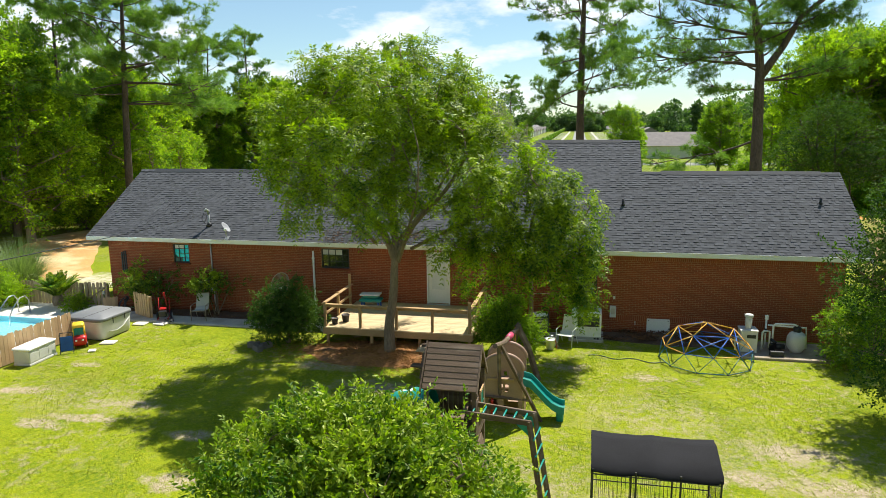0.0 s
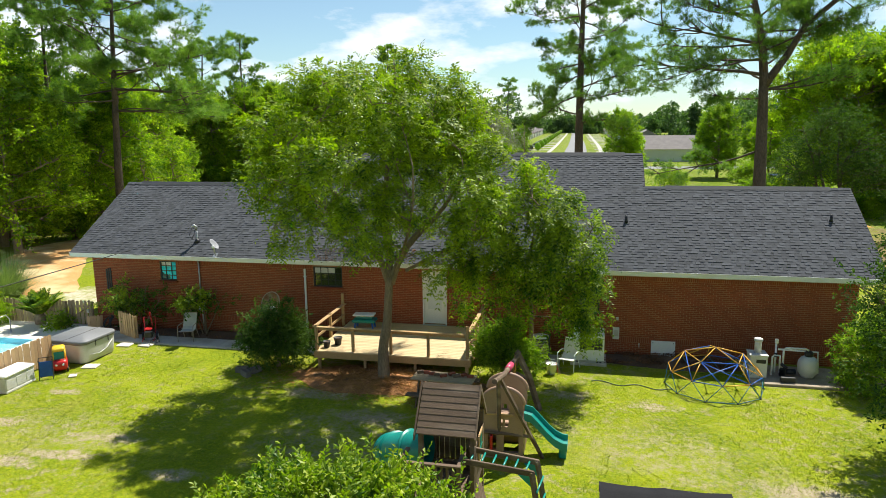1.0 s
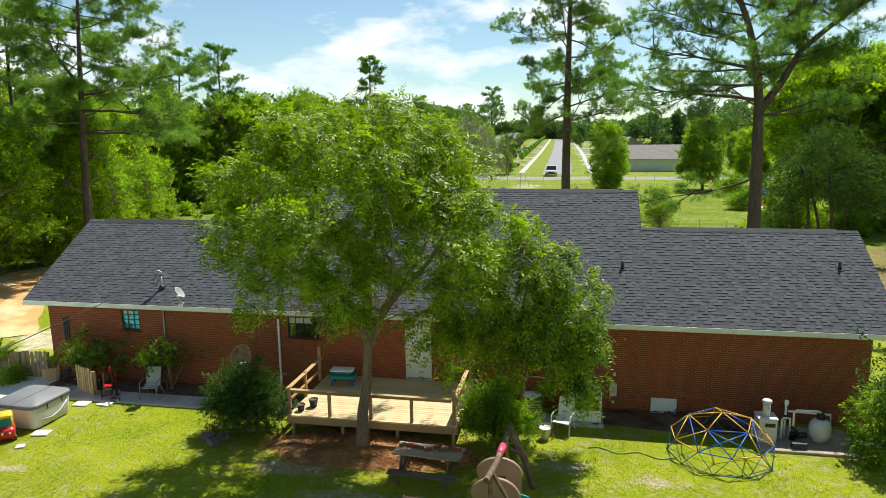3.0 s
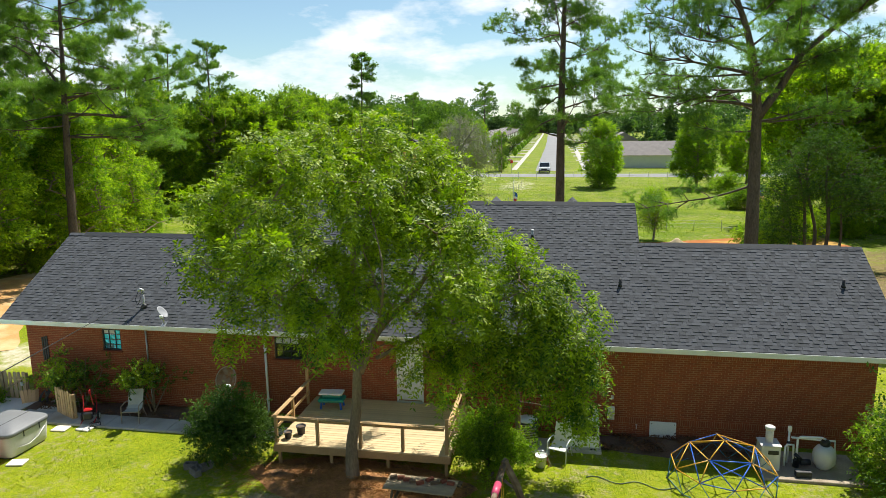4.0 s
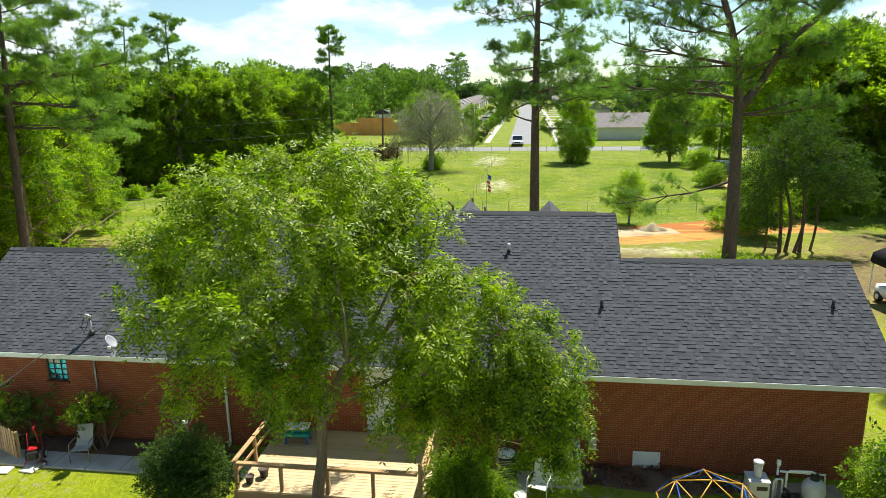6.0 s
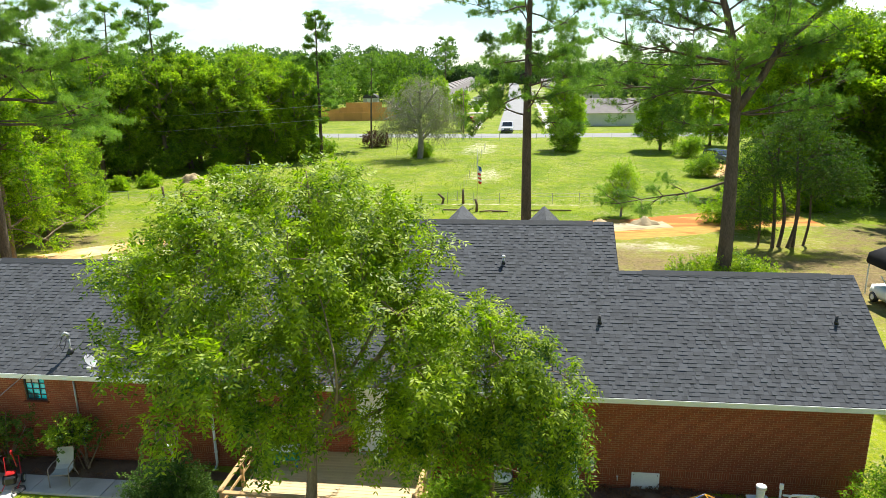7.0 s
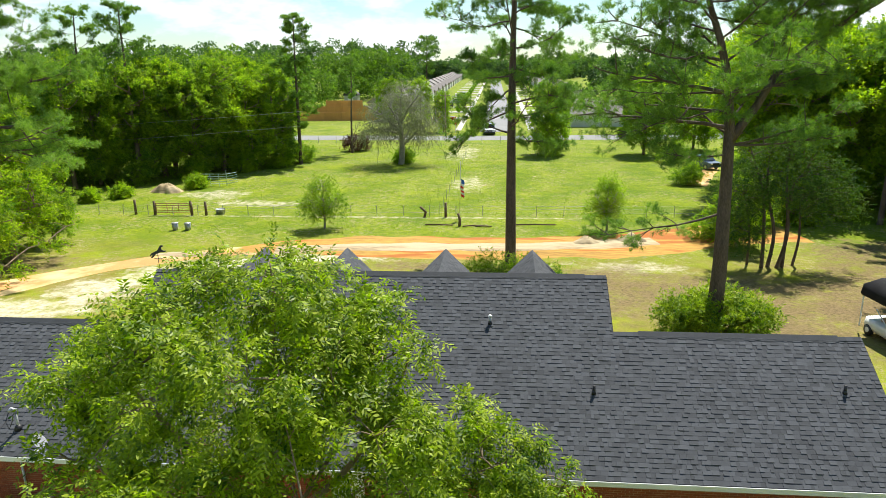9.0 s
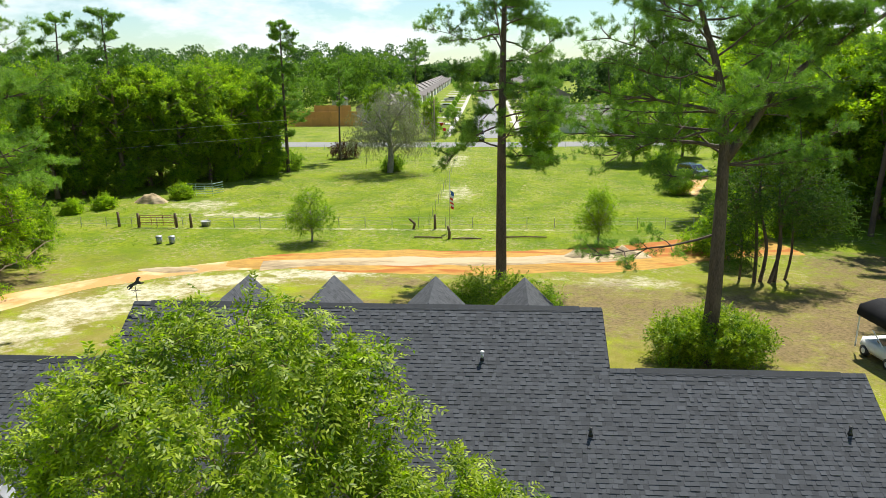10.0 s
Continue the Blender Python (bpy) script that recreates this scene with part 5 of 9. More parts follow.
# roof fittings
for x, y, h, mat, cap in ((8.14, 1.93, 0.25, M_black, 0), (15.07, 2.14, 0.25, M_black, 0), (5.12, 3.98, 0.25, M_grey_metal, 1)):
    p = thing("vent_pipe", "short plumbing vent pipe with a flashing collar on the shingles", "vent", (x, y, plane_z(y)), group="roof vents")
    part("pipe", Geo().rod((0, 0, -0.05), (0, 0, h), 0.045, n=12), mat, p, smooth=True)
    part("collar", Geo().lathe([(0.075, 0.0), (0.058, 0.06), (0.047, 0.10)], (0, 0, 0), 14), M_black, p, smooth=True)
    fl = Geo()
    fl.box((0, 0, 0), (0.2, 0.22, 0.01), m=Matrix.Rotation(ang, 4, "X") @ Matrix.Translation((0, 0, 0.012)))
    part("flashing", fl, M_shingle, p)
    if cap:
        part("cap", Geo().lathe([(0.06, h - 0.01), (0.07, h + 0.02), (0.03, h + 0.06)], (0, 0, 0), 12), M_white_metal, p, smooth=True)

mast = thing("service_mast", "galvanised electric service mast with a curved weatherhead", "mast", (-8.5, 0.45, plane_z(0.45)))
part("pipe", Geo().rod((0, 0, -0.3), (0, 0, 0.5), 0.035, n=10), M_grey_metal, mast, smooth=True)
part("weatherhead", Geo().tube([(0, 0, 0.48), (0, -0.02, 0.6), (-0.05, -0.08, 0.66), (-0.1, -0.14, 0.6)], [0.05, 0.065, 0.065, 0.05], 10), M_grey_metal, mast, smooth=True)
part("boot", Geo().lathe([(0.13, -0.05), (0.09, 0.07), (0.045, 0.12)], (0, 0, 0), 14), M_black, mast, smooth=True)
part("drip_loop", Geo().tube([(-0.1, -0.14, 0.58), (-0.2, -0.2, 0.3), (-0.08, -0.25, 0.12), (0.02, -0.2, 0.35), (-0.05, -0.06, 0.42)], 0.012, 6), M_black, mast, smooth=True)
sat = thing("satellite_dish", "small grey satellite dish on the roof edge", "satellite dish", (-7.35, -0.25, plane_z(-0.25)))


def dish_mesh(r, depth, n=28, rings=5):
    g = Geo()
    v, f = [], []
    for side in (0, 1):
        for i in range(rings + 1):
            rr = r * i / rings
            for k in range(n):
                a = 2 * math.pi * k / n
                v.append((rr * math.cos(a), depth * (rr / r) ** 2 + 0.008 * side, rr * math.sin(a)))
    o = (rings + 1) * n
    for i in range(rings):
        for k in range(n):
            k2 = (k + 1) % n
            f.append((i * n + k, (i + 1) * n + k, (i + 1) * n + k2, i * n + k2))
            f.append((o + i * n + k, o + i * n + k2, o + (i + 1) * n + k2, o + (i + 1) * n + k))
    for k in range(n):
        k2 = (k + 1) % n
        f.append((rings * n + k, o + rings * n + k, o + rings * n + k2, rings * n + k2))
    return g.add(v, f)


dm = dish_mesh(0.24, 0.05)
rot = Matrix.Rotation(radians(-80), 4, "Z") @ Matrix.Rotation(radians(38), 4, "X")
dm.v = [tuple(Matrix.Translation((0, -0.05, 0.46)) @ rot @ Vector(p)) for p in dm.v]
part("reflector", dm, material("dish_grey", (0.27, 0.28, 0.30), 0.5, 0.12, 4, 60, 0.03), sat, smooth=True)
part("post", Geo().tube([(0, 0.05, -0.02), (0, 0.02, 0.25), (0, -0.05, 0.45)], 0.025, 8), M_grey_metal, sat, smooth=True)
part("feed_arm", Geo().tube([(0, -0.05, 0.26), (0.16, -0.30, 0.28), (0.24, -0.46, 0.42)], 0.014, 6), M_grey_metal, sat, smooth=True)
part("feed_horn", Geo().box((0.25, -0.48, 0.46), (0.12, 0.08, 0.1), bev=0.02), M_white_plastic, sat)
part("foot", Geo().box((0, 0.05, 0.0), (0.16, 0.2, 0.02), m=Matrix.Translation((0, 0.05, 0.03)) @ Matrix.Rotation(ang, 4, "X")), M_grey_metal, sat)

wv = thing("weathervane", "dark metal running-horse weathervane on the roof ridge", "weathervane", (-6.5, 5.74, plane_z(5.74) - 0.02))
wv.scale = (0.8, 0.8, 0.8)
part("pole", Geo().rod((0, 0, -0.05), (0.0, 0, 0.75), 0.014, n=8), M_dark_metal, wv, smooth=True)
part("crossbars", Geo().rod((-0.2, 0, 0.52), (0.2, 0, 0.52), 0.01).rod((0, -0.2, 0.5), (0, 0.2, 0.5), 0.01), M_dark_metal, wv)
hp = [(-0.42, 0.84), (-0.34, 0.90), (-0.26, 0.93), (-0.05, 0.95), (0.08, 0.99), (0.16, 1.08), (0.25, 1.12), (0.36, 1.08), (0.34, 1.04), (0.25, 1.03), (0.22, 0.95), (0.30, 0.86), (0.40, 0.84), (0.39, 0.80), (0.26, 0.80),
      (0.14, 0.84), (-0.12, 0.83), (-0.22, 0.76), (-0.36, 0.72), (-0.40, 0.75), (-0.28, 0.81), (-0.30, 0.86), (-0.40, 0.80)]
part("figure", Geo().prism([(x * 0.94 - (z - 0.9) * 0.3, -0.012, z - 0.08 + x * 0.32) for x, z in hp], (0, 0.024, 0)), M_dark_metal, wv)

cable = single("service_cable", Geo().tube([(-8.55 + 0.297 * k, 0.45 - k, 4.02 + 0.096 * k - 0.0007 * k * (44 - k)) for k in range(0, 45)], 0.011, 6), M_black, "black overhead service cable running from the mast", "cable", smooth=True)

# ---- deck ----
DX0, DX1, DY, DZ = -2.0, 3.22, -3.45, 0.73
deck = thing("deck", "new pine deck with a simple timber railing", "deck", (0, 0, 0))
board_me = Geo().box((0, 0, 0), (DX1 - DX0, 0.138, 0.03), bev=0.005).mesh("board")
board_me.materials.append(M_deck_wood)
nb = int((-0.03 - DY) / 0.145)
for i in range(nb + 1):
    b = new("board", board_me)
    b.parent = deck
    b.location = ((DX0 + DX1) / 2 + random.uniform(-0.006, 0.006), DY + 0.05 + i * 0.145, DZ - 0.015 + random.uniform(-0.002, 0.002))
part("rim_joist", Geo().box(((DX0 + DX1) / 2, DY - 0.02, DZ - 0.135), (DX1 - DX0 + 0.04, 0.04, 0.22), bev=0.006), M_rail_wood, deck)
for x in (DX0 - 0.0, DX1 + 0.0):
    part("side_joist", Geo().box((x, DY / 2, DZ - 0.135), (0.038, -DY - 0.06, 0.22), bev=0.006), M_rail_wood, deck)
for i in range(1, 8):
    part("joist", Geo().box((DX0 + i * (DX1 - DX0) / 8, DY / 2, DZ - 0.13), (0.04, -DY - 0.1, 0.19)), M_rail_wood, deck)
for x in (DX0 + 0.1, -0.3, 1.4, DX1 - 0.12):
    for y in (DY + 0.12, -1.4):
        part("leg", Geo().box((x, y, 0.26), (0.09, 0.09, 0.6), bev=0.006), M_rail_wood, deck)
for x, top in ((-1.95, 1.60), (-0.68, 1.50), (0.61, 1.50), (1.86, 1.50), (3.13, 1.80)):
    part("post", Geo().box((x, DY + 0.06, (DZ + top) / 2), (0.09, 0.09, top - DZ), bev=0.008), M_rail_wood, deck)
part("cap_rail", Geo().box(((-1.95 + 3.09) / 2, DY + 0.06, 1.52), (5.0, 0.14, 0.038), bev=0.006), M_rail_wood, deck)
part("rail", Geo().box(((-1.95 + 3.09) / 2, DY + 0.12, 1.44), (4.95, 0.036, 0.088), bev=0.005), M_rail_wood, deck)
for x, y, top in ((-2.0, -2.0, 1.6), (-2.05, -0.6, 1.95), (3.17, -1.9, 1.6), (3.17, -0.25, 1.6)):
    part("post", Geo().box((x, y, (DZ + top) / 2), (0.09, 0.09, top - DZ), bev=0.008), M_rail_wood, deck)
part("side_rail", Geo().box((-2.0, -1.98, 1.54), (0.13, 2.9, 0.038), bev=0.006), M_rail_wood, deck)
part("side_rail", Geo().box((3.17, -1.85, 1.58), (0.13, 3.1, 0.038), bev=0.006), M_rail_wood, deck)
part("side_rail", Geo().box((-2.0, -1.98, 1.14), (0.036, 2.8, 0.088), bev=0.005), M_rail_wood, deck)
part("side_rail", Geo().box((3.17, -1.85, 1.15), (0.036, 3.1, 0.088), bev=0.005), M_rail_wood, deck)

tbl = thing("water_table", "child's play table with a white top and teal tray", "play table", (-1.15, -0.78, DZ), 4)
part("tray", Geo().box((0, 0, 0.30), (0.86, 0.5, 0.12), bev=0.04), M_teal, tbl)
part("tabletop", Geo().box((-0.02, 0.05, 0.50), (0.80, 0.42, 0.06), bev=0.025), M_white_plastic, tbl, "white lid")
for sx in (-1, 1):
    for sy in (-1, 1):
        part("leg", Geo().rod((sx * 0.34, sy * 0.18, 0), (sx * 0.3, sy * 0.16, 0.3), 0.035, n=8), M_blue, tbl)
part("lid_support", Geo().box((0, 0.05, 0.42), (0.6, 0.3, 0.12), bev=0.02), M_teal, tbl)
for x, y, r, h, mt in ((-1.45, -2.75, 0.14, 0.26, M_dark_metal), (-1.72, -3.1, 0.12, 0.22, M_dark_metal)):
    pt = thing("planter_pot", "round planter pot on the deck boards", "pot", (x, y, DZ), group="pots on the deck")
    part("bowl", Geo().lathe([(r * 0.75, 0), (r, h), (r * 1.08, h), (r * 1.08, h - 0.03), (r * 0.9, h - 0.04)], (0, 0, 0), 18), mt, pt, smooth=True)
    part("soil", Geo().lathe([(r * 0.88, h - 0.06), (r * 0.5, h - 0.03)], (0, 0, 0), 16), M_soil, pt)

# straw bed under the trees
def mound(name, cx, cy, rx, ry, h, mat, label, category, seed=0, lump=0.35):
    n, rings = 40, 9
    v, f = [(cx, cy, gz(cx, cy) + h)], []
    for i in range(1, rings + 1):
        for k in range(n):
            a = 2 * math.pi * k / n
            w = 1 + 0.22 * noise.noise(Vector((math.cos(a) * 1.3 + seed, math.sin(a) * 1.3, seed * 1.7)))
            x, y = cx + rx * w * i / rings * math.cos(a), cy + ry * w * i / rings * math.sin(a)
            u = i / rings
            z = h * (1 - u * u) ** 1.2 + (lump * h * noise.noise(Vector((x * 1.6, y * 1.6, seed))) if i < rings else 0)
            v.append((x, y, gz(x, y) + (max(z, 0.012) if i < rings else -0.02)))
    f = [(0, 1 + k, 1 + (k + 1) % n) for k in range(n)]
    for i in range(rings - 1):
        for k in range(n):
            a, b = 1 + i * n + k, 1 + i * n + (k + 1) % n
            f.append((a, a + n, b + n, b))
    g = Geo()
    g.add(v, f)
    return single(name, g, mat, label, category, smooth=True, kind="structure")


mound("straw_bed", 0.6, -3.85, 3.3, 1.25, 0.22, M_straw, "bed of rust-brown pine straw under the shade tree", "mulch", 3)
mound("soil_bed", -8.0, -0.55, 5.6, 0.62, 0.10, M_soil, "strip of dark bare soil along the wall", "soil", 5)
mound("soil_bed_end", 9.8, -0.55, 2.9, 0.75, 0.16, M_soil, "strip of dark bare soil and leaves along the wall", "soil", 8)
path = thing("garden_path", "concrete slab path along the wall", "path", (0, 0, 0), kind="structure")
x = -12.4
while x < -2.5:
    w = random.uniform(1.1, 1.25)
    part("slab", Geo().box((x + w / 2, -1.52, 0.02), (w - 0.015, 0.86, 0.09), bev=0.012), M_concrete, path)
    x += w
part("slab", Geo().box((5.2, -1.1, 0.02), (1.5, 1.0, 0.1), bev=0.012), M_concrete, path)


# ---- along the wall ----
ac = thing("air_conditioner", "large pale grey packaged air conditioner beside the wall", "air conditioner", (6.9, -0.78, 0))
part("pad", Geo().box((0, 0, 0.03), (1.2, 1.1, 0.1), bev=0.012), M_concrete, ac)
part("cabinet", Geo().box((0, 0, 0.56), (1.03, 0.92, 0.96), bev=0.02), M_white_metal, ac)
part("coil_grille", Geo().box((0.08, -0.465, 0.72), (0.74, 0.02, 0.36), bev=0.004), M_dark_metal, ac, "dark coil grille")
for i in range(9):
    part("grille_bar", Geo().box((-0.26 + 0.085 * i, -0.478, 0.72), (0.012, 0.008, 0.35)), M_dark_metal, ac)
part("fan_ring", Geo().lathe([(0.36, 1.04), (0.36, 1.065), (0.31, 1.065), (0.31, 1.045)], (0, 0, 0), 28), M_black, ac, smooth=True)
for k in range(3):
    part("fan_guard", Geo().tube([((0.1 + 0.09 * k) * math.cos(a * 0.3142), (0.1 + 0.09 * k) * math.sin(a * 0.3142), 1.07) for a in range(21)], 0.006, 4, False), M_dark_metal, ac)
part("fan_hub", Geo().lathe([(0.09, 1.045), (0.08, 1.075), (0.02, 1.08)], (0, 0, 0), 14), M_black, ac, smooth=True)
part("base_rail", Geo().box((0, -0.47, 0.12), (1.03, 0.02, 0.10), bev=0.004), M_grey_metal, ac)
for x in (-0.36, 0.3, 0.4):
    part("knockout", Geo().box((x, -0.485, 0.12), (0.07, 0.01, 0.05)), M_black, ac)
ac2 = thing("condenser", "dark square condenser unit with a louvred case", "air conditioner", (5.25, -0.95, 0.07))
part("cabinet", Geo().box((0, 0, 0.38), (0.66, 0.66, 0.72), bev=0.03), M_dark_metal, ac2)
for i in range(12):
    part("louvre", Geo().box((0, -0.335, 0.08 + 0.055 * i), (0.6, 0.014, 0.02)), M_grey_metal, ac2)
part("top_grille", Geo().lathe([(0.30, 0.74), (0.30, 0.77), (0.05, 0.79)], (0, 0, 0), 24), M_white_metal, ac2, smooth=True)
cable_box = thing("disconnect_box", "small beige electrical box on the brick wall", "electrical box", (7.83, -0.055, 0.8))
part("case", Geo().box((0, 0, 0), (0.22, 0.1, 0.42), bev=0.012), M_tub_shell, cable_box)
part("cover", Geo().box((0, -0.055, 0.02), (0.15, 0.015, 0.22), bev=0.005), M_concrete, cable_box)
part("latch", Geo().box((0, -0.07, -0.14), (0.03, 0.02, 0.04), bev=0.004), M_steel, cable_box)
outlet = single("outlet_box", Geo().box((0, 0, 0), (0.08, 0.06, 0.11), bev=0.01), M_tub_shell, "small beige outlet cover on the wall", "outlet", (7.86, -0.03, 1.32))
hatch = thing("crawl_hatch", "white panel over the crawl space opening", "hatch", (9.43, -0.03, 0.30))
part("panel", Geo().box((0, 0, 0), (0.80, 0.03, 0.58), bev=0.006), M_white_trim, hatch)
for sx in (-1, 1):
    for sz in (-1, 1):
        part("screw", Geo().tube([(sx * 0.34, -0.014, sz * 0.22), (sx * 0.34, -0.022, sz * 0.22)], 0.018, 8), M_dark_metal, hatch)
part("hasp", Geo().box((0.385, -0.02, -0.06), (0.05, 0.02, 0.04)), M_dark_metal, hatch)
tap = single("garden_tap", Geo().rod((0, 0, 0), (0, -0.1, 0), 0.014).rod((0, -0.1, 0), (0, -0.12, -0.07), 0.012).lathe([(0.03, 0.03), (0.035, 0.04), (0.02, 0.05)], (0, -0.07, 0), 10), M_steel, "small brass garden tap on the wall", "tap", (8.62, -0.005, 0.42))


def sling_chair(name, at, rz, frame_mat, sling, label):
    c = thing(name, label, "chair", at, rz, group="patio chairs")
    for s in (-1, 1):
        part("side_frame", Geo().tube([(s * 0.29, -0.30, 0), (s * 0.29, -0.28, 0.40), (s * 0.29, -0.24, 0.60), (s * 0.29, 0.05, 0.62), (s * 0.27, 0.24, 0.60)], 0.016, 8), frame_mat, c, smooth=True)
        part("leg", Geo().tube([(s * 0.28, 0.34, 0), (s * 0.27, 0.12, 0.42)], 0.016, 8), frame_mat, c, smooth=True)
    for a, b in (((-0.29, -0.28, 0.40), (0.29, -0.28, 0.40)), ((-0.27, 0.14, 0.38), (0.27, 0.14, 0.38)), ((-0.25, 0.38, 0.97), (0.25, 0.38, 0.97))):
        part("crossbar", Geo().rod(a, b, 0.014), frame_mat, c)
    prof = [(-0.28, 0.415), (-0.1, 0.385), (0.1, 0.385), (0.2, 0.48), (0.30, 0.75), (0.385, 0.98)]
    g = Geo()
    for (y0, z0), (y1, z1) in zip(prof, prof[1:]):
        g.prism([(-0.25, y0, z0), (-0.25, y1, z1), (-0.25, y1, z1 - 0.012), (-0.25, y0, z0 - 0.012)], (0.5, 0, 0))
    part("sling", g, sling, c, "taut fabric sling")


M_sling = material("grey_sling", (0.42, 0.42, 0.38), 0.85, 0.12, 3, 120, 0.3)
M_sling_white = material("pale_sling", (0.62, 0.62, 0.56), 0.8, 0.12, 3, 120, 0.3)
M_taupe = material("taupe_metal", (0.30, 0.24, 0.19), 0.5, 0.1, 4, 50, 0.05)
sling_chair("patio_chair", (-8.05, -1.35, 0.065), 12, M_taupe, M_sling, "grey sling patio chair on the path")
sling_chair("patio_chair", (6.25, -1.75, 0.0), -18, M_white_metal, M_sling_white, "white metal patio chair with a pale sling")
bucket = thing("bucket", "weathered pale bucket with garden sticks", "bucket", (5.72, -2.3, 0))
part("pail", Geo().lathe([(0.13, 0), (0.17, 0.36), (0.18, 0.36), (0.175, 0.33), (0.15, 0.32)], (0, 0, 0), 20), M_white_metal, bucket, smooth=True)
part("handle", Geo().tube([(0.17 * math.cos(a * 0.3), 0.04, 0.33 + 0.16 * math.sin(a * 0.3)) for a in range(11)], 0.006, 5), M_steel, bucket)
for i in range(4):
    part("stick", Geo().rod((0.22 + 0.03 * i, 0.02, 0.0), (0.16 + 0.02 * i, -0.04 + 0.03 * i, 0.42 - 0.07 * i), 0.008, n=5), M_red if i == 0 else M_bark, bucket)

# pool equipment
slab_eq = single("equipment_pad", Geo().box((0, 0, 0.03), (2.75, 1.75, 0.10), bev=0.015), material("stained_pad", (0.34, 0.275, 0.20), 0.9, 0.3, 1.5, 40, 0.3, stain=(0.20, 0.15, 0.10), stain_at=(0.5, 0.7)), "stained concrete pad for the pool equipment", "pad", (13.25, -1.28, 0), kind="structure")
ht = thing("pool_heater", "pale box-shaped pool heater with a round flue stack", "heater", (12.14, -1.45, 0.08))
part("cabinet", Geo().box((0, 0, 0.36), (0.52, 0.52, 0.72), bev=0.02), M_tub_shell, ht)
part("lid", Geo().box((0, 0, 0.735), (0.56, 0.56, 0.04), bev=0.012), M_tub_shell, ht)
part("flue", Geo().lathe([(0.105, 0.75), (0.105, 1.16)], (0, 0, 0), 20), M_tub_shell, ht, smooth=True)
part("flue_cap", Geo().lathe([(0.11, 1.13), (0.135, 1.15), (0.135, 1.22), (0.10, 1.24), (0.02, 1.24)], (0, 0, 0), 20), M_tub_shell, ht, smooth=True)
part("control_panel", Geo().box((0.06, -0.265, 0.55), (0.28, 0.012, 0.12), bev=0.004), M_black, ht)
part("inlet", Geo().tube([(-0.26, -0.05, 0.45), (-0.36, -0.05, 0.47), (-0.38, -0.05, 0.38), (-0.38, -0.05, 0.0)], 0.03, 8), M_white_plastic, ht, smooth=True)
tank = thing("filter_tank", "round beige sand filter with a black valve", "pool filter", (13.68, -1.3, 0.08))
part("vessel", Geo().lathe([(0.18, 0.0), (0.2, 0.05), (0.285, 0.16), (0.305, 0.35), (0.29, 0.5), (0.22, 0.62), (0.12, 0.68)], (0, 0, 0), 28), M_tub_shell, tank, smooth=True)
part("valve", Geo().lathe([(0.12, 0.67), (0.13, 0.80), (0.09, 0.84), (0.05, 0.85)], (0, 0, 0), 18), M_black, tank, smooth=True)
part("handle", Geo().box((0, -0.04, 0.87), (0.05, 0.2, 0.03), bev=0.008), M_black, tank)
pump = thing("pool_pump", "black pool pump with white plumbing", "pump", (12.95, -1.35, 0.08))
part("motor", Geo().tube([(0.1, 0.0, 0.14), (0.36, 0.05, 0.14)], 0.09, 14), M_black, pump, smooth=True)
part("strainer", Geo().lathe([(0.09, 0.0), (0.10, 0.22), (0.11, 0.23), (0.06, 0.27)], (-0.02, 0, 0), 16), M_black, pump, smooth=True)
for pts in (([(-0.02, 0, 0.25), (-0.02, 0, 0.86), (0.04, 0, 0.92), (0.62, 0.02, 0.92), (0.73, 0.03, 0.86)]), ([(-0.35, -0.05, 0.02), (-0.35, -0.05, 0.62), (-0.30, -0.05, 0.68), (-0.12, 0.0, 0.66), (-0.1, 0.0, 0.1)]),
            ([(-0.22, 0.12, 0.05), (-0.22, 0.12, 1.02)]), ([(-0.16, 0.1, 0.84), (1.0, 0.1, 0.80), (1.04, 0.1, 0.1)])):
    part("pipe", Geo().tube(pts, 0.03, 10), M_white_plastic, pump, smooth=True)
part("union", Geo().lathe([(0.05, 0.58), (0.05, 0.72)], (-0.22, 0.12, 0), 12), M_black, pump, smooth=True)
part("timer_head", Geo().box((-0.22, 0.1, 1.10), (0.1, 0.08, 0.16), bev=0.015), M_white_plastic, pump)
part("valve", Geo().tube([(-0.08, -0.02, 0.4), (0.08, -0.1, 0.28)], 0.05, 10), M_black, pump, smooth=True)
blk = single("timber_block", Geo().box((0, 0, 0.09), (0.42, 0.16, 0.16), bev=0.01), M_dark_metal, "dark block lying on the equipment pad", "block", (12.95, -1.92, 0.08), 5)

# climbing dome
M_dome_teal = material("teal_paint", (0.02, 0.17, 0.27), 0.4, 0.15, 4, 40, 0.05)
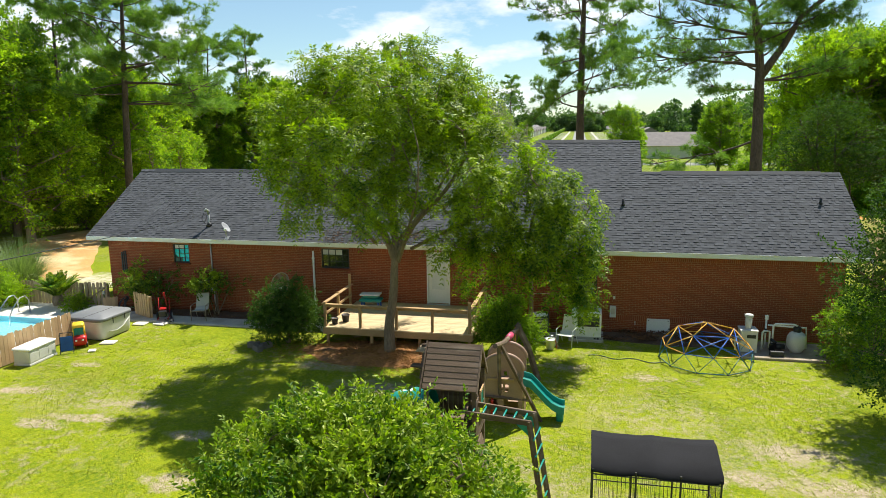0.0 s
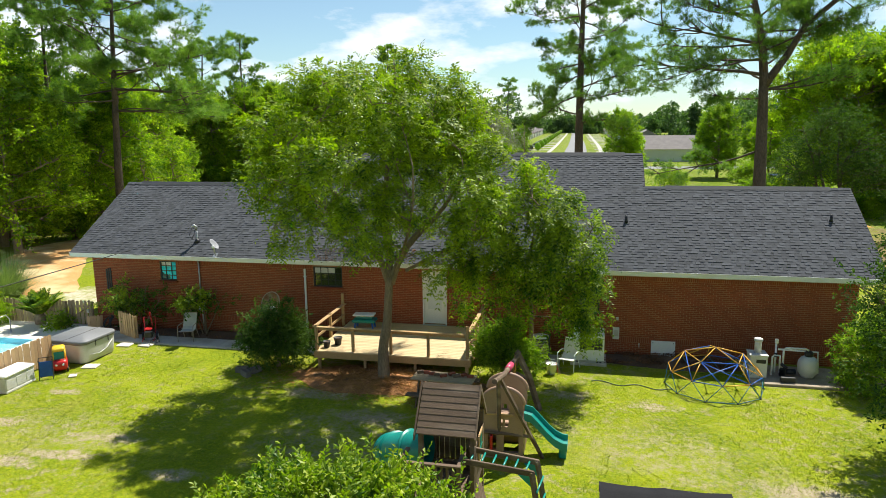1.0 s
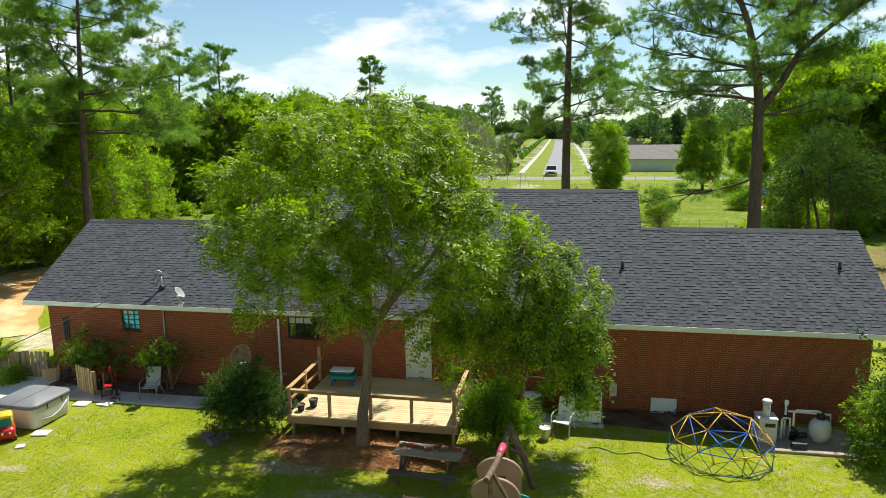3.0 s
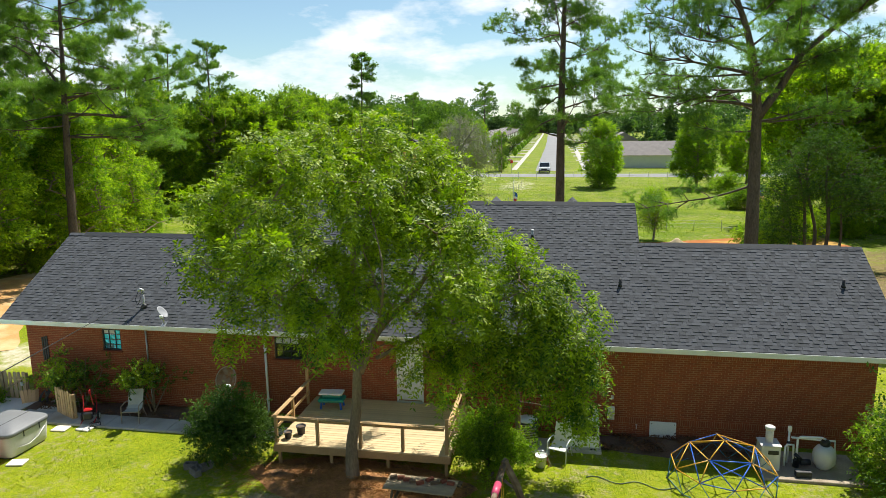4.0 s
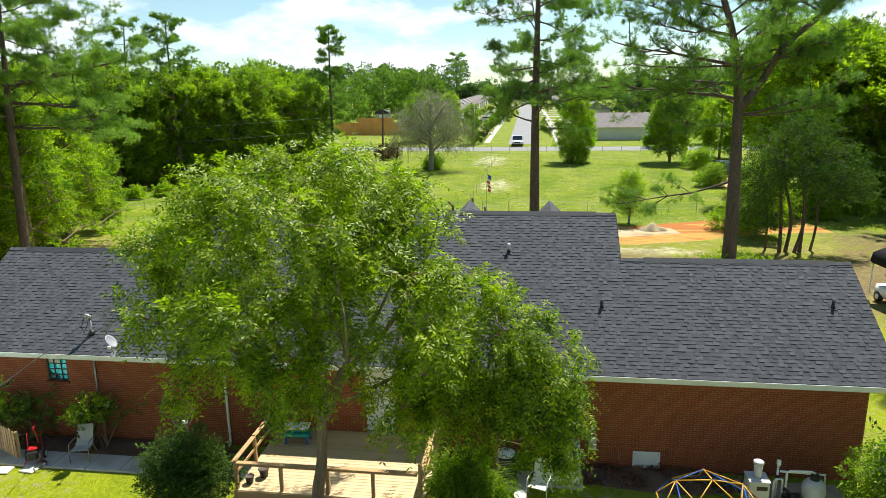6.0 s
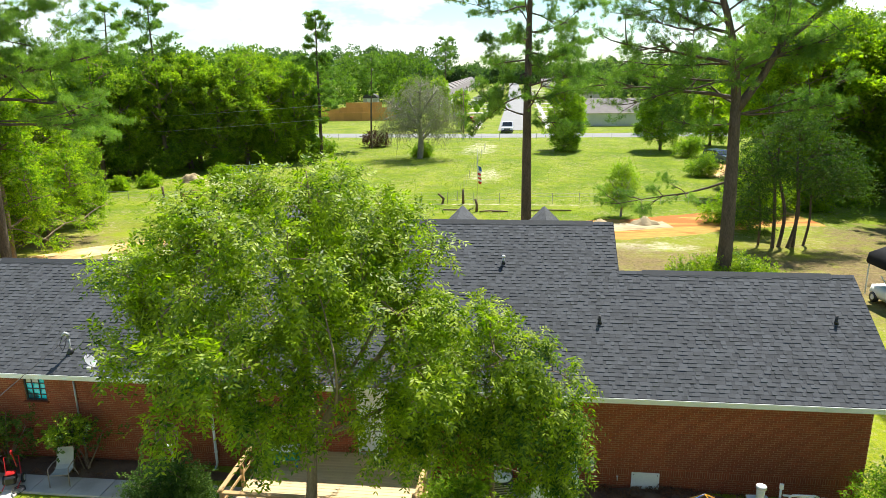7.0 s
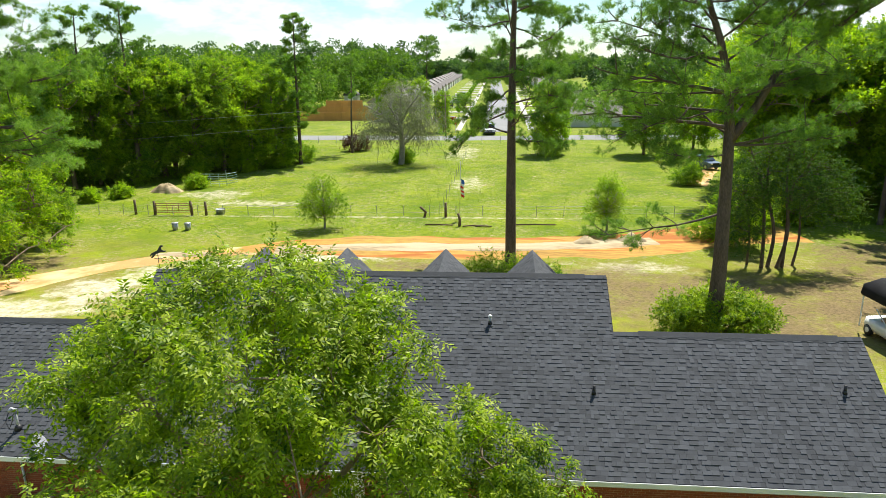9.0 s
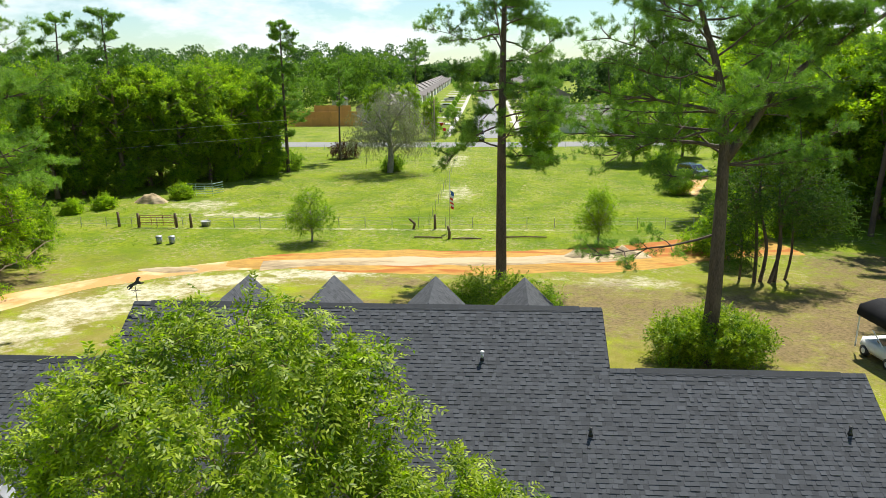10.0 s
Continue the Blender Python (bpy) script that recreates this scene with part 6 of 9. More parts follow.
def dome(at, r, h):
    d = thing("climbing_dome", "blue and yellow tubular climbing dome on the lawn", "climbing frame", at)
    rings = [(r, 0.02, 10, 0.0), (r * 0.95, h * 0.42, 10, 0.5), (r * 0.62, h * 0.80, 5, 0.25), (0.0, h, 1, 0)]
    pts = []
    for rr, z, n, o in rings:
        pts.append([Vector((rr * math.cos(2 * math.pi * (k + o) / n), rr * math.sin(2 * math.pi * (k + o) / n), z)) for k in range(n)])
    bars = []
    for i, p in enumerate(pts[:3]):
        bars += [(p[k], p[(k + 1) % len(p)]) for k in range(len(p))]
    for p in pts[1]:
        for q in sorted(pts[0], key=lambda q: (q - p).length)[:2]:
            bars.append((p, q))
    for p in pts[2]:
        for q in sorted(pts[1], key=lambda q: (q - p).length)[:4]:
            bars.append((p, q))
        bars.append((p, pts[3][0]))
    for i, (a, b) in enumerate(bars):
        low = a.z < 0.05 and b.z < 0.05
        foot = min(a.z, b.z) < 0.05
        part("bar", Geo().rod(a, b, 0.011 if foot else 0.015, n=7), M_dome_teal if foot else M_blue if low or i % 5 in (1, 3) else M_yellow, d, smooth=True)
    for ring in pts:
        for p in ring:
            part("joint", Geo().lathe([(0.03, -0.014), (0.04, 0), (0.03, 0.014)], p, 8), M_dark_metal, d, smooth=True)


dome((10.70, -2.42, 0), 1.45, 1.25)

# picnic table and blocks
M_block = material("dirty_block", (0.17, 0.155, 0.13), 0.95, 0.35, 4, 50, 0.4)
def picnic(at, rz):
    t = thing("picnic_table", "old weathered wooden picnic table littered with debris", "picnic table", at, rz)
    for i in range(5):
        part("top_board", Geo().box((0, -0.30 + 0.15 * i, 0.72), (1.85, 0.14, 0.038), bev=0.006), M_grey_picket, t)
    for s in (-1, 1):
        for i in range(2):
            part("bench_board", Geo().box((0, s * (0.68 + 0.14 * i), 0.42), (1.85, 0.13, 0.038), bev=0.006), M_old_wood, t)
        part("cross_beam", Geo().box((s * 0.65, 0, 0.37), (0.05, 1.6, 0.09), bev=0.005), M_old_wood, t)
        for q in (-1, 1):
            part("leg", Geo().prism([(s * 0.65 - 0.045, q * 0.62, 0), (s * 0.65 - 0.045, q * 0.72, 0), (s * 0.65 - 0.045, q * 0.34, 0.7), (s * 0.65 - 0.045, q * 0.24, 0.7)], (0.04, 0, 0)), M_old_wood, t)
    return t


picnic((2.72, -5.05, 0.0), -4)
for i in range(9):
    single("brick_rubble", Geo().box((0, 0, 0.045), (random.uniform(0.14, 0.24), 0.10, 0.08), bev=0.012), M_brick_plain if i % 3 else M_old_wood, "loose brick lying on the picnic table", "brick", (1.95 + 0.19 * i + random.uniform(-0.03, 0.03), -4.9 - 0.013 * i + random.uniform(-0.14, 0.14), 0.742), random.uniform(-60, 60), group="loose bricks on the table")
for i, (x, y, rz) in enumerate(((-4.4, -4.0, 10), (-4.1, -4.3, -35), (-3.95, -3.95, 60))):
    b = thing("concrete_block", "grey hollow concrete block lying by the bush", "concrete block", (x, y, 0), rz, group="concrete blocks")
    for s in (-1, 1):
        part("face_shell", Geo().box((0, s * 0.08, 0.1), (0.39, 0.035, 0.19), bev=0.006), M_block, b)
    for s in (-0.177, 0, 0.177):
        part("web", Geo().box((s, 0, 0.1), (0.036, 0.125, 0.19)), M_block, b)

# playset
ps = thing("playset", "weathered wooden play tower with swing beam, teal slides and monkey bars", "playset", (0, 0, 0))
TX0, TX1, TY0, TY1 = 3.72, 4.72, -11.85, -10.75
for x in (TX0, TX1):
    for y in (TY0, TY1):
        part("post", Geo().box((x, y, 1.2), (0.09, 0.09, 2.4), bev=0.008), M_old_wood, ps)
for i in range(8):
    part("floor_board", Geo().box(((TX0 + TX1) / 2, TY0 + 0.07 + 0.14 * i, 1.2), (1.1, 0.13, 0.03), bev=0.004), M_old_wood, ps)
ridge, eave, yr_, ye_ = 3.10, 2.33, -11.30, -11.98
for side in (0, 1):
    for i in range(8):
        u0, u1 = i / 8, (i + 1) / 8
        ya, yb = (ye_ + (yr_ - ye_) * u for u in (u0, u1))
        za, zb = (eave + (ridge - eave) * u for u in (u0, u1))
        if side:
            ya, yb = 2 * yr_ - ya, 2 * yr_ - yb
        part("roof_board", Geo().prism([(3.66, ya, za + 0.012), (3.66, yb, zb + 0.002), (3.66, yb, zb - 0.012), (3.66, ya, za - 0.012)], (1.12, 0, 0)), M_old_wood, ps)
for x in (3.63, 4.80):
    for s in (0, 1):
        yo = ye_ - 0.03 if s == 0 else 2 * yr_ - ye_ + 0.03
        part("bargeboard", Geo().prism([(x - 0.02, yo, eave - 0.02), (x - 0.02, yr_, ridge + 0.03), (x - 0.02, yr_, ridge - 0.09), (x - 0.02, yo, eave - 0.13)], (0.03, 0, 0)), M_old_wood, ps)
for i in range(9):
    part("wall_board", Geo().box((4.76, TY0 + 0.1 + i * 0.12, 1.65), (0.02, 0.11, 0.85), bev=0.004), M_old_wood, ps)
    part("wall_board", Geo().box((TX0 + 0.05 + i * 0.112, TY1 + 0.05, 1.75), (0.105, 0.02, 1.15), bev=0.004), M_old_wood, ps)
wf = Geo()
for s in (-1, 1):
    wf.box((4.79, -11.3 + s * 0.2, 1.85), (0.03, 0.05, 0.6)).box((4.79, -11.3, 1.85 + s * 0.29), (0.03, 0.4, 0.05))
part("toy_window_frame", wf, M_rail_wood, ps)
part("toy_window", Geo().box((4.785, -11.3, 1.85), (0.015, 0.36, 0.54)).box((4.80, -11.3, 1.85), (0.01, 0.02, 0.54)).box((4.80, -11.3, 1.85), (0.01, 0.36, 0.02)), M_teal, ps)
# porch rail in front of the tower
for x in (3.45, 4.55):
    part("porch_post", Geo().box((x, -12.35, 0.98), (0.08, 0.08, 1.95), bev=0.006), M_old_wood, ps)
part("porch_rail", Geo().box((4.0, -12.35, 1.93), (1.2, 0.09, 0.04), bev=0.006), M_old_wood, ps)
part("porch_rail", Geo().box((4.0, -12.35, 1.32), (1.2, 0.04, 0.09), bev=0.006), M_old_wood, ps)
for x in (3.45, 4.55):
    part("side_rail", Geo().box((x, -12.1, 1.93), (0.09, 0.6, 0.04), bev=0.006), M_old_wood, ps)
for i in range(9):
    part("baluster", Geo().box((3.55 + 0.112 * i, -12.35, 1.62), (0.05, 0.025, 0.6), bev=0.004), M_old_wood, ps)
for i in range(4):
    part("porch_board", Geo().box((4.0, -12.3 + 0.13 * i, 1.2), (1.15, 0.12, 0.03)), M_old_wood, ps)
# monkey bars
MB = [((4.60, -12.15, 1.95), (5.92, -12.38, 1.95)), ((4.62, -11.65, 1.95), (5.98, -11.95, 1.95))]
for a, b in MB:
    a, b = Vector(a), Vector(b)
    m = Matrix.Translation((a + b) / 2) @ (b - a).to_track_quat("X", "Z").to_matrix().to_4x4()
    part("ladder_beam", Geo().box((0, 0, 0), ((b - a).length, 0.05, 0.11), bev=0.008, m=m), M_old_wood, ps)
    part("ladder_leg", Geo().tube([b + Vector((-0.04, 0, 0.03)), b + Vector((0.28, 0.02 + (0.1 if b.y > -12.1 else -0.18), -1.95))], 0.055, 4), M_old_wood, ps)
    part("corner_brace", Geo().prism([b + Vector((-0.28, 0, -0.05)), b + Vector((-0.02, 0, -0.05)), b + Vector((0.06, 0, -0.36))], (0, 0.03, 0)), M_teal, ps)
for i in range(6):
    u = (i + 0.6) / 6.4
    part("rung", Geo().rod(Vector(MB[0][0]).lerp(Vector(MB[0][1]), u), Vector(MB[1][0]).lerp(Vector(MB[1][1]), u), 0.02, n=8), M_teal, ps, smooth=True)
for i in range(5):
    z = 0.3 + 0.34 * i
    part("ladder_rung", Geo().rod((6.14 - 0.04 * i, -12.5, z), (6.22 - 0.04 * i, -11.9, z), 0.018, n=8), M_teal, ps, smooth=True)
# climbing wall
for i in range(6):
    part("climb_board", Geo().box((4.95, -11.6, 0.1 + 0.17 * i), (0.03, 0.7, 0.16), m=Matrix.Translation((5.02 - 0.05 * i, -11.5, 0.1 + 0.18 * i)) @ Matrix.Rotation(radians(-16), 4, "Y") @ Matrix.Translation((0, 0, 0))), M_old_wood, ps)
# swing beam and A frame
part("swing_beam", Geo().tube([(4.80, -9.35, 2.42), (4.84, -8.0, 2.06), (4.92, -5.45, 1.66)], 0.062, 8), M_old_wood, ps)
part("beam_sleeve", Geo().tube([(4.86, -7.3, 1.95), (4.88, -6.7, 1.86)], 0.085, 14), M_pink, ps, "pink beam sleeve", True)
part("frame_leg", Geo().tube([(4.90, -5.4, 1.76), (5.22, -5.36, 1.1), (5.54, -5.22, 0)], 0.09, 4), M_old_wood, ps)
part("frame_leg", Geo().tube([(4.94, -5.4, 1.76), (4.74, -4.85, 1.0), (4.62, -4.2, 0)], 0.09, 4), M_old_wood, ps)
part("frame_tie", Geo().rod((5.2, -5.3, 0.95), (4.72, -4.75, 0.95), 0.05, n=4), M_old_wood, ps)
part("beam_brace", Geo().tube([(4.84, -8.6, 2.2), (5.82, -8.05, 0.0)], 0.05, 4), M_old_wood, ps)
part("beam_post", Geo().rod((4.80, -8.7, 2.25), (4.76, -8.0, 0.0), 0.05, n=4), M_old_wood, ps)
part("cross_tie", Geo().rod((4.2, -8.35, 0.72), (5.55, -8.2, 0.62), 0.04, n=4), M_old_wood, ps)
for y in (-6.3, -5.95):
    part("swing_chain", Geo().rod((4.9, y, 1.85), (4.98, y, 0.5), 0.008, n=4), M_yellow, ps)
part("swing_seat", Geo().box((4.98, -6.12, 0.48), (0.2, 0.42, 0.03), bev=0.01), M_black, ps)
# tube slide
arc = [(3.70, -11.2, 1.62), (3.35, -11.15, 1.58), (2.98, -10.98, 1.42), (2.74, -10.6, 1.18), (2.68, -10.1, 0.92), (2.72, -9.6, 0.66), (2.76, -9.2, 0.48)]
part("tube_slide", Geo().tube(arc, 0.36, 20, False), M_teal, ps, "closed teal tube slide", True)
for i in (1, 2, 3, 4, 5):
    a, b = Vector(arc[i]), Vector(arc[i + 1])
    d = (b - a).normalized() * 0.02
    part("tube_flange", Geo().tube([a - d, a + d], 0.40, 20), M_teal, ps, smooth=True)
part("slide_exit", Geo().tube([(2.76, -9.2, 0.48), (2.78, -8.8, 0.30), (2.8, -8.4, 0.22)], [0.36, 0.3, 0.24], 16), M_teal, ps, smooth=True)

# moulded play castle with a slide
pc = thing("play_castle", "moulded brown plastic play castle with a teal wavy slide", "play house", (4.86, -7.75, 0))


pc.scale = (0.92, 0.92, 0.95)


def arch_wall(w, h, t, holes):
    """A panel with a round top and openings (rounded boxes) given as (x, z, w, h)."""
    n = 14
    g = Geo()
    outer = [(-w / 2, 0), (w / 2, 0)] + [(w / 2 * math.cos(math.pi * k / n), h - w * 0.38 + w * 0.38 * math.sin(math.pi * k / n)) for k in range(n + 1)]
    strips = sorted({-w / 2, w / 2, *(a - c / 2 for a, b, c, d in holes), *(a + c / 2 for a, b, c, d in holes)} | {w / 2 * math.cos(math.pi * k / n) for k in range(n + 1)})

    def top(x):
        return h - w * 0.38 + w * 0.38 * math.sqrt(max(0.0, 1 - (2 * x / w) ** 2))
    for x0, x1 in zip(strips, strips[1:]):
        if x1 - x0 < 1e-4:
            continue
        mid = (x0 + x1) / 2
        cut = sorted([(b - d / 2, b + d / 2) for a, b, c, d in holes if a - c / 2 - 1e-6 <= mid <= a + c / 2 + 1e-6])
        z = 0.0
        for lo, hi in cut + [(None, None)]:
            if lo is None:
                g.prism([(x0, -t / 2, z), (x1, -t / 2, z), (x1, -t / 2, top(x1)), (x0, -t / 2, top(x0))], (0, t, 0))
            else:
                if lo > z:
                    g.prism([(x0, -t / 2, z), (x1, -t / 2, z), (x1, -t / 2, lo), (x0, -t / 2, lo)], (0, t, 0))
                z = hi
    return g


holes = [(0.0, 1.38, 0.34, 0.26), (0.22, 0.45, 0.4, 0.52), (-0.28, 0.45, 0.22, 0.4), (-0.06, 0.98, 0.1, 0.2), (0.1, 0.98, 0.1, 0.2)]
for y, nm in ((-0.5, "front_wall"), (0.5, "back_wall")):
    g = arch_wall(1.08, 1.92, 0.09, holes)
    g.v = [(a, b + y, c) for a, b, c in g.v]
    part(nm, g, M_tan, pc)
part("arch_rim", Geo().tube([(0.54 * math.cos(math.pi * k / 16), -0.5, 1.51 + 0.41 * math.sin(math.pi * k / 16)) for k in range(17)], 0.06, 8), M_tan, pc, smooth=True)
part("arch_rim", Geo().tube([(0.54 * math.cos(math.pi * k / 16), 0.5, 1.51 + 0.41 * math.sin(math.pi * k / 16)) for k in range(17)], 0.06, 8), M_tan, pc, smooth=True)
for s in (-1, 1):
    part("side_wall", Geo().box((s * 0.5, 0, 0.45), (0.08, 0.92, 0.9), bev=0.03), M_tan, pc)
part("platform", Geo().box((0, 0, 0.93), (0.95, 0.92, 0.07), bev=0.02), M_tan, pc)
part("crossbar", Geo().rod((-0.45, -0.56, 1.22), (0.3, -0.56, 1.22), 0.035, n=8), M_rail_wood, pc)
part("toy_door", Geo().box((-0.3, -0.62, 0.4), (0.06, 0.2, 0.55), bev=0.02), M_red, pc)
sp = [(0.5, 0.0, 1.05), (0.72, 0.0, 1.0), (0.95, -0.02, 0.78), (1.15, -0.04, 0.58), (1.35, -0.06, 0.42), (1.55, -0.08, 0.34), (1.68, -0.09, 0.33)]
sec = [(-0.30, -0.06), (-0.29, 0.14), (-0.25, 0.14), (-0.24, 0.0), (0.24, 0.0), (0.25, 0.14), (0.29, 0.14), (0.30, -0.06)]
sl = Geo().add([(x, y + a, z + b) for x, y, z in sp for a, b in sec], [(i * 8 + k, i * 8 + (k + 1) % 8, i * 8 + 8 + (k + 1) % 8, i * 8 + 8 + k) for i in range(len(sp) - 1) for k in range(8)])
part("slide", sl, M_teal, pc, "wavy teal slide")
part("slide_foot", Geo().box((1.56, -0.08, 0.15), (0.2, 0.4, 0.32), bev=0.04), M_teal, pc)

# kennel
kn = thing("dog_kennel", "black wire dog kennel with a tarpaulin roof", "kennel", (0, 0, 0))
KX0, KX1, KY0, KY1, KZ = 7.08, 9.20, -13.42, -12.35, 1.72
prof = [(KY0 - 0.03, 1.66), (KY0 + 0.02, 1.75), (KY0 + 0.35, 1.82), (KY1 - 0.3, 1.94), (KY1 + 0.03, 1.90), (KY1 + 0.06, 1.70)]
tv, tf = [], []
nx = 26
for layer in (0, 1):
    for (y, z) in prof:
        for i in range(nx + 1):
            x = KX0 - 0.03 + (KX1 - KX0 + 0.06) * i / nx
            sag = -0.035 * math.sin(math.pi * ((i / nx * 2) % 1)) if 1.6 < z else 0.0
            wr = 0.02 * noise.noise(Vector((x * 2.5, y * 3, z * 3)))
            tv.append((x, y + wr, z + sag + wr - 0.012 * layer))
q = len(prof) * (nx + 1)
for layer in (0, 1):
    for j in range(len(prof) - 1):
        for i in range(nx):
            a = layer * q + j * (nx + 1) + i
            k = (a, a + 1, a + nx + 2, a + nx + 1)
            tf.append(k if layer == 0 else k[::-1])
part("tarpaulin", Geo().add(tv, tf), M_black_cloth, kn, smooth=True)
for x in (KX0, KX0 + 0.73, KX0 + 1.47, KX1):
    for y in (KY0, KY1):
        part("post", Geo().rod((x, y, 0), (x, y, 1.70 if y < -13 else 1.88), 0.018, n=6), M_dark_metal, kn)
for z in (0.06, 0.9, 1.6):
    for y in (KY0, KY1):
        part("rail", Geo().rod((KX0, y, z), (KX1, y, z), 0.012, n=5), M_dark_metal, kn)
    for x in (KX0, KX1):
        part("rail", Geo().rod((x, KY0, z), (x, KY1, z), 0.012, n=5), M_dark_metal, kn)
wires = Geo()
for k in range(int((KX1 - KX0) / 0.07)):
    for y in (KY0, KY1):
        wires.rod((KX0 + 0.07 * k, y, 0.05), (KX0 + 0.07 * k, y, 1.65), 0.0035, n=3)
for k in range(int((KY1 - KY0) / 0.07)):
    for x in (KX0, KX1):
        wires.rod((x, KY0 + 0.07 * k, 0.05), (x, KY0 + 0.07 * k, 1.65), 0.0035, n=3)
part("wire_mesh", wires, M_dark_metal, kn, kind="stuff")
db = thing("dog_house", "black domed plastic dog house inside the kennel", "dog house", (8.6, -13.1, 0), 10)
part("shell", Geo().lathe([(0.46, 0), (0.46, 0.3), (0.40, 0.5), (0.26, 0.64), (0.05, 0.7)], (0, 0, 0), 20), M_black, db, smooth=True)
part("doorway", Geo().tube([(0, -0.44, 0.24), (0, -0.5, 0.24)], 0.19, 14), M_dark_metal, db)


# ---- pool side ----
basin = thing("swimming_pool", "turquoise swimming pool behind the picket fence", "swimming pool", (0, 0, 0), kind="structure")
bx = Geo()
px, py = (POOL[0] + POOL[1]) / 2, (POOL[2] + POOL[3]) / 2
bx.box((px, py, -1.45), (POOL[1] - POOL[0], POOL[3] - POOL[2], 0.1))
for s in (0, 1):
    bx.box((px, POOL[2 + s] + (0.05 if s == 0 else -0.05), -0.68), (POOL[1] - POOL[0], 0.1, 1.5))
    bx.box((POOL[s] + (0.05 if s == 0 else -0.05), py, -0.68), (0.1, POOL[3] - POOL[2] - 0.2, 1.5))
for i in range(3):
    bx.box((POOL[1] - 0.25 - 0.3 * i, -3.3, -0.3 - 0.25 * i), (0.32, 1.6, 0.1))
part("basin", bx, material("pool_plaster", (0.35, 0.72, 0.80), 0.6, 0.08, 1, 20, 0.05), basin, "pale blue pool lining")
M_water = bpy.data.materials.new("pool_water")
M_water.use_nodes = True
m_b = M_water.node_tree.nodes["Principled BSDF"]
m_b.inputs["Base Color"].default_value, m_b.inputs["Roughness"].default_value = (0.62, 0.93, 0.97, 1), 0.03
m_b.inputs["Transmission Weight"].default_value, m_b.inputs["IOR"].default_value = 0.85, 1.33
m_n, m_bp = M_water.node_tree.nodes.new("ShaderNodeTexNoise"), M_water.node_tree.nodes.new("ShaderNodeBump")
m_n.inputs["Scale"].default_value, m_bp.inputs["Strength"].default_value = 5.0, 0.15
M_water.node_tree.links.new(m_n.outputs["Fac"], m_bp.inputs["Height"])
M_water.node_tree.links.new(m_bp.outputs[0], m_b.inputs["Normal"])
wt = part("water", Geo().box((px, py, -0.14), (POOL[1] - POOL[0] - 0.21, POOL[3] - POOL[2] - 0.21, 0.01)), M_water, basin)
wt.visible_shadow = False
cop = Geo()
for s in (0, 1):
    cop.box((px, POOL[2 + s] + (-0.12 if s == 0 else 0.12), 0.045), (POOL[1] - POOL[0] + 0.6, 0.36, 0.07), bev=0.02)
    cop.box((POOL[s] + (-0.12 if s == 0 else 0.12), py, 0.045), (0.36, POOL[3] - POOL[2] - 0.13, 0.07), bev=0.02)
part("coping", cop, M_pool_deck, basin)
apron = Geo()
apron.box((px - 0.5, -1.18, 0.01), (11.6, 1.9, 0.07)).box((-12.7, -4.6, 0.01), (1.82, 4.9, 0.07)).box((-11.6, -1.2, 0.01), (1.0, 2.1, 0.068)).box((px, -7.4, 0.01), (9.0, 1.0, 0.07))
tagged(part("pool_deck", apron, M_pool_deck), "pale sunlit concrete deck round the pool", "pavement", kind="structure")
for y0 in (-2.0,):
    lad = thing("pool_ladder", "bent stainless steel pool handrail", "handrail", (-16.0, y0, 0.05))
    for x in (-0.28, 0.28):
        part("rail", Geo().tube([(x, 0.28, 0), (x, 0.28, 0.55), (x, 0.12, 0.76), (x, -0.15, 0.74), (x, -0.5, 0.45), (x, -0.75, 0.1), (x, -0.78, -0.3)], 0.024, 10), M_steel, lad, smooth=True)
        part("escutcheon", Geo().lathe([(0.055, 0), (0.04, 0.025)], (x, 0.28, 0), 12), M_steel, lad)

picket_cache = {}


def picket_mesh(h, w, mat):
    key = (round(h, 2), w, mat.name)
    if key not in picket_cache:
        g = Geo().prism([(-w / 2, -0.009, 0), (w / 2, -0.009, 0), (w / 2, -0.009, h - 0.045), (w / 2 - 0.03, -0.009, h), (-w / 2 + 0.03, -0.009, h), (-w / 2, -0.009, h - 0.045)], (0, 0.018, 0))
        picket_cache[key] = g.mesh("picket")
        picket_cache[key].materials.append(mat)
    return picket_cache[key]


def fence(name, a, b, h, mat, label, gap=0.0, w=0.135, posts=2.4, z=0.02, category="fence"):
    a, b = Vector((*a, z)), Vector((*b, z))
    ln = (b - a).length
    rz = math.degrees(math.atan2(b.y - a.y, b.x - a.x))
    f = thing(name, label, category, a, rz, group="picket fences")
    n = int(ln / (w + gap))
    for i in range(n):
        p = new("picket", picket_mesh(h + [0, 0.02, -0.02, 0.01][i % 4], w, mat))
        p.parent = f
        p.matrix_basis = pose((i + 0.5) * ln / n, 0, 0.03, 0, random.uniform(-1.2, 1.2), 0)
    for zz in (0.28, h - 0.22):
        part("rail", Geo().box((ln / 2, 0.03, zz), (ln, 0.038, 0.085), bev=0.005), mat, f)
    k = max(1, round(ln / posts))
    for i in range(k + 1):
        part("post", Geo().box((min(max(ln * i / k, 0.05), ln - 0.05), 0.09, h / 2 - 0.05), (0.088, 0.088, h + 0.05), bev=0.008), mat, f)
    return f


fence("picket_fence", (-11.50, -7.5), (-11.36, -4.40), 1.0, M_picket, "new cedar picket fence beside the pool", 0.012)
fence("picket_fence", (-9.25, -9.85), (-13.8, -9.9), 1.0, M_picket, "cedar picket fence at the edge of the lawn", 0.012)
fence("back_fence", (-17.4, -0.30), (-14.35, -0.27), 1.0, M_grey_picket, "weathered grey picket fence behind the pool", 0.02)
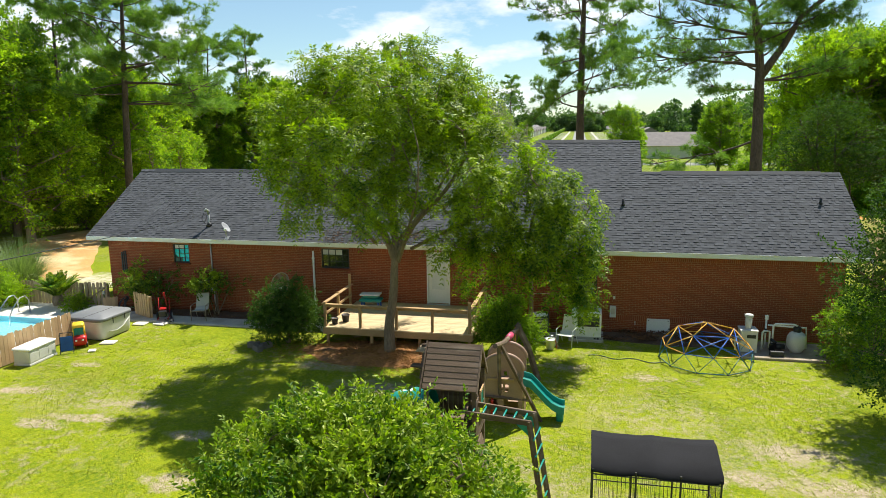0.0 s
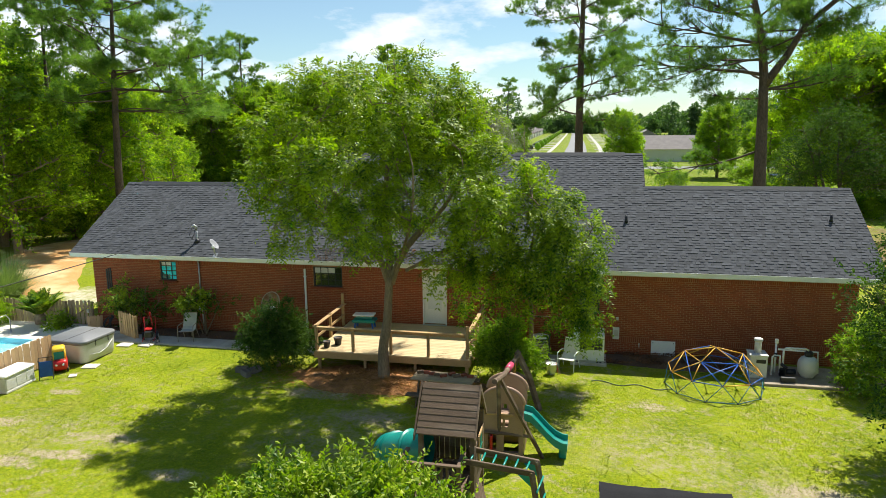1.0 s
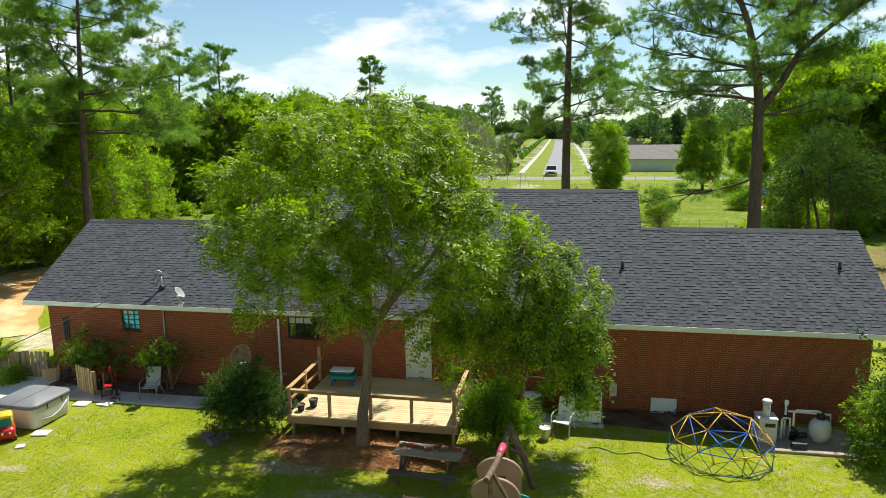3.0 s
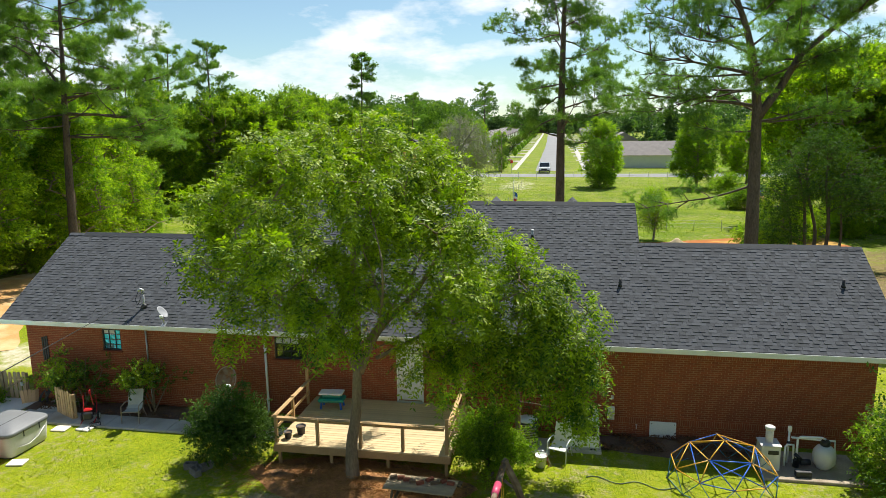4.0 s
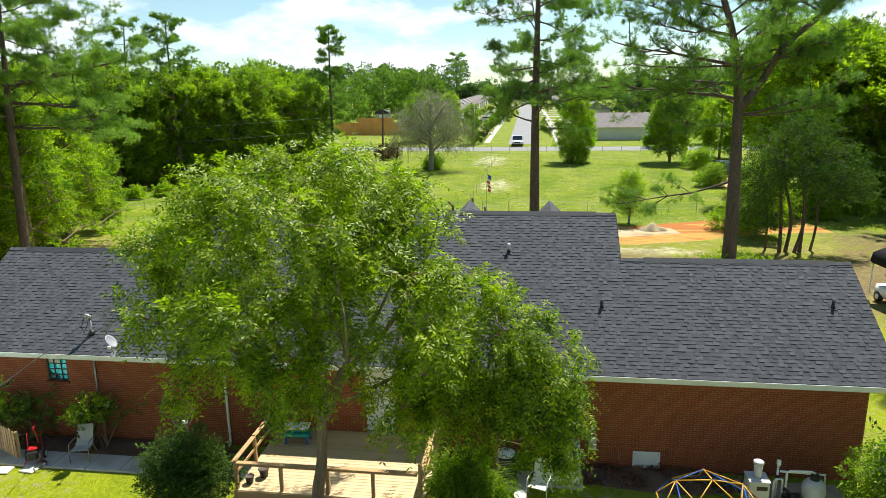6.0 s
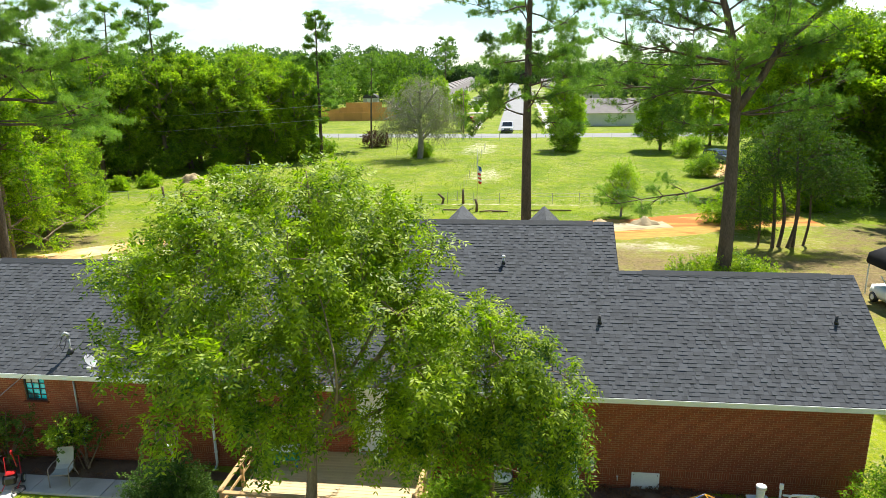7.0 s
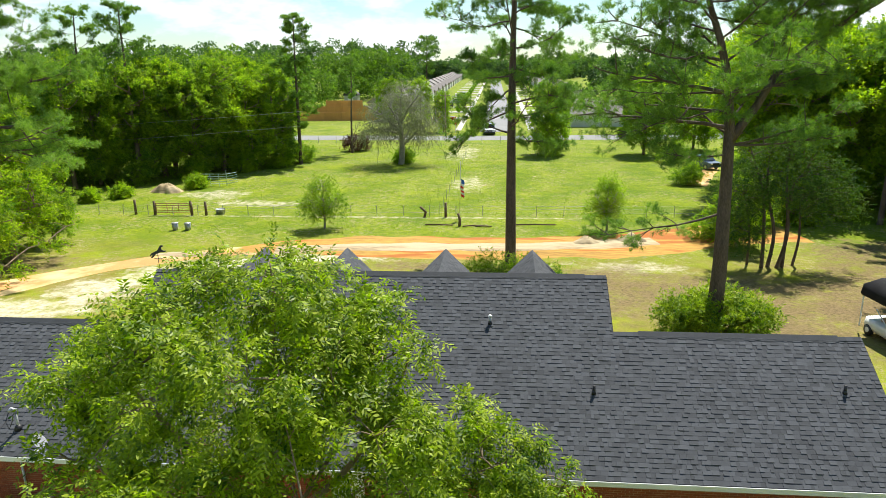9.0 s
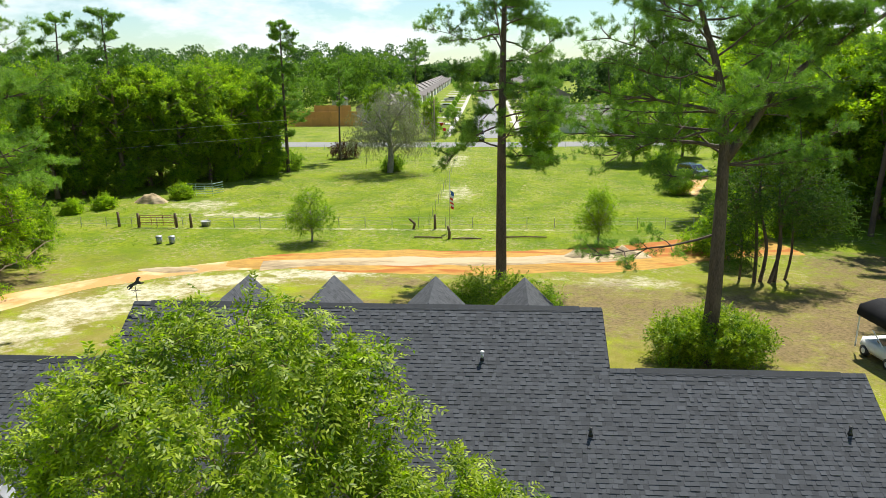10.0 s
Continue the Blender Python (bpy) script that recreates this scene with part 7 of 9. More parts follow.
fence("back_gate", (-14.25, -0.26), (-13.15, -0.22), 1.02, M_grey_picket, "weathered picket gate next to the house corner", 0.025, posts=1.1, category="gate")
part("brace", Geo().tube([(0.06, -0.025, 0.25), (1.04, -0.025, 0.85)], 0.035, 4), M_grey_picket, bpy.data.objects["back_gate"])
part("latch_box", Geo().box((0.95, -0.05, 0.62), (0.1, 0.06, 0.14), bev=0.01), M_grey_metal, bpy.data.objects["back_gate"])
fence("picket_gate", (-11.2, -1.12), (-10.15, -1.62), 0.95, M_picket, "open cedar picket gate leaning by the wall", 0.015, posts=1.6, category="gate")
pile = thing("picket_stack", "short cedar pickets stacked against each other", "lumber", (-12.75, -0.55, 0.045), 20)
for i in range(5):
    p = new("picket", picket_mesh(0.48, 0.11, M_picket))
    p.parent = pile
    p.matrix_basis = pose(0.10 * i - 0.25, 0.03 * i, 0, -12, 4 * (i - 2), 8 * i)

# hot tub
tub = thing("hot_tub", "pale hot tub with a folded grey vinyl cover", "hot tub", (-10.85, -3.58, 0.03), -3)


def rounded(hx, hy, r, n=6):
    out = []
    for cx, cy, a0 in ((hx - r, hy - r, 0), (-hx + r, hy - r, 90), (-hx + r, -hy + r, 180), (hx - r, -hy + r, 270)):
        out += [(cx + r * math.cos(radians(a0 + 90 * k / n)), cy + r * math.sin(radians(a0 + 90 * k / n))) for k in range(n + 1)]
    return out


def loft(sections):
    """Rounded rectangles (hx, hy, r, z) stacked into a closed body."""
    g = Geo()
    rings = [[(x, y, z) for x, y in rounded(hx, hy, r)] for hx, hy, r, z in sections]
    n = len(rings[0])
    f = [tuple(range(n - 1, -1, -1)), tuple((len(rings) - 1) * n + k for k in range(n))]
    for i in range(len(rings) - 1):
        f += [(i * n + k, i * n + (k + 1) % n, (i + 1) * n + (k + 1) % n, (i + 1) * n + k) for k in range(n)]
    return g.add([p for r in rings for p in r], f)


part("shell", loft([(0.80, 0.80, 0.22, 0.0), (0.83, 0.83, 0.24, 0.06), (0.86, 0.86, 0.26, 0.35), (0.88, 0.88, 0.26, 0.66), (0.88, 0.88, 0.26, 0.72)]), M_tub_shell, tub, smooth=True)
part("cover", loft([(0.90, 0.90, 0.27, 0.72), (0.92, 0.92, 0.28, 0.74), (0.92, 0.92, 0.28, 0.82), (0.89, 0.89, 0.26, 0.86)]), M_grey_vinyl, tub, "grey vinyl cover", True)
part("cover_fold", Geo().box((0, 0, 0.862), (0.03, 1.76, 0.012), bev=0.005), M_black, tub)
part("step_swoosh", Geo().tube([(0.88, -0.5, 0.28), (0.89, -0.1, 0.22), (0.89, 0.3, 0.32), (0.885, 0.6, 0.55)], 0.018, 6), M_tub_shell, tub, smooth=True)
for x, y in ((0.9, -0.3), (0.9, 0.35)):
    part("strap", Geo().box((x + 0.025, y, 0.68), (0.008, 0.04, 0.22)), M_black, tub)
tub.scale = (0.92, 0.92, 0.94)
part("base", loft([(0.78, 0.78, 0.2, -0.03), (0.80, 0.80, 0.22, 0.03)]), M_dark_metal, tub)

box = thing("deck_box", "pale resin storage box beside the picket fence", "storage box", (-11.0, -6.5, 0), 2)
part("bin", Geo().box((0, 0, 0.25), (0.60, 1.18, 0.50), bev=0.02), M_tub_shell, box)
part("lid", Geo().box((0, 0, 0.545), (0.66, 1.24, 0.09), bev=0.03), M_white_plastic, box)
part("plinth", Geo().box((0, 0, 0.04), (0.63, 1.21, 0.07), bev=0.01), M_tub_shell, box)
for i in range(3):
    part("panel_groove", Geo().box((0.302, -0.4 + 0.4 * i, 0.27), (0.01, 0.33, 0.3), bev=0.004), M_tub_shell, box)
fc = thing("folding_chair", "folded blue camping chair leaning on the storage box", "chair", (-10.45, -5.72, 0), 35)
part("fabric", Geo().box((0, 0, 0.34), (0.38, 0.03, 0.5), bev=0.01, m=Matrix.Translation((0, 0, 0.34)) @ Matrix.Rotation(radians(-14), 4, "X")), material("blue_cloth", (0.03, 0.10, 0.30), 0.85, 0.2, 4, 80, 0.3), fc)
for s in (-1, 1):
    part("leg", Geo().rod((s * 0.2, -0.12, 0), (s * 0.2, 0.1, 0.7), 0.012), M_dark_metal, fc)
    part("leg", Geo().rod((s * 0.18, 0.2, 0), (s * 0.2, -0.02, 0.66), 0.012), M_dark_metal, fc)
part("crossbar", Geo().rod((-0.2, 0.1, 0.7), (0.2, 0.1, 0.7), 0.012), M_dark_metal, fc)
car = thing("toy_car", "red and yellow ride-on toy car on the grass", "toy car", (-10.6, -4.95, 0), 221)
part("body", loft([(0.20, 0.32, 0.08, 0.10), (0.23, 0.36, 0.1, 0.18), (0.23, 0.36, 0.1, 0.34), (0.20, 0.33, 0.1, 0.42)]), M_red, car, smooth=True)
part("roof", loft([(0.19, 0.22, 0.08, 0.72), (0.20, 0.24, 0.09, 0.78), (0.17, 0.20, 0.08, 0.84)]), M_toy_yellow, car, "yellow roof", True)
for sx in (-1, 1):
    for sy in (-1, 1):
        part("pillar", Geo().rod((sx * 0.18, sy * 0.2 - 0.02, 0.4), (sx * 0.165, sy * 0.17, 0.75), 0.03, n=8), M_toy_yellow, car, smooth=True)
        w = part("wheel", Geo().tube([(sx * 0.19, sy * 0.22, 0.09), (sx * 0.25, sy * 0.22, 0.09)], 0.09, 16), M_black, car, smooth=True)
        part("hub", Geo().tube([(sx * 0.25, sy * 0.22, 0.09), (sx * 0.258, sy * 0.22, 0.09)], 0.04, 10), M_toy_yellow, w)
part("windscreen", Geo().box((0, 0.2, 0.58), (0.3, 0.02, 0.26), bev=0.02), M_teal, car)
for x in (-0.1, 0.1):
    part("headlight", Geo().tube([(x, 0.35, 0.3), (x, 0.375, 0.3)], 0.035, 10), M_white_plastic, car)
for x, y, rz in ((-9.8, -4.5, 12), (-10.15, -2.25, 4), (-9.75, -5.4, 30), (-9.35, -2.1, -6)):
    single("paver", Geo().box((0, 0, 0.03), (0.5 if y > -5 else 0.24, 0.38 if y > -5 else 0.22, 0.05), bev=0.012), M_pool_deck, "pale paving slab lying on the grass", "paver", (x, y, 0), rz, group="loose pavers")
pw = thing("pressure_washer", "red pressure washer with a hose and wheels", "pressure washer", (-9.45, -1.75, 0.06), 25)
part("frame", Geo().tube([(-0.2, -0.3, 0.1), (-0.2, 0.22, 0.12), (-0.2, 0.32, 0.85), (0.2, 0.32, 0.85), (0.2, 0.22, 0.12), (0.2, -0.3, 0.1)], 0.016, 8), M_red, pw, smooth=True)
part("engine", Geo().box((0, -0.05, 0.3), (0.3, 0.32, 0.26), bev=0.04), M_black, pw)
part("tank", Geo().box((0, 0.0, 0.47), (0.28, 0.22, 0.1), bev=0.04), M_red, pw)
part("pump", Geo().tube([(0.12, -0.05, 0.2), (0.12, 0.2, 0.2)], 0.07, 10), M_steel, pw, smooth=True)
for s in (-1, 1):
    w = part("wheel", Geo().tube([(s * 0.22, 0.2, 0.15), (s * 0.28, 0.2, 0.15)], 0.15, 20), M_black, pw, smooth=True)
    part("rim", Geo().tube([(s * 0.28, 0.2, 0.15), (s * 0.288, 0.2, 0.15)], 0.09, 14), M_white_metal, w)
part("hose", Geo().tube([(0.25 + 0.16 * math.cos(a * 0.5), -0.35 + 0.2 * math.sin(a * 0.5), 0.03 + 0.004 * a) for a in range(26)], 0.014, 6), M_black, pw, smooth=True)
part("wand", Geo().rod((0.1, 0.3, 0.5), (0.02, 0.34, 1.0), 0.016), M_red, pw)
part("grip", Geo().box((0.02, 0.34, 0.98), (0.06, 0.12, 0.14), bev=0.02), M_red, pw)
bk = thing("garden_hose", "black hose coiled by the wall", "hose", (-12.2, -0.5, 0.05))
part("coil", Geo().tube([((0.26 - 0.002 * a) * math.cos(a * 0.45), 0.12 * math.sin(a * 0.45), 0.3 + 0.22 * math.sin(a * 0.45 + 0.6)) for a in range(60)], 0.013, 5), M_black, bk, smooth=True)
part("bracket", Geo().box((0, 0.1, 0.2), (0.08, 0.06, 0.42), bev=0.01), M_dark_metal, bk)

rd = thing("old_satellite_dish", "rusty old satellite dish on a low pole", "satellite dish", (-4.75, -0.85, 0))
dm = dish_mesh(0.42, 0.10)
rot = Matrix.Rotation(radians(165), 4, "Z") @ Matrix.Rotation(radians(24), 4, "X")
dm.v = [tuple(Matrix.Translation((0, -0.02, 1.52)) @ rot @ Vector(p)) for p in dm.v]
part("reflector", dm, material("rusted_dish", (0.20, 0.10, 0.05), 0.95, 0.4, 5, 40, 0.2, spec=0.1, stain=(0.22, 0.16, 0.12), stain_at=(0.45, 0.6)), rd, smooth=True)
rim = Matrix.Translation((0, -0.02, 1.52)) @ rot
part("rim", Geo().tube([rim @ Vector((0.42 * math.cos(a * 0.2618), 0.10, 0.42 * math.sin(a * 0.2618))) for a in range(25)], 0.018, 6), M_taupe, rd, smooth=True)
for a in (0.6, 2.1, 3.7, 5.3):
    part("rib", Geo().tube([rim @ Vector((0.02 * math.cos(a), -0.01, 0.02 * math.sin(a))), rim @ Vector((0.22 * math.cos(a), 0.015, 0.22 * math.sin(a))), rim @ Vector((0.42 * math.cos(a), 0.09, 0.42 * math.sin(a)))], 0.012, 5), M_taupe, rd)
part("pole", Geo().rod((0, 0.05, 0), (0, 0.02, 1.45), 0.03, n=10), M_grey_metal, rd, smooth=True)
part("feed_arm", Geo().tube([(0.02, -0.02, 1.15), (0.2, -0.4, 1.3), (0.26, -0.52, 1.46)], 0.016, 6), M_grey_metal, rd, smooth=True)
part("feed_horn", Geo().box((0.24, -0.5, 1.5), (0.22, 0.1, 0.1), bev=0.03), M_white_plastic, rd)
hose2 = single("ground_hose", Geo().tube([(7.0 + 0.16 * k, -2.75 + 0.12 * math.sin(k * 0.9) - 0.02 * k, 0.022) for k in range(16)], 0.014, 6), material("green_hose", (0.08, 0.12, 0.06), 0.6, 0.2, 4, 40, 0.1), "green garden hose lying on the grass", "hose", smooth=True)

# ---- shrubs ----
def shrub(name, label, at, blobs, clusters, mat, seed, leaf=0.075, per=9, spread=0.16, sprayl=0.24, droop=0.1, twig=0.007, stems=6, per_spray=8, category="shrub", shell=0.5, top=0.0):
    hmax = max(b[2] + b[5] for b in blobs)
    st = []
    rs = random.Random(seed)
    for i in range(stems):
        b = blobs[i % len(blobs)]
        st.append(([(0.08 * math.cos(i * 2.1), 0.08 * math.sin(i * 2.1), -0.05), (b[0] * 0.5 + rs.uniform(-0.1, 0.1), b[1] * 0.5 + rs.uniform(-0.1, 0.1), b[2] * 0.55), (b[0] + rs.uniform(-0.2, 0.2), b[1] + rs.uniform(-0.2, 0.2), b[2])], [0.03, 0.02, 0.01]))
    return tree(name, label, at, st, blobs, clusters, per, per_spray, sprayl, leaf, leaf * 0.55, mat, M_bark, seed, spread, droop, twig, shell=shell, category=category, top=top)


shrub("deck_shrub", "dense dark green shrub beside the deck", (-3.45, -3.25, 0), [(0, 0, 0.9, 1.0, 0.75, 0.7), (-0.65, -0.1, 0.7, 0.7, 0.6, 0.6), (0.6, 0, 0.8, 0.7, 0.6, 0.7), (0.1, 0.1, 1.7, 0.45, 0.4, 0.6), (-0.4, 0, 1.5, 0.4, 0.4, 0.5), (0.5, 0.1, 1.4, 0.4, 0.4, 0.5), (-0.9, -0.1, 1.2, 0.3, 0.3, 0.4)], 300, M_leaf_dark, 51, 0.08, top=0.4)
shrub("deck_shrub", "leafy green shrub at the end of the deck", (4.3, -3.0, 0), [(0, 0, 0.8, 0.9, 0.6, 0.65), (0.55, 0, 0.6, 0.6, 0.5, 0.5), (-0.4, 0.1, 1.2, 0.55, 0.45, 0.5), (0.15, 0, 1.55, 0.4, 0.4, 0.4)], 210, M_leaf_wood, 52, 0.09, top=0.4)
shrub("wall_shrub", "straggling shrub climbing the brick wall with bright tips", (-10.55, -0.62, 0), [(0, 0.05, 0.9, 0.95, 0.38, 0.7), (0.6, 0.1, 1.25, 0.75, 0.3, 0.5), (-0.7, 0, 1.35, 0.65, 0.3, 0.35), (0.2, 0.15, 1.9, 0.4, 0.25, 0.5)], 27, M_leaf_dark, 53, 0.10, 6)
shrub("wall_shrub_tips", "bright yellow-green shoots of a wall shrub", (-11.2, -0.75, 0), [(-0.35, 0, 1.35, 0.55, 0.2, 0.22), (0.3, -0.05, 1.15, 0.5, 0.2, 0.25), (0.0, 0, 1.75, 0.3, 0.15, 0.25)], 34, M_leaf_near, 54, 0.11, 7)
shrub("wall_shrub", "loose shrub with bright leaves before the brick wall", (-7.75, -0.62, 0), [(0, 0, 1.35, 0.75, 0.35, 0.35), (-0.55, -0.05, 1.25, 0.5, 0.3, 0.35), (0.6, 0, 1.4, 0.5, 0.3, 0.3), (0, 0, 0.9, 0.4, 0.3, 0.4)], 15, M_leaf_dark, 55, 0.10, 6)
shrub("wall_shrub_tips", "bright yellow-green shoots of a wall shrub", (-8.15, -0.8, 0), [(-0.15, 0, 1.35, 0.45, 0.2, 0.3), (0.15, 0, 1.55, 0.4, 0.2, 0.15)], 26, M_leaf_near, 56, 0.11, 7)
shrub("corner_shrub", "pale green shrub at the corner of the house", (15.1, -2.0, 0), [(0, 0, 1.2, 0.85, 0.8, 0.9), (0.4, -0.2, 1.9, 0.7, 0.7, 0.6), (-0.2, -0.3, 0.6, 0.7, 0.7, 0.5), (0.9, 0.3, 1.2, 0.8, 0.8, 0.9)], 230, M_leaf_wood, 57, 0.09)
tree("yard_oak", "young oak with glossy dark leaves at the lawn's edge", (15.3, -5.8, 0),
     [([(0, 0, -0.2), (-0.1, 0.05, 1.6), (-0.2, 0, 3.4), (0.1, 0.1, 5.6)], [0.13, 0.11, 0.08, 0.03]), ([(-0.1, 0, 2.4), (-1.0, -0.1, 3.3), (-2.2, 0.0, 4.2)], [0.06, 0.04, 0.012]), ([(-0.1, 0, 1.2), (-0.9, -0.5, 1.7), (-1.7, -0.7, 1.9)], [0.05, 0.035, 0.012]), ([(-0.15, 0, 3.2), (-0.6, 0.5, 4.6), (-0.9, 0.7, 5.4)], [0.05, 0.035, 0.012])],
     [(0.2, 0, 4.6, 1.6, 1.6, 1.3), (-1.3, 0, 3.9, 1.1, 0.9, 0.5), (-0.2, -0.2, 3.0, 1.4, 1.3, 0.8), (-0.6, -0.5, 1.9, 1.2, 1.0, 0.45), (0.3, -0.6, 1.1, 1.5, 1.1, 0.55), (-0.4, 0.3, 5.5, 1.0, 0.9, 0.7)], 330, 10, 8, 0.34, 0.10, 0.05, M_leaf_dark, M_bark, 58, 0.26, 0.1, 0.009)


def fronds(name, label, at, count, length, mat, seed, droop, lift, leaflets=26, leaf=0.16, w=0.016):
    rs = np.random.RandomState(seed)
    t = thing(name, label, "palm" if droop < 0.8 else "ornamental grass", at)
    o, d, L, W = [], [], [], []
    rb = Geo()
    for i in range(count):
        a = i * 2.399 + rs.uniform(-0.2, 0.2)
        el = rs.uniform(*lift)
        ln = length * rs.uniform(0.75, 1.1)
        h = Vector((math.cos(a) * math.cos(el), math.sin(a) * math.cos(el), math.sin(el)))
        pts = [h * ln * u + Vector((0, 0, -droop * ln * u * u)) + Vector((0, 0, 0.2)) for u in [k / 6 for k in range(7)]]
        rb.tube(pts, [0.014 * (1 - 0.7 * k / 6) for k in range(7)], 4, False)
        if leaflets:
            side = h.cross(Vector((0, 0, 1))).normalized()
            for k in range(leaflets):
                u = 0.15 + 0.85 * k / leaflets
                j = min(int(u * 6), 5)
                p = pts[j].lerp(pts[j + 1], u * 6 - j)
                fw = (pts[j + 1] - pts[j]).normalized()
                for s in (-1, 1):
                    o.append(p)
                    d.append(fw * 0.55 + side * s * 0.85 + Vector((0, 0, 0.12)))
                    L.append(leaf * math.sin(math.pi * min(0.15 + u * 0.85, 0.97)) + 0.03)
                    W.append(w)
    part("stalks", rb, mat, t)
    if leaflets:
        v, f = leaf_quads(np.array(o), np.array(d), np.array(L), np.array(W), rs)
        part("leaf_fringe", fast_mesh("leaflets", v, f), mat, t)
    return t


sg = fronds("sago_palm", "sago palm with stiff arching fronds by the back fence", (-15.2, -0.75, 0.25), 58, 1.6, M_leaf_near, 61, 0.30, (0.75, 1.5), 36, 0.22, 0.034)
part("stem", Geo().lathe([(0.2, -0.1), (0.24, 0.15), (0.14, 0.32)], (0, 0, 0), 14), M_bark, sg, smooth=True)


def grass_clump(name, label, at, n, length, spread_r, mat, lift=(0.9, 1.5), w=0.02, seed=62, category="ornamental grass"):
    rs = np.random.RandomState(seed)
    v, f = [], []
    a = rs.uniform(0, 6.283, n)
    el = rs.uniform(*lift, n)
    ln = length * rs.uniform(0.6, 1.1, n)
    base = np.stack([spread_r * np.sqrt(rs.uniform(0, 1, n)) * np.cos(a), spread_r * np.sqrt(rs.uniform(0, 1, n)) * np.sin(a), np.zeros(n)], 1)
    h = np.stack([np.cos(a) * np.cos(el), np.sin(a) * np.cos(el), np.sin(el)], 1)
    side = np.stack([-np.sin(a), np.cos(a), np.zeros(n)], 1)
    rows = []
    for k in range(5):
        u = k / 4
        p = base + h * (ln * u)[:, None]
        p[:, 2] -= 0.55 * ln * u ** 2.2 * np.cos(el)
        p[:, :2] += (h[:, :2] * (ln * 0.35 * u * u)[:, None])
        rows += [p - side * w * (1 - u) / 2, p + side * w * (1 - u) / 2]
    V = np.stack(rows, 1).reshape(-1, 3)
    F = np.array([(2 * k, 2 * k + 1, 2 * k + 3, 2 * k + 2) for k in range(4)])
    t = thing(name, label, category, at)
    part("blades", fast_mesh("blades", V, (F[None] + 10 * np.arange(n)[:, None, None]).reshape(-1, 4)), mat, t)
    return t


grass_clump("pampas_grass", "tall grey-green pampas grass clump", (-20.3, 2.6, 0), 2200, 2.7, 0.6, leaf_material("pampas_blades", (0.12, 0.17, 0.07), (0.34, 0.38, 0.20), 0.3), (0.7, 1.5), 0.026)
for i, (x, y, s, mt) in enumerate(((-17.4, -0.9, 0.7, M_leaf_light), (-18.6, -0.6, 0.9, M_leaf_wood), (-14.3, -0.85, 0.35, M_leaf_wood), (-19.4, 0.4, 0.9, M_leaf_light))):
    shrub("garden_shrub", "leafy garden shrub along the back fence", (x, y, 0.03), [(0, 0, 0.6 * s, 0.8 * s, 0.6 * s, 0.6 * s), (0.3 * s, 0, 0.9 * s, 0.5 * s, 0.4 * s, 0.5 * s)], int(90 * s), mt, 70 + i, 0.09, 8)


# ---- field in front of the house ----
bush = shrub("pine_bush", "rounded yellow-green bush round the pine's foot", (16.0, 17.0, gz(16, 17)), [(0, 0, 1.1, 2.2, 1.6, 1.1), (-1.5, 0.2, 0.9, 1.3, 1.1, 0.9), (1.6, 0, 1.0, 1.5, 1.2, 1.0), (0.6, 0.4, 1.8, 1.2, 1.0, 0.6)], 420, M_leaf_near, 81, 0.14, 9, 0.26, 0.42, top=0.4)
shrub("foundation_shrub", "rounded green bush in front of the house", (5.0, 22.5, gz(5, 22)), [(0, 0, 1.5, 1.6, 1.2, 1.4), (1.6, 0, 1.3, 1.2, 0.9, 1.3), (-1.2, 0, 1.3, 1.0, 0.9, 1.2), (3.2, 0, 1.2, 0.9, 0.8, 1.0)], 300, M_leaf_wood, 82, 0.12, 8, 0.3, 0.4)
ORCH = [(-10.87, 42.85, 4.9, 2.3, 83), (14.4, 42.6, 5.2, 2.0, 84)]
for x, y, h, w, sd in ORCH:
    tree("orchard_tree", "small rounded orchard tree with grey-green leaves", (x, y, gz(x, y)),
         [([(0, 0, -0.2), (0.1, 0, h * 0.25), (0, 0.1, h * 0.5), (0.1, 0, h * 0.85)], [0.11, 0.09, 0.06, 0.02])] + [([(0, 0, h * 0.22), (w * 0.3 * math.cos(i * 1.26), w * 0.3 * math.sin(i * 1.26), h * 0.45), (w * 0.65 * math.cos(i * 1.26), w * 0.65 * math.sin(i * 1.26), h * 0.62)], [0.05, 0.035, 0.012]) for i in range(5)],
         [(0, 0, h * 0.55, w * 0.75, w * 0.75, h * 0.33), (-w * 0.35, 0, h * 0.42, w * 0.6, w * 0.5, h * 0.22), (w * 0.4, 0.1, h * 0.40, w * 0.55, w * 0.5, h * 0.2), (0.1, 0, h * 0.8, w * 0.4, w * 0.4, h * 0.18)], 190, 9, 7, 0.42, 0.13, 0.06, M_leaf_wood, M_grey_bark, sd, 0.25, 0.1, 0.012, "orchard trees")
gt = tree("mossy_oak", "grey half-bare oak hung with moss", (-9.7, 82.0, gz(0, 82)),
          [([(0, 0, -0.2), (0.2, 0, 2.5), (0.0, 0.2, 5.0), (0.3, 0, 9.0)], [0.4, 0.33, 0.25, 0.06])] + [([(0.1, 0, 2.2 + 0.5 * i), (2.2 * math.cos(i * 0.9), 2.2 * math.sin(i * 0.9), 4.2 + 0.5 * i), (4.4 * math.cos(i * 0.9), 4.2 * math.sin(i * 0.9), 5.2 + 0.6 * i)], [0.16, 0.10, 0.03]) for i in range(7)],
          [(0, 0, 6.5, 4.6, 4.0, 2.6), (-2.5, 0, 5.0, 2.6, 2.4, 2.2), (2.8, 0, 4.8, 2.6, 2.4, 2.2), (0.4, 0, 8.8, 2.5, 2.5, 1.6)], 330, 7, 6, 0.8, 0.26, 0.08, M_leaf_moss, M_grey_bark, 86, 0.5, 0.9, 0.03)
gt.scale = (1.2, 1.2, 1.15)
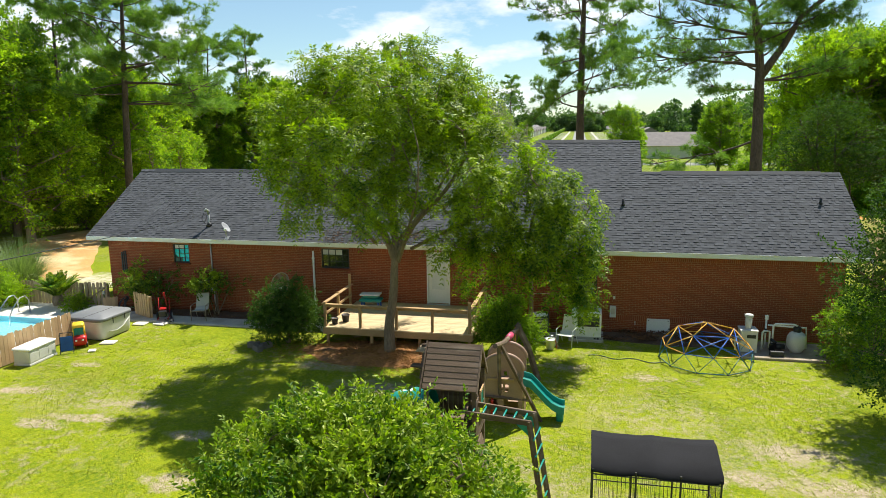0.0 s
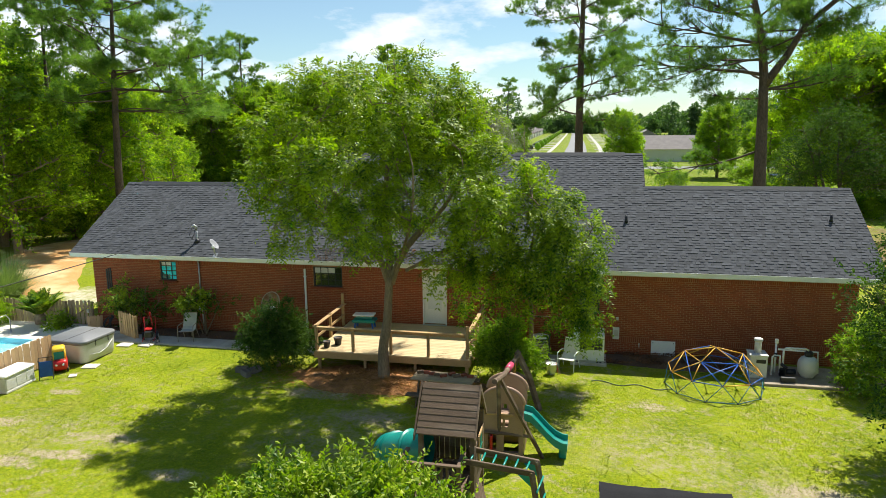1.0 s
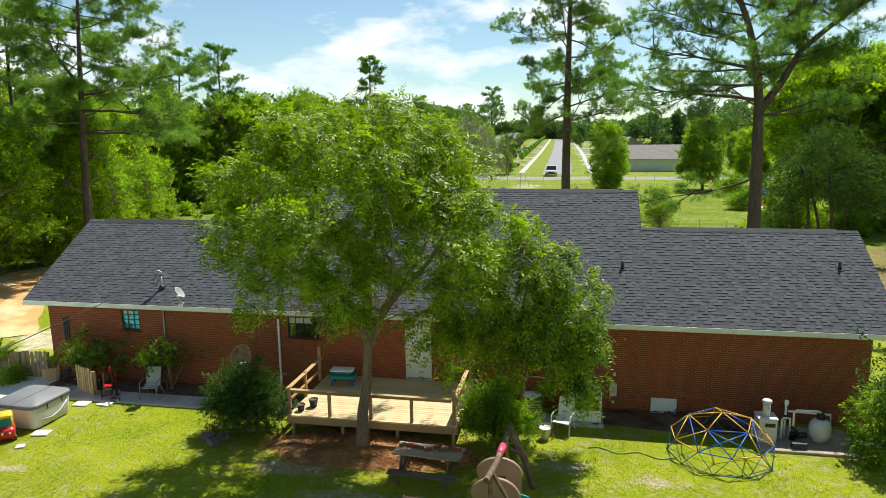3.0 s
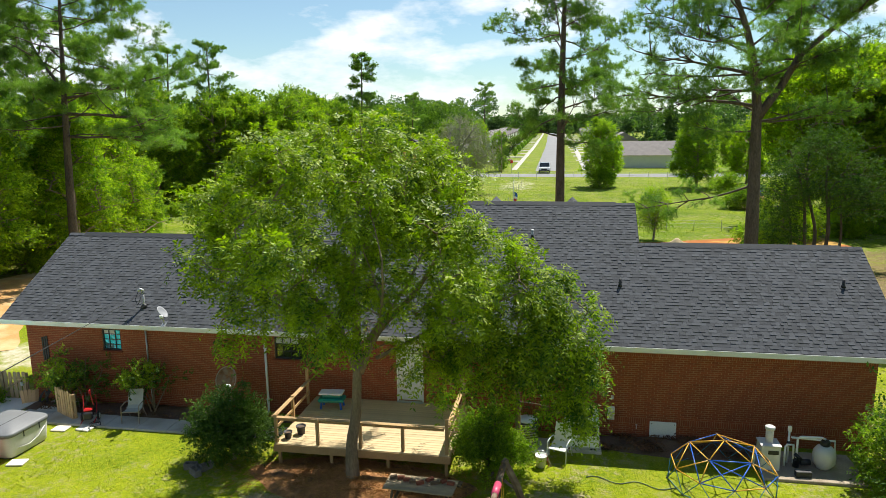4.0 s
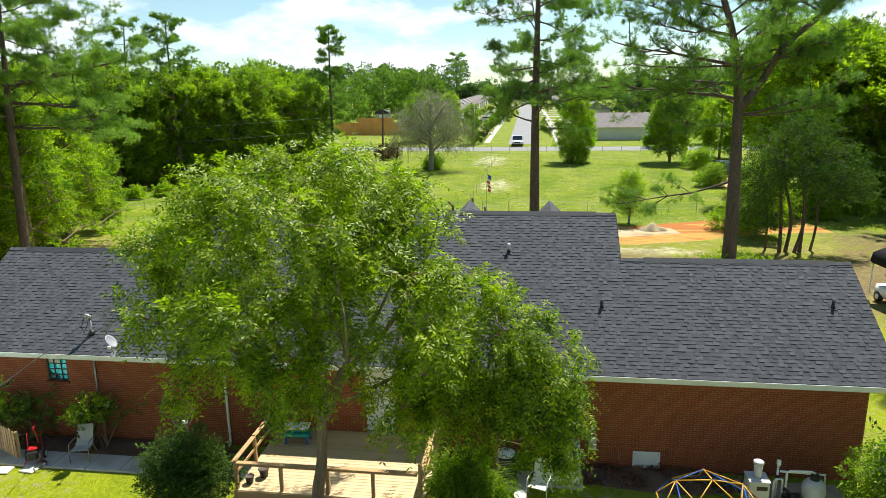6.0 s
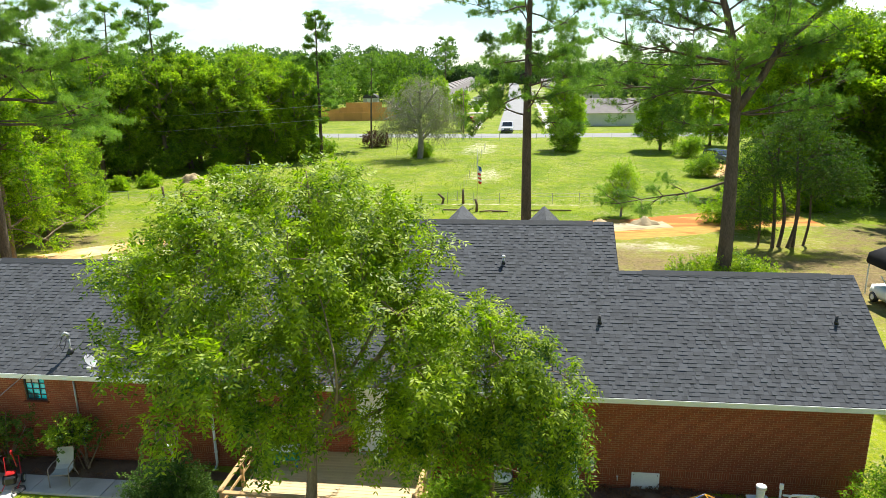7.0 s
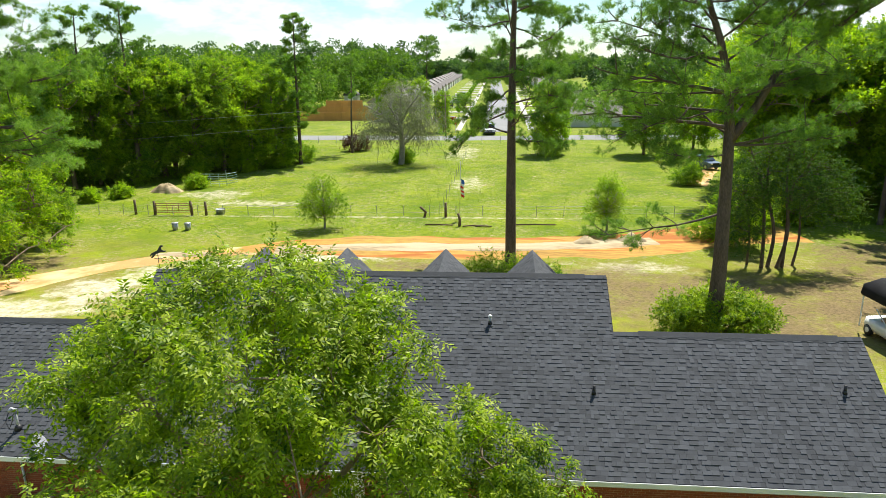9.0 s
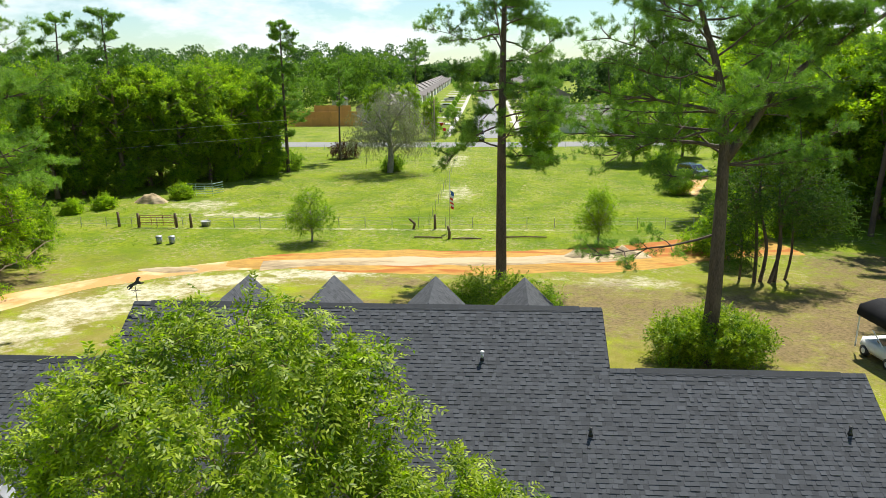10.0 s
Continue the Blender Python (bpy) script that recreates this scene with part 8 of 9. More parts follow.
M_brush = leaf_material("dry_brush", (0.05, 0.022, 0.014), (0.16, 0.075, 0.045), 0.1, 0.8)
for i, (x, y, s, mt) in enumerate(((-9.8, 83.5, 1.1, M_leaf_wood), (-19.5, 97.0, 1.7, M_brush), (-25.4, 84.0, 1.6, M_leaf_wood), (-31.0, 75.0, 1.5, M_leaf_light), (-27.4, 79.5, 1.6, M_leaf_light), (-35.5, 69.5, 1.6, M_leaf_light), (-41.0, 64.5, 1.6, M_leaf_wood), (-32.0, 62.5, 0.7, M_leaf_light), (-38.2, 56.5, 0.6, M_leaf_light), (-40.5, 54.0, 0.55, M_leaf_light), (12.2, 90.5, 1.6, M_leaf_wood),
                                    (23.0, 40.5, 1.5, M_leaf_wood), (27.0, 44.0, 1.6, M_leaf_light), (31.5, 46.0, 1.3, M_leaf_light), (36.0, 48.5, 1.4, M_leaf_light), (27.0, 66.0, 1.4, M_leaf_wood), (29.5, 84.0, 1.6, M_leaf_wood), (36.5, 76.0, 1.5, M_leaf_wood), (38.0, 18.0, 1.9, M_leaf_light), (-31.5, 20.5, 1.8, M_leaf_wood))):
    shrub("undergrowth_bush", "leafy undergrowth bush at the wood's edge", (x, y, gz(x, y)), [(0, 0, 0.7 * s, 1.2 * s, 1.0 * s, 0.7 * s), (0.5 * s, 0, 1.1 * s, 0.7 * s, 0.6 * s, 0.6 * s)], 110, mt, 100 + i, 0.2, 7, 0.35, 0.5, twig=0.01)

# field fence: posts and wire
ff = thing("wire_fence", "low wire fence with slender posts along the field", "fence", (0, 0, 0))
xs_ = list(np.arange(-46, 34, 2.6))
for x in xs_:
    y = 48.3 + 0.012 * x
    part("post", Geo().rod((x, y, gz(x, y) - 0.1), (x + random.uniform(-0.04, 0.04), y, gz(x, y) + 1.05), 0.03, n=6), M_grey_metal, ff)
for z in (0.35, 0.7, 1.0):
    part("wire", Geo().tube([(x, 48.3 + 0.012 * x, gz(x, 48) + z) for x in (xs_[0], 0, xs_[-1])], 0.008, 4), M_grey_metal, ff)
fr = thing("road_fence", "low wire fence beside the country road", "fence", (0, 0, 0))
for x in np.arange(-60, 60, 3.4):
    part("post", Geo().rod((x, 108.8, -1.2), (x, 108.8, 0.1), 0.04, n=5), M_grey_metal, fr)
for z in (-0.5, 0.0):
    part("wire", Geo().rod((-60, 108.8, z), (60, 108.8, z), 0.012, n=4), M_grey_metal, fr)
cf = thing("cross_fence", "slender post fence running up the field", "fence", (0, 0, 0))
for i in range(14):
    x, y = -0.9 + 0.02 * i, 49.5 + 3.6 * i
    part("post", Geo().rod((x, y, gz(x, y) - 0.1), (x, y, gz(x, y) + 1.0), 0.025, n=5), M_grey_metal, cf)
for x, y, h, lean_ in ((-31.8, 48.1, 1.5, 0), (-29.6, 47.8, 1.45, 0), (-25.8, 47.9, 1.45, 0.05), (-24.3, 47.9, 1.4, 0), (-0.17, 47.8, 1.45, 0), (-2.3, 47.9, 1.0, 0.35), (1.4, 44.2, 1.2, 0.1)):
    single("fence_post", Geo().tube([(0, 0, -0.2), (lean_ * 0.5, 0, h * 0.5), (-lean_, 0, h)], [0.14, 0.13, 0.12], 10), M_old_wood, "stout weathered timber post by the field fence", "post", (x, y, gz(x, y)), group="timber posts", smooth=True)
g1 = thing("field_gate", "reddish tubular farm gate between timber posts", "gate", (-27.7, 47.85, gz(-27, 48)))
M_rust = material("rusty_paint", (0.36, 0.15, 0.09), 0.7, 0.25, 3, 40, 0.1)
for z in (0.25, 0.5, 0.75, 1.0, 1.2):
    part("tube", Geo().rod((-1.75, 0, z), (1.75, 0, z), 0.03, n=6), M_rust, g1)
for x in (-1.75, -0.6, 0.6, 1.75):
    part("upright", Geo().rod((x, 0, 0.22), (x, 0, 1.23), 0.03, n=6), M_rust, g1)
for x, y in ((-24.6, 41.9), (-23.4, 41.9)):
    b = thing("rubbish_bin", "grey ribbed metal rubbish bin", "bin", (x, y, gz(x, y)), group="rubbish bins")
    part("drum", Geo().lathe([(0.24, 0), (0.27, 0.26), (0.265, 0.28), (0.29, 0.62)], (0, 0, 0), 18), M_grey_metal, b, smooth=True)
    part("lid", Geo().lathe([(0.31, 0.62), (0.31, 0.66), (0.18, 0.71), (0.04, 0.73)], (0, 0, 0), 18), M_grey_metal, b, smooth=True)
wtank = thing("water_trough", "low grey livestock trough by the fence", "trough", (-23.1, 48.6, gz(0, 48)))
part("tank", Geo().lathe([(0.44, 0), (0.46, 0.5), (0.49, 0.52), (0.49, 0.47), (0.42, 0.45)], (0, 0, 0), 20), M_grey_metal, wtank, smooth=True)
cp = thing("cattle_panel", "pale green tubular cattle panel pen", "pen", (-30.3, 63.9, gz(0, 60)))
M_pen = material("pen_paint", (0.42, 0.55, 0.45), 0.5, 0.15, 4, 40, 0.05)
for z in (0.3, 0.6, 0.9, 1.2, 1.5):
    part("tube", Geo().rod((-1.6, 0, z), (1.6, 0, z), 0.035, n=6), M_pen, cp)
    part("tube", Geo().rod((1.6, 0, z), (2.3, 1.6, z), 0.035, n=6), M_pen, cp)
for x in (-1.6, -0.5, 0.6, 1.6):
    part("upright", Geo().rod((x, 0, 0), (x, 0, 1.55 + 0.45 * (x > 1.5)), 0.035, n=6), M_pen, cp)
mound("sand_heap", -34.6, 60.2, 2.2, 1.0, 0.9, M_pale_sand, "heap of pinkish sand in the field", "sand heap", 11)
mound("sand_heap_drive", 12.2, 38.6, 1.2, 0.8, 0.6, M_pale_sand, "heap of pale sand by the driveway", "sand heap", 12)
mound("sand_heap_drive", 16.0, 39.4, 1.3, 0.8, 0.65, M_pale_sand, "heap of pale sand by the driveway", "sand heap", 13)
mound("gravel_spread", -19.5, 33.6, 2.6, 0.9, 0.25, M_pale_sand, "low ridge of grey gravel on the driveway", "gravel", 14)
for x, y, ln, rz in ((8.2, 44.6, 4.0, 2), (-0.5, 44.3, 2.6, -4), (2.6, 44.0, 1.8, 12), (3.6, 43.9, 1.5, -3)):
    single("fallen_post", Geo().tube([(-ln / 2, 0, 0.1), (0, 0.06, 0.12), (ln / 2, 0, 0.1)], [0.06, 0.07, 0.055], 8), M_old_wood, "weathered timber post lying on the grass", "post", (x, y, gz(x, y)), rz, group="fallen posts", smooth=True)
fp = thing("flagpole", "slender flagpole with a drooping striped flag", "flagpole", (1.25, 47.0, gz(1, 47)))
part("pole", Geo().rod((0, 0, 0), (0.1, 0, 5.6), 0.035, 0.02), M_steel, fp, smooth=True)
fv, ff_ = [], []
for i in range(9):
    a = i * 0.13
    x0 = 0.12 + 0.05 * math.sin(a * 9)
    for d in (0.0, 0.012):
        fv += [(x0, 0.06 * math.cos(a * 12) + d, 3.9 - a * 1.6), (x0 + 0.30, 0.1 * math.sin(a * 10) + d, 3.75 - a * 1.6)]
for i in range(8):
    o = 4 * i
    ff_ += [(o, o + 4, o + 5, o + 1), (o + 2, o + 3, o + 7, o + 6), (o, o + 2, o + 6, o + 4), (o + 1, o + 5, o + 7, o + 3)]
flag_me = Geo().add(fv, ff_).mesh("flag")
for mt in (M_white_plastic, M_red, M_blue):
    flag_me.materials.append(mt)
for i, pl in enumerate(flag_me.polygons):
    k = i // 4
    pl.material_index = 2 if k < 2 else (1 if k % 2 else 0)
part("flag", flag_me, None, fp, "red, white and blue flag")

# cart under a black roof at the end of the house
gc = thing("utility_cart", "white cart with a black fabric roof on white posts", "cart", (25.0, 17.3, gz(25, 17)), 8)
part("body", loft([(0.75, 1.25, 0.2, 0.28), (0.85, 1.35, 0.25, 0.5), (0.8, 1.3, 0.25, 0.85)]), M_white_plastic, gc, smooth=True)
part("roof", loft([(1.05, 1.5, 0.15, 2.0), (1.1, 1.55, 0.2, 2.1), (1.05, 1.5, 0.2, 2.55), (0.5, 1.1, 0.2, 2.95)]), M_black_cloth, gc, smooth=True)
for sx in (-1, 1):
    for sy in (-1, 1):
        part("roof_post", Geo().rod((sx * 0.95, sy * 1.35, 0.3), (sx * 0.95, sy * 1.35, 2.05), 0.04, n=8), M_white_plastic, gc)
        w = part("wheel", Geo().tube([(sx * 0.68, sy * 0.85, 0.28), (sx * 0.86, sy * 0.85, 0.28)], 0.28, 18), M_black, gc, smooth=True)
        part("hub", Geo().tube([(sx * 0.86, sy * 0.85, 0.28), (sx * 0.88, sy * 0.85, 0.28)], 0.14, 12), M_white_metal, w)
    part("brace", Geo().rod((sx * 0.95, -1.35, 0.5), (sx * 0.95, 0.3, 1.6), 0.03, n=6), M_white_plastic, gc)
part("seat", Geo().box((0, 0.2, 0.98), (1.1, 0.5, 0.25), bev=0.06), M_tan, gc)


# ---- vehicles ----
def vehicle(label, at, rz, paint, kind="suv", ln=4.7, wd=1.9, ht=1.75, category="car", group="vehicles"):
    v = thing("car" if kind != "truck" else "pickup_truck", label, category, at, rz, group)
    hl, hw = ln / 2, wd / 2
    body = Geo()
    if kind == "truck":
        side = [(-hl, 0.5), (-hl, 1.05), (-hl * 0.25, 1.08), (-hl * 0.22, 1.8), (hl * 0.12, ht), (hl * 0.22, ht - 0.05), (hl * 0.46, 1.15), (hl, 1.0), (hl, 0.5), (hl * 0.8, 0.32), (-hl * 0.85, 0.35)]
    else:
        side = [(-hl, 0.45), (-hl, 1.05), (-hl * 0.93, ht - 0.15), (-hl * 0.75, ht), (hl * 0.15, ht), (hl * 0.5, 1.08), (hl, 0.95), (hl, 0.45), (hl * 0.85, 0.3), (-hl * 0.85, 0.3)]
    body.prism([(-hw, a, b) for a, b in side], (wd, 0, 0))
    bo = part("body", body, paint, v)
    wi = Geo()
    if kind == "truck":
        gl = [(-hl * 0.19, 1.16), (-hl * 0.17, 1.7), (hl * 0.1, ht - 0.1), (hl * 0.19, ht - 0.14), (hl * 0.38, 1.18)]
    else:
        gl = [(-hl * 0.85, 1.12), (-hl * 0.74, ht - 0.14), (hl * 0.12, ht - 0.12), (hl * 0.38, 1.12)]
    wi.prism([(-hw - 0.006, a, b) for a, b in gl], (wd + 0.012, 0, 0))
    part("side_window", wi, M_glass, v)
    a, b = (hl * 0.22, ht - 0.05) if kind == "truck" else (hl * 0.15, ht)
    c, d = (hl * 0.46, 1.15) if kind == "truck" else (hl * 0.5, 1.08)
    ws = Geo().prism([(-hw * 0.82, a + 0.04, b - 0.06), (hw * 0.82, a + 0.04, b - 0.06), (hw * 0.9, c - 0.02, d + 0.06), (-hw * 0.9, c - 0.02, d + 0.06)], (0, 0.03, 0.02))
    part("windscreen", ws, M_glass, v)
    for sx in (-1, 1):
        for y in (-hl * 0.62, hl * 0.62):
            w = part("wheel", Geo().tube([(sx * (hw - 0.2), y, 0.36), (sx * (hw + 0.02), y, 0.36)], 0.36, 18), M_black, v, smooth=True)
            part("rim", Geo().tube([(sx * (hw + 0.02), y, 0.36), (sx * (hw + 0.03), y, 0.36)], 0.22, 14), M_steel, w)
        part("headlight", Geo().box((sx * hw * 0.72, hl, 0.84), (0.36, 0.05, 0.16), bev=0.02), M_white_plastic, v)
        part("mirror", Geo().box((sx * (hw + 0.1), hl * 0.36, 1.15), (0.16, 0.1, 0.14), bev=0.03), paint, v)
        part("tail_light", Geo().box((sx * hw * 0.86, -hl, 0.95), (0.2, 0.04, 0.3), bev=0.01), M_red, v)
    part("grille", Geo().box((0, hl + 0.01, 0.78), (wd * 0.52, 0.03, 0.26), bev=0.01), M_black, v)
    part("bumper", Geo().box((0, hl + 0.02, 0.5), (wd * 0.95, 0.12, 0.2), bev=0.04), M_dark_metal if kind != "suv" else paint, v)
    return v


P_white = material("white_car_paint", (0.75, 0.76, 0.78), 0.25, 0.03, 3, 30, 0.0, coat=0.6)
P_red = material("red_car_paint", (0.35, 0.02, 0.02), 0.25, 0.03, 3, 30, 0.0, coat=0.6)
P_blue = material("blue_car_paint", (0.05, 0.08, 0.14), 0.22, 0.03, 3, 30, 0.0, coat=0.6)
P_silver = material("silver_car_paint", (0.45, 0.46, 0.48), 0.3, 0.03, 3, 30, 0.0, metal=0.5, coat=0.6)
P_dark = material("dark_car_paint", (0.03, 0.03, 0.035), 0.25, 0.03, 3, 30, 0.0, coat=0.6)
vehicle("white pickup truck at the junction of the street", (2.3, 123.0, -0.95), 180, P_white, "truck", 6.0, 2.25, 2.1, "truck")
vehicle("blue estate car parked under the trees", (32.4, 78.5, -1.0), 205, P_blue, "suv", 4.7, 1.85, 1.6)
vehicle("red pickup truck parked in a driveway", (-9.5, 152.0, -0.95), 80, P_red, "truck", 5.4, 2.0, 1.85, "truck")
vehicle("dark car parked in a driveway", (-13.0, 196.0, -0.95), 95, P_dark, "suv")
vehicle("silver car parked in a driveway", (-11.5, 218.0, -0.95), 85, P_silver, "suv")
vehicle("silver car parked in a driveway", (-12.5, 262.0, -0.95), 90, P_silver, "suv")
vehicle("dark car parked in a driveway", (19.0, 205.0, -0.95), 95, P_dark, "suv")
strip("wood_track", [(34.5, 84), (33.0, 78), (30, 71), (27.5, 64)], 3.0, M_track, 0.03, "narrow sandy track under the trees", "track", 0.4)

# ---- the housing estate ----
M_siding = material("pale_siding", (0.66, 0.67, 0.66), 0.7, 0.06, 1, 20, 0.05)
M_siding_tan = material("tan_siding", (0.52, 0.47, 0.40), 0.7, 0.06, 1, 20, 0.05)
M_far_roof = material("far_roof", (0.20, 0.18, 0.17), 0.9, 0.2, 1, 20, 0.2)


def estate_house(at, rz, wall_mat, w=12.0, d=10.0, label="single-storey estate house with a grey gabled roof"):
    h = thing("estate_house", label, "house", at, rz, "estate houses")
    part("wall", Geo().box((0, 0, 1.4), (w, d, 2.8)), wall_mat, h)
    r = Geo()
    r.prism([(-w / 2 - 0.5, -d / 2 - 0.5, 2.8), (-w / 2 - 0.5, d / 2 + 0.5, 2.8), (-w / 2 - 0.5, 0, 2.8 + d * 0.3)], (w + 1.0, 0, 0))
    ro = part("roof", r, M_far_roof, h)
    part("gable", Geo().prism([(-w * 0.18, -d / 2 - 1.8, 0), (w * 0.28, -d / 2 - 1.8, 0), (w * 0.28, -d / 2 - 1.8, 2.7), (w * 0.05, -d / 2 - 1.8, 4.2), (-w * 0.18, -d / 2 - 1.8, 2.7)], (0, 3.0, 0)), wall_mat, h)
    gr = Geo()
    for s in (-1, 1):
        gr.prism([(w * 0.05, -d / 2 - 2.1, 4.35), (w * 0.05 + s * w * 0.27, -d / 2 - 2.1, 2.72), (w * 0.05 + s * w * 0.27, -d / 2 - 2.1, 2.6), (w * 0.05, -d / 2 - 2.1, 4.2)], (0, 4.5, 0))
    part("gable_roof", gr, M_far_roof, h)
    part("garage_door", Geo().box((w * 0.05, -d / 2 - 1.83, 1.15), (w * 0.36, 0.06, 2.2), bev=0.02), M_white_trim, h)
    for x in (-w * 0.36, w * 0.40):
        wd = part("window", Geo().box((x, -d / 2 - 0.03, 1.55), (1.2, 0.06, 1.3), bev=0.01), M_white_trim, h)
        part("pane", Geo().box((x, -d / 2 - 0.07, 1.55), (1.0, 0.02, 1.1)), M_glass, wd)
    for x in (-w / 2 - 0.03, w / 2 + 0.03):
        for y in (-d * 0.25, d * 0.2):
            wd = part("window", Geo().box((x, y, 1.6), (0.06, 1.0, 1.2), bev=0.01), M_white_trim, h)
            part("pane", Geo().box((x + 0.04 * (1 if x > 0 else -1), y, 1.6), (0.02, 0.8, 1.0)), M_glass, wd)
    part("door", Geo().box((-w * 0.26, -d / 2 - 0.03, 1.05), (0.95, 0.06, 2.1), bev=0.01), M_dark_metal, h)
    return h


for i in range(15):
    y = 165 + i * 21
    estate_house((-27.0 - 0.022 * (y - 165), y + 30, -1.05), 90, (M_siding, M_siding_tan)[i % 2])
    if i > 3:
        estate_house((30.0 - 0.022 * (y - 165), y, -1.05), -90, (M_siding_tan, M_siding)[i % 2])
    for sx in (-1, 1):
        a = (-4.6 - 0.018 * (y - 165)) if sx < 0 else (9.4 - 0.018 * (y - 165))
        ln = 10.0
        single("house_drive", Geo().box((0, 0, 0.0), (ln, 4.2, 0.08), bev=0.01), M_far_concrete, "pale concrete house driveway", "driveway", (a + sx * ln / 2, y - 4 * (sx < 0), -1.01), group="house driveways", kind="structure")
for i in range(14):
    y = 160 + i * 22
    single("street_tree", Geo().tube([(0, 0, 0), (0.05, 0, 1.2), (0, 0.05, 2.2)], [0.06, 0.05, 0.03], 6).lathe([(0.2, 1.6), (0.75, 2.1), (0.9, 2.8), (0.55, 3.5), (0.1, 3.8)], (0, 0, 0), 8), M_leaf_wood, "small young street tree", "tree", (-6.6 - 0.018 * (y - 165), y, -1.05), group="street trees")
big = estate_house((26.3, 141.5, -1.05), 180, M_siding, 15.5, 10.0, "pale house with a long brown roof beyond the road")
fo = thing("timber_fence", "long bright orange-brown timber fence beyond the road", "fence", (0, 0, 0))
M_cedar = material("orange_cedar", (0.58, 0.28, 0.085), 0.8, 0.25, 0.6, 8, 0.2, random_ob=0.6)
for x0, y0, n0 in ((-66, 155, 17), (-76, 178, 18), (-52, 206, 5)):
    for i in range(n0):
        part("panel", Geo().box((x0 + 2.42 * i, y0, 0.05), (2.40, 0.06, 2.1), bev=0.01), M_cedar, fo)
        part("post", Geo().box((x0 - 1.21 + 2.42 * i, y0 + 0.05, 0.1), (0.14, 0.14, 2.3)), M_cedar, fo)
sh = thing("garden_shed", "dark curved-roof shed behind the timber fence", "shed", (-50.5, 232.0, -1.05))
part("wall", Geo().box((0, 0, 1.3), (5.0, 4.0, 2.6)), M_grey_metal, sh)
part("roof", Geo().prism([(2.7 * math.cos(math.pi * k / 10), -2.2, 2.5 + 1.5 * math.sin(math.pi * k / 10)) for k in range(11)], (0, 4.4, 0)), M_dark_metal, sh)
part("door", Geo().box((0, -2.03, 1.1), (2.0, 0.06, 2.1)), M_white_trim, sh)
estate_house((-29.0, 188.0, -1.05), 90, M_siding_tan, 13.0, 11.0)
for x, y in ((-6.6, 121.5), (-42.0, 109.5), (36.0, 124.0)):
    up = thing("utility_pole", "wooden utility pole by the road", "utility pole", (x, y, -1.1), group="utility poles")
    part("pole", Geo().rod((0, 0, 0), (0, 0, 8.5), 0.15, 0.11, 8), M_bark, up, smooth=True)
    part("crossarm", Geo().box((0, 0, 7.8), (2.0, 0.1, 0.12)), M_bark, up)
    for s in (-0.9, 0.9):
        part("insulator", Geo().lathe([(0.05, 7.86), (0.06, 7.95), (0.03, 8.02)], (s, 0, 0), 8), M_white_plastic, up)
sg2 = thing("street_sign", "small street sign on a pole at the junction", "sign", (-4.6, 122.2, -1.05))
part("pole", Geo().rod((0, 0, 0), (0, 0, 2.6), 0.04, n=8), M_steel, sg2)
part("plate", Geo().box((0, -0.05, 2.3), (0.6, 0.03, 0.6), bev=0.1), M_red, sg2)
for k, (za, zb, ya, yb) in enumerate(((5.9, 7.4, 58, 72), (4.0, 5.6, 57, 71))):
    single("power_line", Geo().tube([(-70 + 7.0 * i, ya + (yb - ya) * i / 7, za + (zb - za) * i / 7 - 0.03 * i * (7 - i)) for i in range(8)], 0.013, 5), M_grey_metal, "sagging power line before the wood", "cable", group="power lines")

# ---- far woods ----
def far_wood(name, label, rows, mat, seed, leaf=0.9, n_per=260):
    rs = np.random.RandomState(seed)
    o, d, L = [], [], []
    for x, y, h, w in rows:
        m = 11
        u = np.linspace(0.06, 0.88, m)
        a = rs.uniform(0, 6.283, m)
        r = w * (1.05 - u * 0.75) * np.sqrt(rs.uniform(0.2, 1, m))
        c = np.stack([x + r * np.cos(a), y + r * np.sin(a), -1.0 + h * u], 1)
        q = w * rs.uniform(0.3, 0.55, m)
        pick = rs.randint(0, m, n_per)
        dd = unit(rs.normal(size=(n_per, 3)))
        dd[:, 2] = np.abs(dd[:, 2]) * rs.choice([1, 1, 1, -0.7], n_per)
        o.append(c[pick] + dd * (q[pick] * rs.uniform(0.75, 1.0, n_per))[:, None] * np.array([1, 1, 0.8]))
        d.append(dd * 0.5 + rs.normal(scale=0.8, size=(n_per, 3)))
        L.append(leaf * rs.uniform(0.6, 1.4, n_per) * (1 + y / 500))
    o, d, L = np.concatenate(o), np.concatenate(d), np.concatenate(L)
    v, f = leaf_quads(o, d, L, L * 0.7, rs)
    return tagged(part(name, fast_mesh(name, v, f), mat), label, "woodland", kind="stuff")


rs_f = random.Random(9)
rows_a = [(x + rs_f.uniform(-3, 3), 95 + rs_f.uniform(0, 30) + abs(x + 60) * 0.2, rs_f.uniform(13, 19), rs_f.uniform(4, 6.5)) for x in np.arange(-150, -44, 5.5) for _ in range(2)]
rows_a += [(-52 + rs_f.uniform(-14, 5), 25 + 5.0 * i + rs_f.uniform(-2, 2), rs_f.uniform(13, 18), rs_f.uniform(4, 6)) for i in range(14)]
rows_a += [(x + rs_f.uniform(-2, 2), 238 + rs_f.uniform(0, 40), rs_f.uniform(16, 20), rs_f.uniform(4.5, 6.5)) for x in np.arange(-130, -34, 2.6)]
rows_a += [(x + rs_f.uniform(-2, 2), 190 + rs_f.uniform(0, 40), rs_f.uniform(10, 15), rs_f.uniform(4.5, 6.5)) for x in np.arange(-190, -56, 7)]
